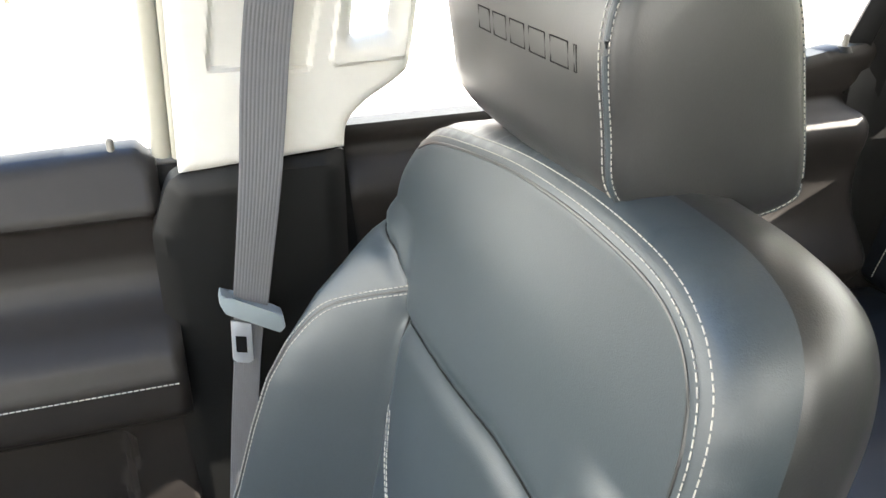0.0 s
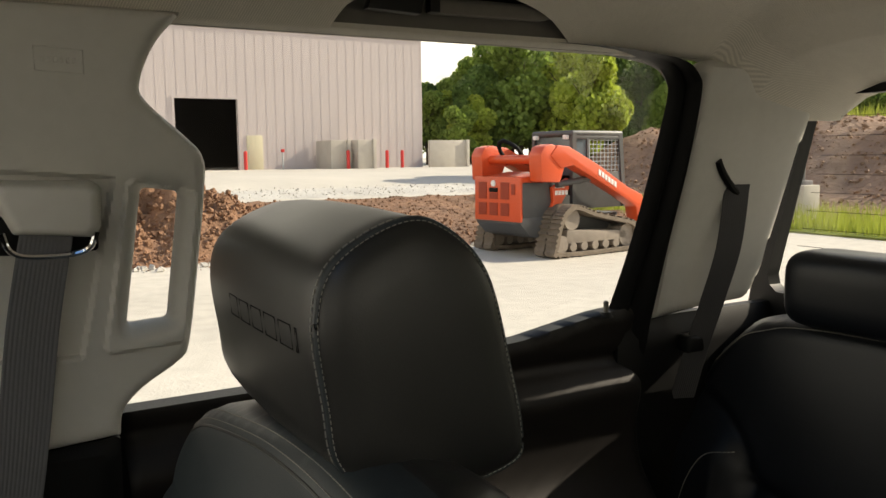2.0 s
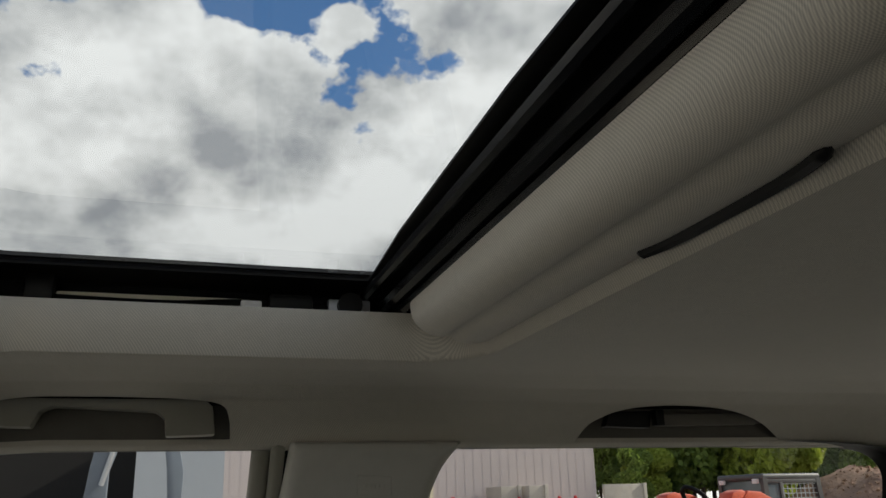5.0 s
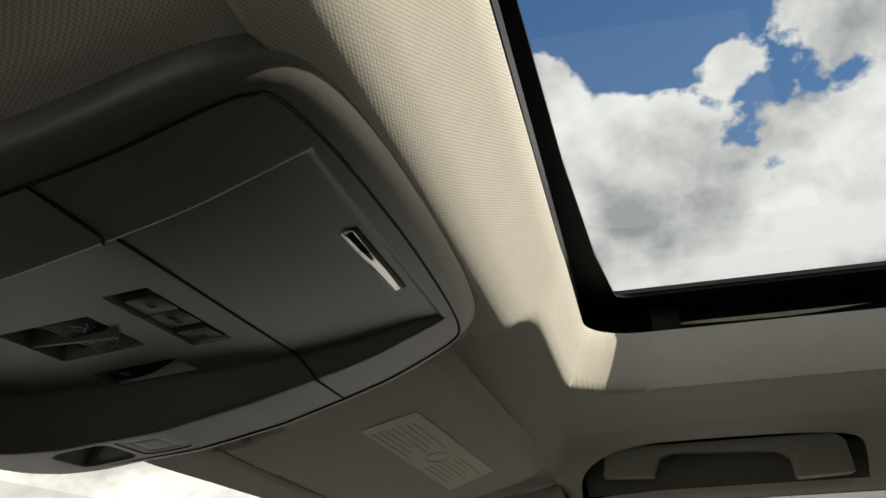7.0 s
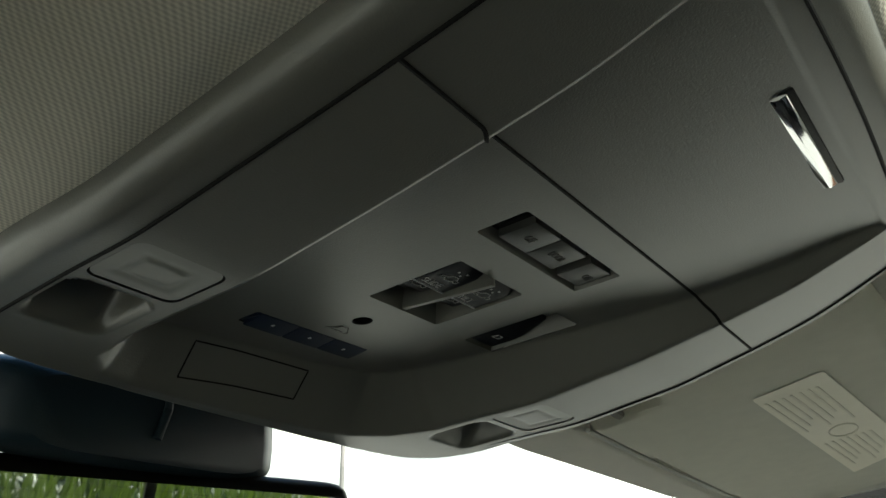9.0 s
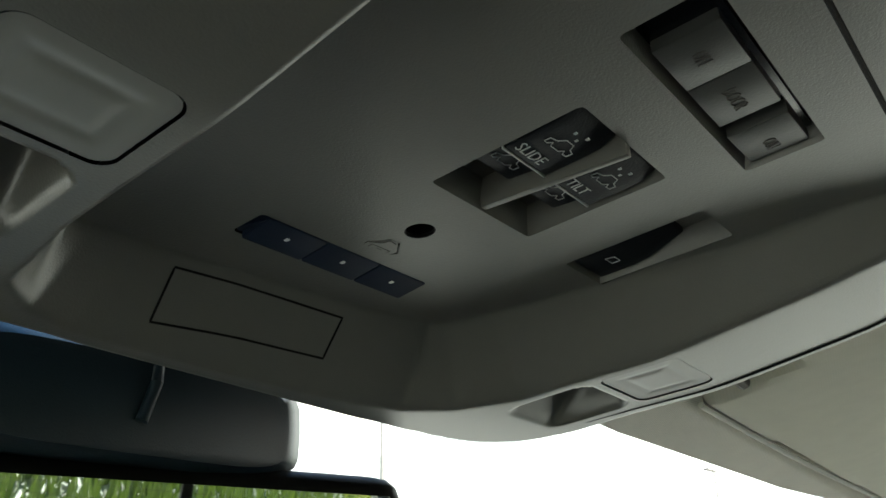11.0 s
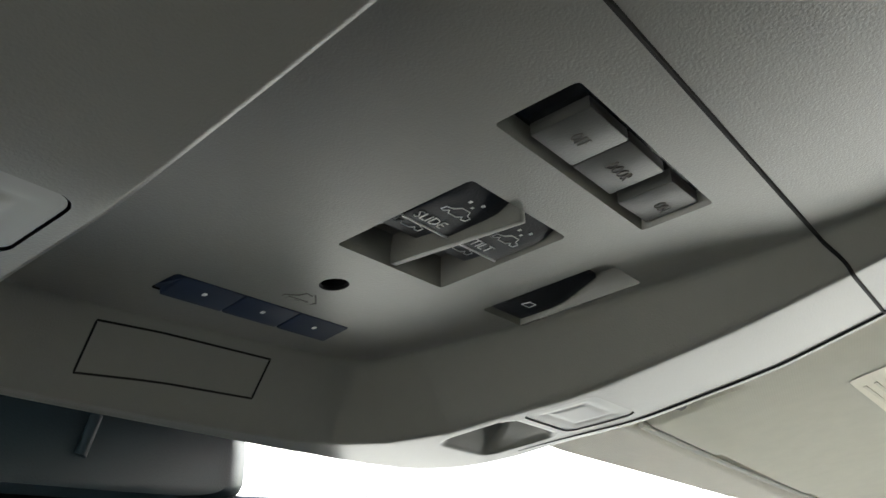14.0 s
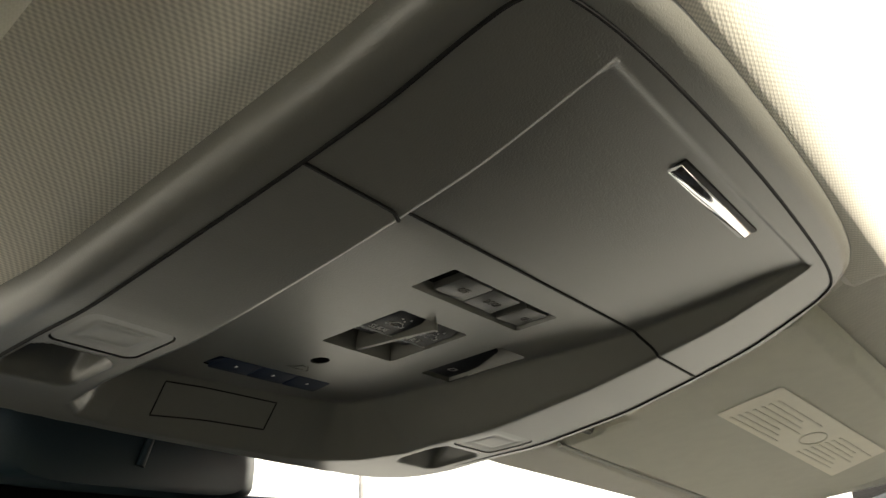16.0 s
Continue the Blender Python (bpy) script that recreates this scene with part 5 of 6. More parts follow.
def build_front_seat():
    s = holder("front_seat", (0.387, 0.10, 0.62), "black leather front seat with pale double stitching and embossed headrest", "seat")
    s.matrix_world = pose(0, 0, 0)
    h, front = headrest(s, 0.425, 0.157, REST)
    # embossed mark, as plain strokes
    for i in range(6):
        x0 = 0.468 - i * 0.0325
        w = 0.0245 if i < 5 else 0.003
        z0, z1 = 1.460, 1.477
        q = [(x0, z1), (x0 - w, z1), (x0 - w, z0), (x0, z0)]
        part("embossing", tube([(x, front(x, z) - 0.0001, z) for x, z in q], 0.0007, 5, closed=True), RUBBER, h, "embossed mark")
    out = [(0.655, 1.18), (0.668, 1.235), (0.664, 1.28), (0.625, 1.325), (0.577, 1.350), (0.50, 1.366), (0.40, 1.382), (0.31, 1.389), (0.23, 1.389), (0.18, 1.385), (0.145, 1.374), (0.124, 1.356), (0.112, 1.33), (0.106, 1.29), (0.106, 1.20), (0.115, 1.05), (0.122, 0.90), (0.130, 0.80), (0.64, 0.80), (0.648, 0.92), (0.652, 1.05)]

    bolster = lerp_table([(0.89, 0.146), (1.0, 0.133), (1.06, 0.122), (1.10, 0.107), (1.156, 0.078), (1.20, 0.042), (1.225, 0.018), (1.25, 0.0)])

    def base(x, z):
        y = 0.030 + 0.20 * (1.30 - z)
        y += bolster(z) * ease((x - 0.555) / 0.085)
        y += bolster(z) * ease((0.225 - x) / 0.085)
        y += 0.010 * bell(x - 0.38, 0.18) * ease((1.38 - z) / 0.1)
        return y
    side_seam = [(0.675, 1.232), (0.60, 1.212), (0.570, 1.186), (0.566, 1.15), (0.562, 1.08), (0.560, 0.80)]
    low_seam = [(0.556, 1.150), (0.49, 1.156), (0.423, 1.164), (0.319, 1.176), (0.235, 1.170)]
    in_seam = [(0.10, 1.225), (0.17, 1.205), (0.225, 1.170), (0.235, 1.10), (0.24, 0.80)]
    back, surf = cushion("backrest", out, base, 0.022, [(side_seam, 0.007, 0.010), (low_seam, 0.012, 0.009), (in_seam, 0.007, 0.010)], LEATHER, s, (0.09, 0.69, 0.79, 1.40), 0.005)

    def on(line, lift=0.0004, n=10):
        return [(p[0], surf(p[0], p[1]) + lift, p[1]) for p in smooth_line([(q[0], q[1], 0) for q in line], n)]
    rim = [(0.625, 1.322), (0.577, 1.346), (0.50, 1.361), (0.40, 1.376), (0.31, 1.3825), (0.235, 1.382), (0.185, 1.377), (0.152, 1.365), (0.133, 1.348), (0.122, 1.325), (0.117, 1.29), (0.117, 1.22), (0.122, 1.12)]
    inner = [(0.612, 1.316), (0.57, 1.334), (0.50, 1.349), (0.40, 1.364), (0.31, 1.370), (0.24, 1.3695), (0.193, 1.365), (0.163, 1.354), (0.145, 1.338), (0.135, 1.318), (0.130, 1.29), (0.130, 1.22), (0.135, 1.12)]
    mid = [((a[0] + b[0]) / 2, (a[1] + b[1]) / 2) for a, b in zip(rim, inner)]
    for line in (side_seam, low_seam, in_seam):
        part("seam", tube(on(line, 0.0002), 0.0013, 6), RUBBER, back, "dark sunk seam")
    part("stitching", stitches(on(rim, 0.0002), 0.0040, 0.0022, 0.00052), STITCH, back, "pale thread stitching")
    part("stitching", stitches(on(mid, 0.0006), 0.0040, 0.0022, 0.00052), STITCH, back, "pale thread stitching")
    part("seam", tube(on(inner, -0.0006), 0.0016, 6), LEATHER_SIDE, back)
    bol = [(0.570, 1.184), (0.600, 1.168), (0.622, 1.150), (0.632, 1.12), (0.636, 1.07), (0.636, 1.0), (0.636, 0.82)]
    part("stitching", stitches(on(bol, 0.0005), 0.0045, 0.0018, 0.0007), STITCH, back, "pale thread stitching")
    bol2 = [(p[0] - 0.006, p[1] - 0.006) for p in bol]
    part("stitching", stitches(on(bol2, 0.0005), 0.0045, 0.0018, 0.0007), STITCH, back, "pale thread stitching")
    part("seam", tube(on([(p[0] - 0.003, p[1] - 0.003) for p in bol], -0.0004), 0.0014, 6), LEATHER_SIDE, back)
    for dx in (0.0, 0.010):
        dbl = [(0.552 - dx, 1.055), (0.545 - dx, 1.04), (0.530 - dx, 1.005), (0.50 - dx, 0.975), (0.46 - dx, 0.955)]
        part("stitching", stitches(on(dbl, 0.0005), 0.0045, 0.0018, 0.0007), STITCH, back, "pale thread stitching")
    # the shell behind the face
    ring0 = [Vector((p[0], p[1], 0)) for p in smooth_line([(q[0], q[1], 0) for q in out], 4, closed=True)]
    rows = []
    for dy, k, up in ((-0.034, 0.985, 0), (-0.040, 0.998, 0), (-0.06, 1.0, 0.0), (-0.090, 0.985, -0.004), (-0.115, 0.94, -0.010), (-0.135, 0.87, -0.014), (-0.145, 0.76, -0.016)):
        rows.append([(0.387 + (p.x - 0.387) * k, 0.030 + 0.20 * (1.30 - p.y) + dy + (base(p.x, p.y) - 0.030 - 0.20 * (1.30 - p.y)) * max(0.0, 1 + (dy + 0.034) / 0.08), 1.12 + (p.y - 1.12) * k + up) for p in ring0])
    shell = loft(rows, caps=False)
    shell.verts.ensure_lookup_table()
    shell.faces.new(shell.verts[-len(ring0):])
    part("back_shell", shell, LEATHER_SIDE, s)
    part("seat_cushion", rbox((0.12, 0.05, 0.74), (0.65, 0.60, 0.88), 0.05, 4), LEATHER, s)
    part("base", rbox((0.18, 0.0, 0.62), (0.59, 0.5, 0.74), 0.03, 2), BLACK, s)


def build_rear_seat():
    s = holder("rear_seat_bench", (0.40, -0.9, 0.62), "black leather rear bench seat with a low headrest", "seat")
    s.matrix_world = pose(0, 0, 0)
    out = [(0.80, 0.95), (0.835, 1.05), (0.828, 1.14), (0.795, 1.235), (0.75, 1.293), (0.70, 1.318), (0.635, 1.332), (0.50, 1.338), (0.25, 1.338), (-0.05, 1.335), (-0.30, 1.33), (-0.45, 1.30), (-0.45, 0.95), (0.0, 0.93)]
    out = [(p[0] - 0.018 if p[0] > 0.7 else p[0], p[1]) for p in out]

    def base(x, z):
        return -0.872 + 0.25 * (1.25 - z) + 0.03 * ease((x - 0.64) / 0.06) * ease((1.17 - z) / 0.08)
    g = [([(0.79, 1.195), (0.72, 1.165), (0.677, 1.137), (0.655, 1.105), (0.64, 1.069), (0.625, 0.95)], 0.008, 0.010), ([(0.64, 1.069), (0.56, 1.058), (0.30, 1.055)], 0.012, 0.012), ([(0.22, 1.32), (0.24, 0.95)], 0.006, 0.010)]
    back, surf = cushion("backrest", out, base, 0.03, g, LEATHER_REAR, s, (-0.47, 0.85, 0.92, 1.35), 0.009)
    on = lambda line: [(p[0], surf(p[0], p[1]) + 0.0006, p[1]) for p in smooth_line([(q[0], q[1], 0) for q in line], 8)]
    part("stitching", stitches(on([(0.672, 1.114), (0.715, 1.10), (0.742, 1.05), (0.752, 0.97)]), 0.005, 0.002, 0.0008), STITCH, back, "pale thread stitching")
    rim = [(0.76, 1.24), (0.715, 1.287), (0.67, 1.306), (0.62, 1.318), (0.50, 1.324), (0.25, 1.325)]
    part("stitching", stitches(on(rim), 0.005, 0.002, 0.0008), STITCH, back, "pale thread stitching")
    ring0 = [Vector((p[0], p[1], 0)) for p in smooth_line([(q[0], q[1], 0) for q in out], 3, closed=True)]
    rows = [[(0.2 + (p.x - 0.2) * k, base(p.x, p.y) * 0 - 0.872 + 0.25 * (1.25 - p.y) + dy, 1.12 + (p.y - 1.12) * k) for p in ring0] for dy, k in ((-0.040, 0.985), (-0.05, 1.0), (-0.08, 0.985), (-0.10, 0.93))]
    part("back_shell", loft(rows), LEATHER_REAR, s)
    bm = rbox((0.355, -0.965, 1.328), (0.625, -0.850, 1.444), 0.042, 5)
    h = part("headrest", bm, LEATHER_REAR, s)
    part("headrest", rbox((-0.15, -0.965, 1.318), (0.12, -0.850, 1.40), 0.04, 4), LEATHER_REAR, s)
    part("seat_cushion", rbox((-0.45, -0.78, 0.82), (0.76, -0.28, 0.97), 0.05, 4), LEATHER_REAR, s)
    part("base", rbox((-0.40, -0.80, 0.62), (0.70, -0.35, 0.82), 0.02), BLACK, s)


build_front_seat()
build_rear_seat()


# ---- belts and fittings ----
def strap(line, half, turn, thick=0.0014):
    """Webbing with fine lengthwise ribs; half gives half its width by height."""
    rows = []
    n = 72
    for p in line:
        a = Vector((math.sin(turn), math.cos(turn), 0)) * half(p.z)
        w = Vector((math.cos(turn), -math.sin(turn), 0))
        face = [p + a * (1 - 2 * i / n) + w * (0.00032 * (0.5 + 0.5 * math.cos(i / n * 2 * math.pi * 12)) - 0.00032) for i in range(n + 1)]
        rows.append(face + [p - a + w * thick, p + a + w * thick])
    return loft(rows)


def build_belts():
    b = holder("seat_belt", (0, 0, 0), "grey woven seat belt hanging from the pillar guide", "seat belt", "seat belts")
    line = smooth_line([(0.676, 0.141, 1.525), (0.678, 0.161, 1.42), (0.690, 0.180, 1.27), (0.694, 0.204, 1.125), (0.686, 0.224, 1.0), (0.675, 0.245, 0.85)], 8)
    part("webbing", strap(line, lerp_table([(0.85, 0.015), (1.09, 0.016), (1.125, 0.0205), (1.35, 0.0245)]), -0.12), BELT, b)
    cov = loft([[(x, 0.139 + (p[0] - 0.139) * k, 1.541 + (p[1] - 1.541) * k) for p in ((0.186, 1.569), (0.190, 1.556), (0.172, 1.517), (0.100, 1.511), (0.092, 1.520), (0.090, 1.560), (0.100, 1.567))] for x, k in ((0.712, 1.06), (0.690, 1.0), (0.668, 0.90), (0.662, 0.78))])
    bmesh.ops.bevel(cov, geom=cov.edges[:], offset=0.003, segments=2, profile=0.6, affect="EDGES")
    part("guide_cover", cov, CREAM, b, "light grey guide cover")
    ring = smooth_line([(0.672, 0.182, 1.520), (0.674, 0.176, 1.503), (0.676, 0.160, 1.496), (0.676, 0.120, 1.496), (0.674, 0.104, 1.503), (0.672, 0.098, 1.518)], 6)
    part("guide_ring", tube(ring, 0.0032, 8), CHROME, b, "bright metal guide ring")
    part("guide_slot", rbox((0.690, 0.094, 1.496), (0.705, 0.188, 1.535), 0.008, 3), RUBBER, b, "dark slot")
    t = loft([[(x, 0.203 + 0.9 * p[0], 1.116 + 1.1 * p[1] + 0.30 * p[0]) for p in ((0.037, 0.020), (0.040, 0.008), (0.034, -0.004), (-0.030, -0.018), (-0.038, -0.010), (-0.036, 0.004), (-0.026, 0.006), (0.026, 0.014))] for x in (0.681, 0.703)])
    bmesh.ops.bevel(t, geom=t.edges[:], offset=0.003, segments=2, profile=0.6, affect="EDGES")
    tongue = part("tongue", t, TONGUE, b, "pale blue-grey plastic tongue")
    part("tongue_plate", prism([(0.229, 1.112), (0.207, 1.104), (0.209, 1.056), (0.214, 1.053), (0.228, 1.057), (0.232, 1.062)], 0.6835, 0.687, "x", bevel=0.0008), STEEL, tongue, "steel plate")
    part("tongue_slot", prism([(0.226, 1.092), (0.214, 1.089), (0.215, 1.068), (0.227, 1.071)], 0.6828, 0.6876, "x"), RUBBER, tongue)
    r = holder("seat_belt", (0, 0, 0), "dark grey rear seat belt running from a pillar slot", "seat belt", "seat belts")
    line = smooth_line([(0.704, -0.852, 1.540), (0.712, -0.846, 1.44), (0.732, -0.834, 1.35), (0.748, -0.822, 1.28), (0.770, -0.81, 1.18)], 8)
    part("webbing", strap(line, lambda z: 0.0215, 0.35), BELT_DARK, r)
    part("retractor_cover", rbox((0.745, -0.835, 1.262), (0.775, -0.795, 1.292), 0.008, 3), BLACK, r)
    slot = smooth_line([(0.697, -0.800, 1.578), (0.700, -0.812, 1.562), (0.704, -0.835, 1.540), (0.710, -0.862, 1.522), (0.713, -0.874, 1.512)], 6)
    part("slot_trim", tube(slot, 0.006, 8), RUBBER, r, "dark slot trim")

build_belts()


def build_pillar_badge():
    g = holder("airbag_badge", (0, 0, 0), "small embossed oblong badge on the pillar cover", "badge")
    q = [(0.146, 1.695), (0.104, 1.693), (0.103, 1.671), (0.145, 1.673)]
    part("outline", tube([(pillar_x(p[1]) - 0.0002, p[0], p[1]) for p in q], 0.0009, 6, closed=True), CREAM, g)
    for i in range(6):
        y = 0.1385 - i * 0.0055
        part("stroke", rbox((pillar_x(1.683) - 0.0012, y - 0.0014, 1.6805), (pillar_x(1.683) + 0.004, y + 0.0014, 1.6855), 0.0004), CREAM, g)


build_pillar_badge()


def build_lock_pins():
    for y, z, x in ((0.330, 1.283, 0.795), (-0.655, 1.339, 0.785)):
        p = holder("lock_pin", (0, 0, 0), "small grey door lock pin in a round collar", "lock pin", "door lock pins")
        part("collar", tube([(x, y, z - 0.006), (x, y, z + 0.002)], [0.012, 0.008], 14), BLACK, p)
        part("pin", tube([(x, y, z - 0.004), (x, y, z + 0.018), (x, y, z + 0.020)], [0.0042, 0.0042, 0.002], 10), SHADED_TRIM, p)


build_lock_pins()

# ---- outside ----
def ground_z(x, y):
    return 0.90 * ease((x - 19) / 14.0) * ease((y + 60) / 12.0) - 0.012


def build_ground():
    xs = np.concatenate([np.linspace(-400, -20, 12), np.linspace(-15, 60, 76), np.linspace(70, 1500, 14)])
    ys = np.concatenate([np.linspace(-600, -60, 12), np.linspace(-55, 60, 90), np.linspace(70, 900, 12)])
    v = [(x, y, ground_z(x, y)) for x in xs for y in ys]
    n = len(ys)
    f = [(i * n + j, (i + 1) * n + j, (i + 1) * n + j + 1, i * n + j + 1) for i in range(len(xs) - 1) for j in range(n - 1)]
    obj("ground", mesh_of("ground", v, f, CONCRETE), None, "pale sunlit concrete yard reaching the horizon", "ground", "", "structure")


def earth(name, x0, x1, y0, y1, step, height, mat, label, category="earth", kind="stuff"):
    xs, ys = np.arange(x0, x1 + step, step), np.arange(y0, y1 + step, step)
    v = [(x, y, height(x, y)) for x in xs for y in ys]
    n = len(ys)
    f = [(i * n + j, (i + 1) * n + j, (i + 1) * n + j + 1, i * n + j + 1) for i in range(len(xs) - 1) for j in range(n - 1)]
    return obj(name, mesh_of(name, v, f, mat), None, label, category, "", kind)


def rough(x, y, s, octaves=4):
    return noise.fractal(Vector((x * s, y * s, 3.1)), 0.9, 2.0, octaves)


def pile(x, y, cx, cy, rx, ry, h):
    q = ((x - cx) / rx) ** 2 + ((y - cy) / ry) ** 2
    return h * math.exp(-q * 1.2)


def dirt_z(x, y):
    near = 12.3 + 0.12 * (y + 5) + 0.25 * rough(0.0, y, 0.9)
    e = ease((x - near) / 0.8) * ease((24.8 + 0.6 * rough(7.0, y, 0.4) - x) / 1.5) * ease((y + 24) / 3)
    z = ground_z(x, y) - 0.06 + e * (0.14 + 0.06 * rough(x, y, 1.7, 6) + 0.035 * rough(x, y, 7.0, 3))
    p = pile(x, y, 14.6, -2.3, 1.3, 2.0, 1.25) + pile(x, y, 14.2, 1.2, 1.5, 2.2, 1.35) + pile(x, y, 15.4, -5.2, 0.9, 1.3, 0.35)
    return z + p * (0.85 + 0.45 * rough(x, y, 1.3, 6) + 0.12 * rough(x, y, 5.0, 4))


def clods(name, count, area, zf, mat, label, lo, hi, seed):
    """Loose lumps, joined."""
    rnd = random.Random(seed)
    verts, faces = [], []
    base = [(0, 0, 1), (0.9, 0, 0.2), (0.2, 0.85, 0.3), (-0.8, 0.3, 0.25), (-0.4, -0.8, 0.2), (0.5, -0.7, 0.3), (0, 0, -0.6)]
    tri = [(0, 1, 2), (0, 2, 3), (0, 3, 4), (0, 4, 5), (0, 5, 1), (6, 2, 1), (6, 3, 2), (6, 4, 3), (6, 5, 4), (6, 1, 5)]
    for _ in range(count):
        x, y = area(rnd)
        r = lo + (hi - lo) * rnd.random() ** 3
        turn = Euler((rnd.random() * 6, rnd.random() * 6, rnd.random() * 6)).to_matrix()
        c = Vector((x, y, zf(x, y) + r * 0.25))
        n = len(verts)
        for b in base:
            verts.append(c + (turn @ Vector(b)) * r * (0.75 + 0.5 * rnd.random()))
        faces += [tuple(i + n for i in t) for t in tri]
    return obj(name, mesh_of(name, verts, faces, mat, smooth=False), None, label, "earth", "", "stuff")


build_ground()
earth("dirt_strip", 11.2, 26.5, -20, 8, 0.09, dirt_z, DIRT, "heaped and graded red-brown earth beside the yard")
clods("dirt_clods", 9000, lambda r: (r.gauss(14.2, 0.9), r.gauss(-1.8, 2.4)), dirt_z, DIRT, "loose clods of red-brown earth", 0.012, 0.085, 1)
clods("dirt_lumps", 7000, lambda r: (r.uniform(12.6, 24), r.uniform(-14, 3)), dirt_z, DIRT, "small lumps of graded earth", 0.012, 0.06, 2)
clods("edge_stones", 350, lambda r: (12.2 + r.gauss(0, 0.25), r.uniform(-12, 4)), lambda x, y: ground_z(x, y), GRAVEL, "pale stones along the yard's edge", 0.02, 0.09, 3)
earth("gravel_strip", 24.2, 27.5, -34, 14, 0.3, lambda x, y: ground_z(x, y) + 0.05 * ease((x - 24.2) / 1.0) * ease((27.4 - x) / 1.2) * (1 + 0.6 * rough(x, y, 2.0)) - 0.02, GRAVEL, "strip of pale crushed gravel", "gravel")
clods("gravel_stones", 1100, lambda r: (r.uniform(24.8, 27), r.uniform(-26, 4)), lambda x, y: ground_z(x, y) + 0.04, GRAVEL, "loose pale gravel stones", 0.015, 0.05, 5)


def build_building():
    b = holder("warehouse", (51, -10, 0.9), "large pinkish panel-clad warehouse with an open loading door", "building")
    b.matrix_world = pose(0, 0, 0)
    x = 50.3
    for y0, y1, z0, z1 in ((-26.1, -13.35, 0.8, 9.6), (-9.6, 0, 0.8, 9.6), (-13.35, -9.6, 5.2, 9.6)):
        part("wall", rbox((x, y0, z0), (x + 0.3, y1, z1), 0), PANEL, b)
    part("wall", rbox((x + 0.3, -26.1, 0.8), (x + 40, -25.8, 9.6), 0), PANEL, b)
    part("inner_wall", rbox((x + 18, -25, 0.8), (x + 18.2, 14, 9.6), 0), DARK, b)
    part("floor_slab", rbox((x, -25.8, 0.5), (x + 40, 0, 0.885), 0), CONCRETE, b)
    part("roof", rbox((x, -26.1, 9.6), (x + 40, 0, 9.8), 0), PANEL, b)
    part("eave_trim", rbox((x - 0.08, -26.2, 9.45), (x + 0.05, 0, 9.85), 0), PANEL, b)
    frame = bmesh.new()
    for lo, hi in (((x - 0.05, -13.5, 0.88), (x + 0.05, -13.35, 5.35)), ((x - 0.05, -9.6, 0.88), (x + 0.05, -9.45, 5.35)), ((x - 0.05, -13.35, 5.2), (x + 0.05, -9.6, 5.35))):
        rbox(lo, hi, 0, bm=frame)
    part("door_frame", frame, PANEL, b)
    ribs = bmesh.new()
    for i in range(43):
        y = -26 + i * 0.6
        z0 = 5.35 if -13.5 < y < -9.45 else 0.88
        if -14.9 < y < -13.6:
            z0 = 3.1
        rbox((x - 0.010, y - 0.03, z0), (x + 0.01, y + 0.03, 9.45), 0, bm=ribs)
    part("panel_ribs", ribs, PANEL, b)
    d = part("side_door", rbox((x - 0.06, -14.85, 0.88), (x + 0.02, -13.85, 3.0), 0.01), CREAM_PAINT, b, "cream steel side door")
    part("door_handle", rbox((x - 0.12, -14.0, 1.85), (x - 0.06, -13.94, 1.95), 0.01), STEEL, d)
    # half walls of the dock
    for y0, y1, xx in ((-19.57, -18.33, 47.6), (-21.00, -19.85, 46.9), (-28.16, -25.24, 47.6)):
        w = holder("dock_wall", (0, 0, 0), "pale concrete dock half wall beside the warehouse", "wall", "dock walls")
        part("slab", rbox((xx, y0, 0.5), (xx + 0.25, y1, 2.66), 0.02), CONCRETE_WALL, w)
        part("return_slab", rbox((xx + 0.25, y0 if y0 < -24 else y1 - 0.25, 0.5), (50.2, (y0 if y0 < -24 else y1 - 0.25) + 0.25, 2.66), 0.02), CONCRETE_WALL, w)
        part("end_post", rbox((xx - 0.12, y0 - 0.05, 0.5), (xx + 0.02, y0 + 0.18, 2.7), 0.02), CONCRETE_WALL, w)
    for y, xx in ((-9.35, 49.6), (-13.55, 49.6), (-19.3, 47.2), (-22.55, 48.5), (-23.65, 48.5)):
        p = holder("bollard", (xx, y, 0.88), "red painted steel bollard on the slab", "bollard", "red bollards")
        p.matrix_world = pose(0, 0, 0)
        part("post", tube([(xx, y, 0.8), (xx, y, 1.98), (xx, y, 2.04)], [0.11, 0.11, 0.05], 12), RED, p)
    p = holder("standpipe", (0, 0, 0), "thin grey standpipe beside the warehouse wall", "pipe")
    part("pipe", tube([(49.6, -15.9, 0.8), (49.6, -15.9, 2.05)], 0.06, 8), STEEL, p)
    part("cap", rbox((49.5, -16.0, 1.95), (49.7, -15.8, 2.15), 0.03), RED, p)


build_building()


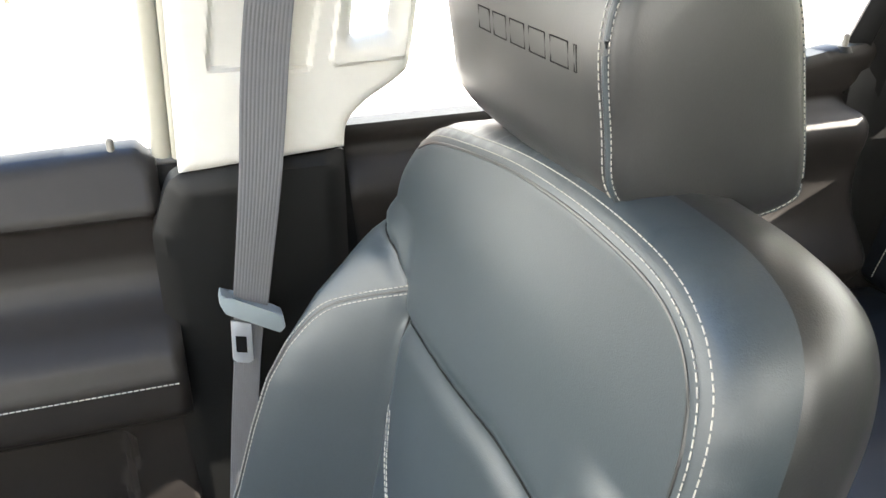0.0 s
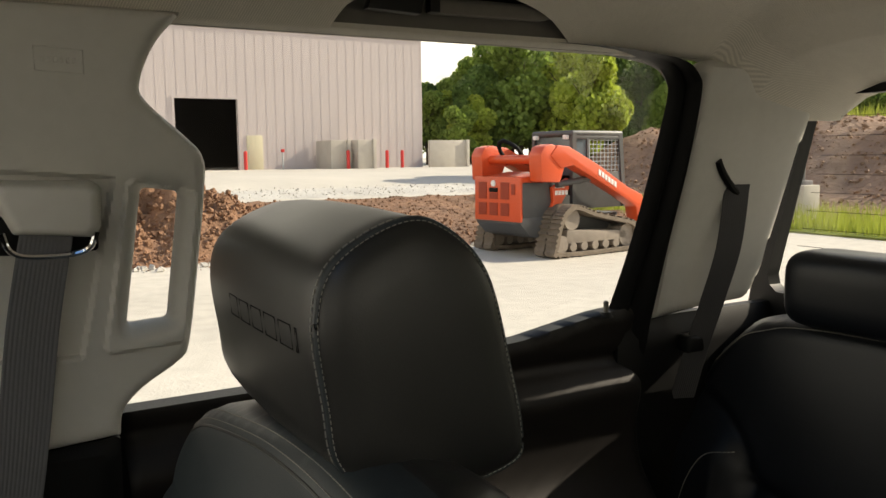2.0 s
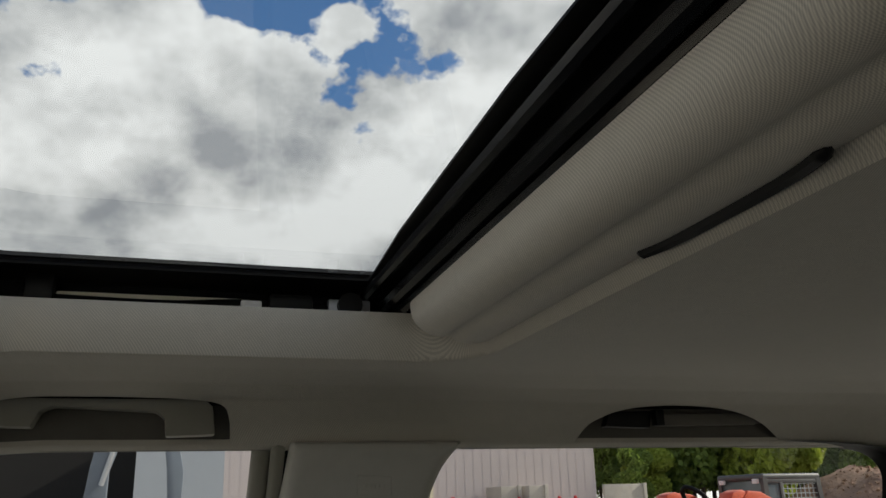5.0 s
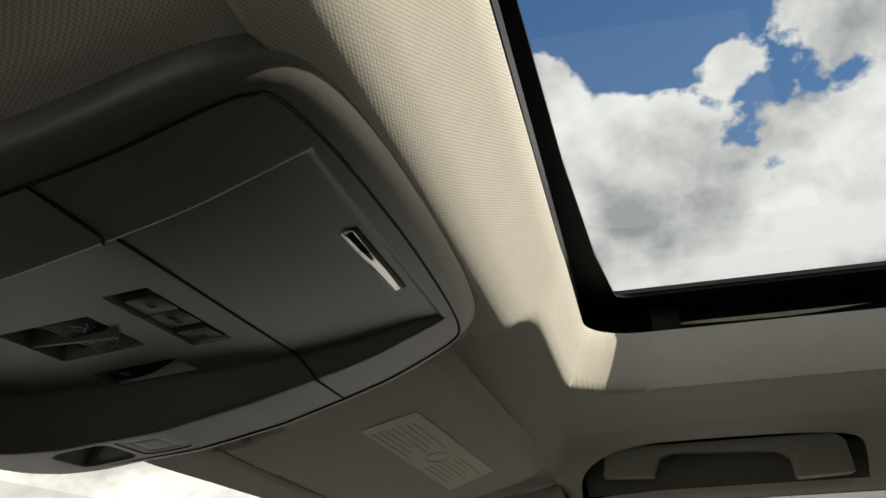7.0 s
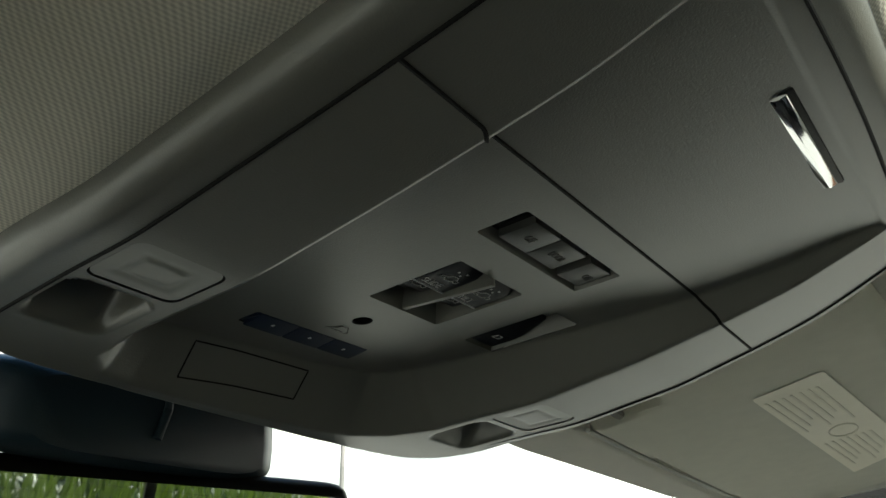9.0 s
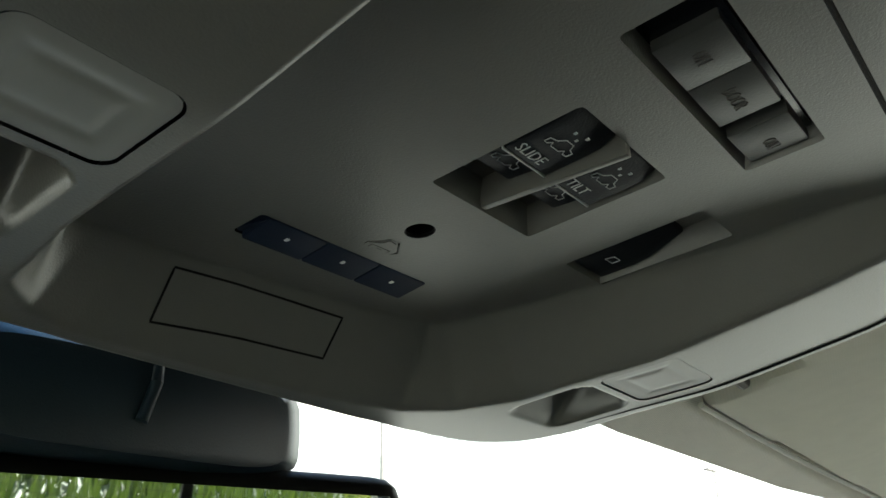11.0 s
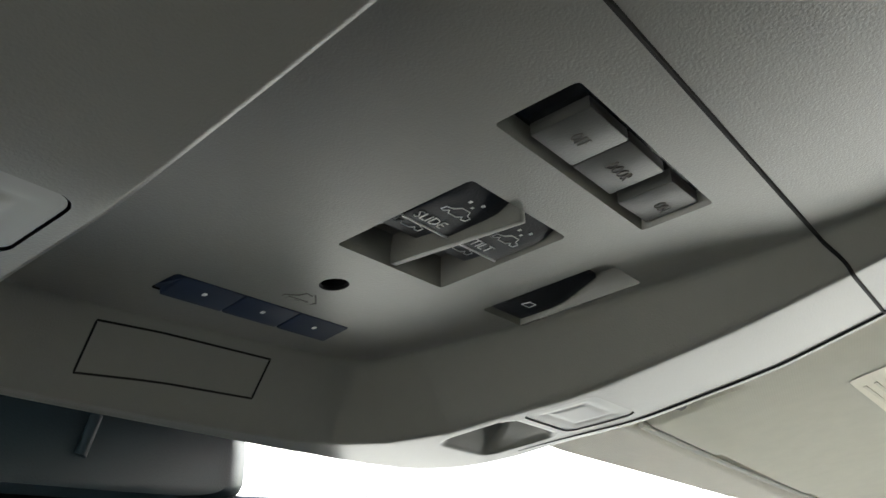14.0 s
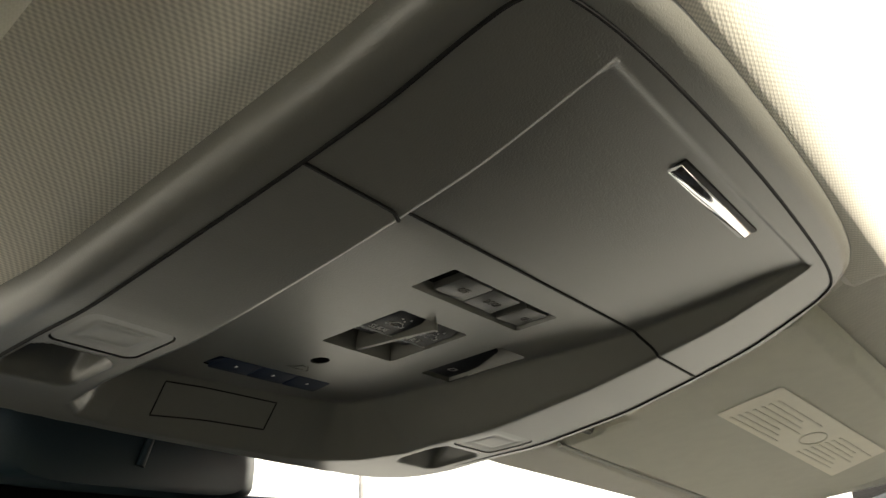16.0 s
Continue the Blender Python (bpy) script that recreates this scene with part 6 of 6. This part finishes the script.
def build_loader():
    m = holder("track_loader", (0, 0, 0), "orange and grey compact track loader with dusty rubber tracks", "track loader")
    P = lambda name, bm, mat, label="", parent=None: part(name, bm, mat, parent or m, label)
    # tracks
    def outline(g):
        return smooth_line([(p[0] + g * p[2], p[1] + g * p[3], 0) for p in ((-0.92, 0.16, -1, -0.5), (-0.78, 0.02, -0.4, -1), (0.78, 0.02, 0.4, -1), (0.97, 0.14, 1, -0.4), (0.95, 0.38, 1, 0.5), (0.80, 0.50, 0.5, 1), (0.0, 0.66, 0.2, 1), (-0.42, 0.78, -0.1, 1), (-0.62, 0.76, -0.6, 1), (-0.80, 0.58, -1, 0.4))], 5, closed=True)
    for sx in (1, -1):
        xa, xb = sx * 0.52, sx * 0.97
        o, i = outline(0.0), outline(-0.055)
        bm = bmesh.new()
        rows = [[(xa, p.x, p.y) for p in o], [(xb, p.x, p.y) for p in o], [(xb, p.x, p.y) for p in i], [(xa, p.x, p.y) for p in i], [(xa, p.x, p.y) for p in o]]
        loft(rows, caps=False, bm=bm)
        t = P("track", bm, TRACK, "dusty rubber track")
        lugs = bmesh.new()
        for k in range(0, len(o)):
            p, q = o[k], o[(k + 1) % len(o)]
            mid = (p + q) / 2
            d = (q - p).normalized()
            nrm = Vector((d.y, -d.x, 0))
            for u0, u1 in ((xa, xa + (xb - xa) * 0.46), (xa + (xb - xa) * 0.54, xb)):
                c = [(u, (mid + d * s * 0.022 + nrm * h)) for u in (u0, u1) for s in (-1, 1) for h in (-0.004, 0.03)]
                vs = [lugs.verts.new((u, w.x, w.y)) for u, w in c]
                for f in ((0, 1, 3, 2), (4, 6, 7, 5), (0, 4, 5, 1), (2, 3, 7, 6), (1, 5, 7, 3), (0, 2, 6, 4)):
                    lugs.faces.new([vs[z] for z in f])
        tagged(P("lugs", lugs, TRACK, "", t), kind="stuff")
        x0, x1 = sx * 0.60, sx * 0.90
        P("track_frame", prism([(-0.66, 0.20), (0.78, 0.20), (0.74, 0.34), (-0.20, 0.40), (-0.62, 0.42)], x0, x1, "x", bevel=0.02), DUST, "dusty grey track frame", t)
        for y, z, r in ((-0.52, 0.58, 0.17), (0.78, 0.26, 0.19), (-0.74, 0.20, 0.14)):
            P("idler" if r != 0.17 else "sprocket", tube([(x0, y, z), (x1, y, z)], r, 20), DUST, "dusty steel wheel", t)
        for k in range(5):
            P("roller", tube([(x0, -0.48 + k * 0.25, 0.15), (x1, -0.48 + k * 0.25, 0.15)], 0.075, 14), DUST, "", t)
        # lift tower and arm
        a, b = sx * 0.56, sx * 0.84
        P("arm_tower", prism([(-1.12, 1.18), (-1.14, 1.60), (-1.06, 1.72), (-0.88, 1.76), (-0.70, 1.66), (-0.62, 1.40), (-0.72, 1.16)], a, b, "x", bevel=0.04), ORANGE, "orange lift arm tower")
        P("lift_arm", prism([(-0.95, 1.58), (-0.80, 1.74), (-0.55, 1.72), (0.10, 1.44), (0.85, 1.05), (1.20, 0.92), (1.32, 0.70), (1.30, 0.46), (1.12, 0.46), (1.05, 0.72), (0.70, 0.90), (0.05, 1.20), (-0.45, 1.42), (-0.72, 1.38)], a + sx * 0.04, b + sx * 0.02, "x", bevel=0.03), ORANGE, "orange lift arm")
        P("bracket", prism([(-0.66, 1.08), (-0.30, 1.22), (-0.28, 1.05), (-0.52, 0.72), (-0.72, 0.66), (-0.62, 0.86)], sx * 0.53, sx * 0.60, "x", bevel=0.01), ORANGE, "orange side bracket")
        P("cylinder", tube([(sx * 0.66, -0.62, 1.12), (sx * 0.68, 0.20, 1.22)], 0.05, 10), GREY)
        if sx > 0:
            for k in range(6):
                y = 0.12 + k * 0.075
                z = 1.315 - k * 0.039
                P("mark", prism([(y, z - 0.045), (y + 0.052, z - 0.072), (y + 0.052, z + 0.015), (y, z + 0.042)], b + 0.018, b + 0.026, "x"), WHITE, "white painted mark")
            for row, (z, n) in enumerate(((1.10, 3), (0.99, 4))):
                for k in range(n):
                    P("mark", rbox((0.598, -0.60 + k * 0.075, z - 0.035), (0.606, -0.60 + k * 0.075 + 0.055, z + 0.035), 0), WHITE, "white painted mark")
    # engine box
    P("chassis", prism([(-1.10, 0.34), (-1.28, 0.52), (-1.28, 0.62), (0.95, 0.62), (0.95, 0.30), (-0.9, 0.28)], -0.54, 0.54, "x", bevel=0.02), GREY, "dark grey chassis")
    P("side_panel", prism([(-1.22, 0.60), (-1.24, 1.16), (-0.60, 1.16), (-0.45, 0.75), (-0.50, 0.60)], -0.53, 0.53, "x", bevel=0.02), GREY, "dark grey engine side panel")
    P("hood", prism([(-1.25, 1.15), (-1.22, 1.24), (-0.60, 1.32), (-0.40, 1.30), (-0.40, 1.15)], -0.50, 0.50, "x", bevel=0.02), ORANGE, "orange engine hood")
    door = bmesh.new()
    rbox((-0.55, -1.30, 0.55), (0.55, -1.24, 1.26), 0.03, bm=door)
    d = P("tail_door", door, ORANGE, "orange tail door with grille openings")
    # flat plates and louvres in darkened orange carry the openings' shade as colour
    for col in range(3):
        for z0, z1 in ((0.64, 0.84), (0.90, 1.17)):
            x0 = -0.44 + col * 0.27
            top = z1 if not (col == 1 and z0 > 0.8) else 1.00
            g = P("grille", rbox((x0, -1.308, z0), (x0 + 0.20, -1.298, top), 0.004), GRILLE, "grille plate coloured as a shaded opening", d)
            for k in range(5):
                zz = z0 + 0.02 + k * (top - z0 - 0.04) / 4
                P("louvre", rbox((x0 + 0.01, -1.314, zz - 0.005), (x0 + 0.19, -1.306, zz + 0.005), 0), GRILLE, "", d)
    P("badge_plate", rbox((-0.17, -1.316, 1.01), (0.03, -1.298, 1.08), 0.004), RUBBER, "dark badge plate", d)
    P("emblem", tube([(-0.07, -1.318, 1.15), (-0.07, -1.30, 1.15)], 0.05, 16), WHITE, "round pale emblem", d)
    P("side_mark", rbox((0.36, -1.314, 0.98), (0.44, -1.298, 1.14), 0.003), GRILLE, "dull red mark", d)
    # cab
    y0, y1 = -0.04, 1.15
    c = P("cab_frame", rbox((-0.48, y0 - 0.06, 1.885), (0.48, y1, 1.985), 0.045, 3), GREY, "dark grey cab roof")
    for x in (-0.445, 0.445):
        for ya, yb in ((y0, y0 + 0.01), (y1 - 0.07, y1 + 0.06)):
            P("cab_post", loft([[(x + dx, yb + dy, 0.70) for dx, dy in ((-0.035, -0.045), (0.035, -0.045), (0.035, 0.045), (-0.035, 0.045))], [(x + dx, ya + dy, 1.93) for dx, dy in ((-0.035, -0.045), (0.035, -0.045), (0.035, 0.045), (-0.035, 0.045))]]), GREY, "", c)
        P("cab_side", rbox((x - 0.02, y0, 0.70), (x + 0.02, y1, 1.30), 0.01), GREY, "", c)
        P("cab_rail", rbox((x - 0.03, y0, 1.84), (x + 0.03, y1, 1.90), 0.01), GREY, "", c)
        P("cab_post", rbox((x - 0.03, y0 + 0.30, 1.28), (x + 0.03, y0 + 0.36, 1.86), 0.01), GREY, "", c)
        P("side_glass", rbox((x - 0.004, y0 + 0.04, 1.30), (x + 0.004, y0 + 0.31, 1.85), 0), MACHINE_GLASS, "tinted side glass", c)
        mesh = bmesh.new()
        n = 9
        for k in range(n):
            yy = y0 + 0.38 + (y1 - y0 - 0.46) * k / (n - 1)
            rbox((x - 0.006, yy, 1.30), (x + 0.006, yy + 0.012, 1.85), 0, bm=mesh)
        for k in range(8):
            rbox((x - 0.006, y0 + 0.36, 1.33 + k * 0.07), (x + 0.006, y1 - 0.06, 1.342 + k * 0.07), 0, bm=mesh)
        P("cab_grid", mesh, STEEL, "pale steel window grid", c)
    P("cab_glass", rbox((-0.42, y0 - 0.005, 1.25), (0.42, y0 + 0.005, 1.88), 0), MACHINE_GLASS, "tinted rear glass", c)
    for x in (-0.40, 0.30):
        P("work_lamp", rbox((x, y0 - 0.10, 1.84), (x + 0.10, y0 - 0.045, 1.91), 0.01), WHITE, "white work lamp", c)
    P("seat", rbox((-0.22, 0.3, 0.9), (0.22, 0.44, 1.62), 0.04), RUBBER)
    P("cross_tube", tube([(-0.6, -0.92, 1.52), (0.6, -0.92, 1.52)], 0.075, 14), ORANGE, "orange cross tube")
    P("hose", tube(smooth_line([(-0.30, -0.80, 1.45), (-0.34, -0.95, 1.72), (-0.20, -0.98, 1.82), (0.02, -0.88, 1.70), (0.06, -0.7, 1.45)], 6), 0.035, 8), RUBBER, "black bent exhaust hose")
    m.matrix_world = pose(10.995, -8.16, 0.0, 0, 0, -171.8) @ Matrix.Scale(1.004, 4)


build_loader()


# ---- trees, grass and the bank ----
def crown_mesh(name, seed, height, spread, leaves, mat):
    """Many leaf clumps on several lobes, with an uneven outline."""
    rnd = random.Random(seed)
    lobes = []
    for k in range(11):
        a = rnd.random() * 6.28
        h = height * (0.28 + 0.68 * rnd.random())
        r = spread * (0.9 - 0.55 * abs(h / height - 0.5)) * rnd.random() ** 0.5
        lobes.append((Vector((math.cos(a) * r, math.sin(a) * r, h)), spread * (0.30 + 0.28 * rnd.random())))
    verts, faces = [], []
    for i in range(leaves):
        c, r = lobes[i % len(lobes)]
        d = Vector((rnd.gauss(0, 1), rnd.gauss(0, 1), rnd.gauss(0, 0.9))).normalized()
        p = c + d * r * (0.55 + 0.5 * rnd.random() ** 0.6)
        s = 0.09 + 0.16 * rnd.random()
        t = Euler((rnd.random() * 3, rnd.random() * 3, rnd.random() * 6)).to_matrix()
        n = len(verts)
        for q in ((-1, -0.6, 0), (0.1, -0.9, 0.2), (1, 0.1, 0), (0.2, 0.9, -0.2), (-0.8, 0.6, 0.1)):
            verts.append(p + (t @ Vector(q)) * s)
        faces.append((n, n + 1, n + 2, n + 3, n + 4))
    return mesh_of(name, verts, faces, mat, smooth=False)


def trunk_mesh(height, seed):
    rnd = random.Random(seed)
    bm = bmesh.new()
    tube([(0, 0, -0.3), (0.05, 0.03, height * 0.3), (0.1, -0.05, height * 0.6), (0.0, 0.0, height * 0.85)], [0.22, 0.17, 0.11, 0.04], 8, bm=bm)
    for k in range(6):
        a = rnd.random() * 6.28
        z = height * (0.25 + 0.08 * k)
        tube([(0.05, 0, z), (math.cos(a) * height * 0.12, math.sin(a) * height * 0.12, z + height * 0.09), (math.cos(a) * height * 0.22, math.sin(a) * height * 0.22, z + height * 0.2)], [0.08, 0.05, 0.02], 6, bm=bm)
    me = bpy.data.meshes.new("trunk")
    bm.to_mesh(me); bm.free()
    me.materials.append(BARK)
    return me


def build_trees():
    rnd = random.Random(4)
    kinds = [(crown_mesh("crown", 10 + i, 10, 3.4, 13000, (LEAF, LEAF_DARK, LEAF_BRIGHT)[i % 3]), trunk_mesh(10, i)) for i in range(3)]
    spots = []
    for i in range(46):
        az = radians(-27.5 - 27.0 * i / 45 + rnd.uniform(-0.5, 0.5))
        row = i % 3
        d = 74 + row * 9 + rnd.uniform(-3, 3)
        low = 0.60 + 0.40 * ease(i / 16)
        spots.append((d * math.cos(az), d * math.sin(az), (rnd.uniform(0.85, 1.25) + 0.12 * row) * low, (0, 1, 0, 2, 1)[i % 5]))
    for i in range(9):
        az = radians(13 + 4 * i)
        spots.append((110 * math.cos(az), 110 * math.sin(az), rnd.uniform(0.7, 0.95), i % 3))
    spots += [(27.5, -22.5, 0.52, 2), (60, -36, 0.55, 2), (62, -40, 0.5, 2), (57, -33, 0.45, 0)]
    for i in range(26):
        spots.append((rnd.uniform(2, 60), -52 - rnd.uniform(0, 14), rnd.uniform(0.55, 0.9), i % 3))
    first = {}
    for x, y, s, k in spots:
        if k not in first:
            t = holder("tree", (0, 0, 0), ("broad green leafy tree in a dense wood", "dark green leafy tree in a dense wood", "bright yellow-green leafy tree")[k], "tree", "trees round the yard")
            obj("crown", kinds[k][0], t)
            obj("trunk", kinds[k][1], t)
            first[k] = t
            t.matrix_world = pose(x, y, ground_z(x, y), 0, 0, rnd.uniform(0, 360)) @ Matrix.Scale(s, 4)
            continue
        c = copy_thing(first[k], pose(x, y, ground_z(x, y), 0, 0, rnd.uniform(0, 360)))
        c.scale = (s * rnd.uniform(0.9, 1.1), s * rnd.uniform(0.9, 1.1), s)


def bank_z(x, y):
    t = ease((-19.5 - y + 0.05 * x) / 7.0) * ease((y + 48) / 9)
    return -0.05 + t * (2.75 + 0.35 * rough(x, y, 0.22) + 0.22 * rough(x, y, 0.9, 5)) * ease((33 - x) / 7)


def build_bank():
    earth("earth_bank", 2, 44, -50, -17, 0.35, bank_z, BANK, "tall rough bank of pinkish brown earth behind the yard")
    clods("bank_rocks", 5000, lambda r: (r.uniform(5, 26), r.uniform(-27, -18)), bank_z, BANK, "loose rocks on the earth bank", 0.02, 0.11, 8)
    rnd = random.Random(6)
    verts, faces = [], []
    for _ in range(9000):
        x = rnd.uniform(3, 24)
        y = -13.9 - 3.2 * rnd.random() ** 1.2 - 0.02 * x
        h = 0.18 + 0.42 * rnd.random()
        a = rnd.random() * 6.28
        w = 0.014
        lean = (rnd.gauss(0, 0.12), rnd.gauss(0, 0.12))
        n = len(verts)
        verts += [(x - w * math.cos(a), y - w * math.sin(a), 0), (x + w * math.cos(a), y + w * math.sin(a), 0), (x + lean[0] * h, y + lean[1] * h, h)]
        faces.append((n, n + 1, n + 2))
    obj("tall_grass", mesh_of("tall_grass", verts, faces, GRASS, smooth=False), None, "sunlit yellow-green tall grass along the yard's edge", "grass", "", "stuff")
    earth("verge", 2, 26, -17.5, -13.95, 0.4, lambda x, y: 0.02 + 0.02 * rough(x, y, 1.0), GRASS, "grassy verge under the tall grass", "grass")
    verts, faces = [], []
    for _ in range(12000):
        x = rnd.uniform(2, 44)
        y = rnd.uniform(-47, -31)
        z = bank_z(x, y)
        h = 0.4 + 0.7 * rnd.random()
        a = rnd.random() * 6.28
        n = len(verts)
        verts += [(x - 0.05 * math.cos(a), y - 0.05 * math.sin(a), z), (x + 0.05 * math.cos(a), y + 0.05 * math.sin(a), z), (x + rnd.gauss(0, 0.15), y + rnd.gauss(0, 0.15), z + h)]
        faces.append((n, n + 1, n + 2))
    obj("bank_weeds", mesh_of("bank_weeds", verts, faces, GRASS, smooth=False), None, "green weeds on the crest of the earth bank", "grass", "", "stuff")
    field_z = lambda x, y: 4.2 * ease((-6 - y) / 26) + 0.10 * rough(x, y, 0.5)
    earth("rear_field", -30, 3.4, -44, -5, 0.5, field_z, WEED, "grassy slope behind the truck", "grass")
    verts, faces = [], []
    for _ in range(22000):
        x, y = rnd.uniform(-10, 3.3), -5.5 - 26 * rnd.random() ** 1.3
        z = field_z(x, y)
        h = 0.15 + 0.45 * rnd.random() ** 2
        a = rnd.random() * 6.28
        n = len(verts)
        verts += [(x - 0.035 * math.cos(a), y - 0.035 * math.sin(a), z), (x + 0.035 * math.cos(a), y + 0.035 * math.sin(a), z), (x + rnd.gauss(0, 0.08), y + rnd.gauss(0, 0.08), z + h)]
        faces.append((n, n + 1, n + 2))
    obj("field_weeds", mesh_of("field_weeds", verts, faces, WEED, smooth=False), None, "bright green weeds on the slope behind the truck", "grass", "", "stuff")
    l = holder("street_lamp", (0, 0, 0), "grey lamp post on a square pale concrete base", "street lamp")
    part("base", rbox((11.92, -16.28, 0), (12.48, -15.72, 0.86), 0.03), CONCRETE_WALL, l)
    part("base_plate", rbox((12.05, -16.2, 0.86), (12.4, -15.85, 0.96), 0.02), STEEL_DARK, l)
    part("pole", tube([(12.2, -16.0, 0.9), (12.2, -16.0, 3.4)], [0.075, 0.055], 12), STEEL_DARK, l)


build_trees()
build_bank()


def build_far_things():
    e = holder("excavator_boom", (0, 0, 0), "grey-blue raised machine boom beyond the front side window", "excavator")
    part("boom", prism([(3.5, 0.2), (3.15, 3.2), (2.9, 4.6), (2.3, 5.2), (1.0, 5.9), (0.9, 5.6), (2.1, 4.5), (2.55, 3.1), (2.6, 0.2)], 30.0, 30.5, "x", bevel=0.04), STEEL_BLUE, e)
    part("stick", prism([(1.1, 5.9), (0.75, 5.8), (0.15, 3.0), (0.2, 1.0), (0.55, 1.0), (0.7, 3.0)], 30.05, 30.45, "x", bevel=0.04), STEEL_BLUE, e)
    part("ram", tube([(29.9, 2.75, 2.6), (29.9, 2.2, 4.7)], 0.09, 10), STEEL, e, "bright hydraulic ram")
    part("tracks", rbox((28.8, 0.0, 0.9), (31.8, 5.0, 1.7), 0.3, 3), TRACK, e)
    s = holder("shed", (0, 0, 0), "grey panel shed beyond the front side window", "building")
    part("wall", rbox((44, -1.9, 0.6), (44.3, 2.35, 8.6), 0), SHED, s)
    part("wall", rbox((44.3, -1.9, 0.6), (50.2, -1.6, 8.6), 0), SHED, s)
    part("roof", rbox((43.9, -2.0, 8.6), (50.25, 2.4, 8.75), 0), SHED, s)
    for x, y, h in ((31.5, 12.3, 6.1), (12.36, 12.0, 7.5)):
        l = holder("street_lamp", (0, 0, 0), "thin grey street lamp beyond the windscreen", "street lamp", "street lamps ahead")
        part("pole", tube([(x, y, 0.0 if x < 19 else 0.6), (x, y, h)], [0.06, 0.035] if h > 7 else [0.05, 0.035], 10), STEEL_DARK, l)
        if h < 7:
            part("head", rbox((x - 0.8, y - 0.1, h), (x + 0.1, y + 0.1, h + 0.08), 0.02), STEEL_DARK, l)


build_far_things()


def build_rear_glass_marks():
    w = bpy.data.objects["window_1"]
    for i in range(9):
        z = 1.395 + i * 0.0315
        half = 0.760 - (z - 1.365) * 0.33
        y = -1.0535 + 0.10 * (z - 1.36)
        part("heating_wire", rbox((-half, y, z), (half, y + 0.0006, z + 0.0008), 0), RUBBER, w, "thin dark heating wire")
    for k, (dx, wd) in enumerate(((0.0, 0.010), (0.018, 0.004), (0.028, 0.020), (0.056, 0.014))):
        y = -1.053 + 0.10 * 0.055
        part("glass_mark", rbox((0.655 - dx - wd, y, 1.413), (0.655 - dx, y + 0.0006, 1.417 + (0.006 if k == 0 else 0.0)), 0), RUBBER, w, "small dark printed mark")


build_rear_glass_marks()
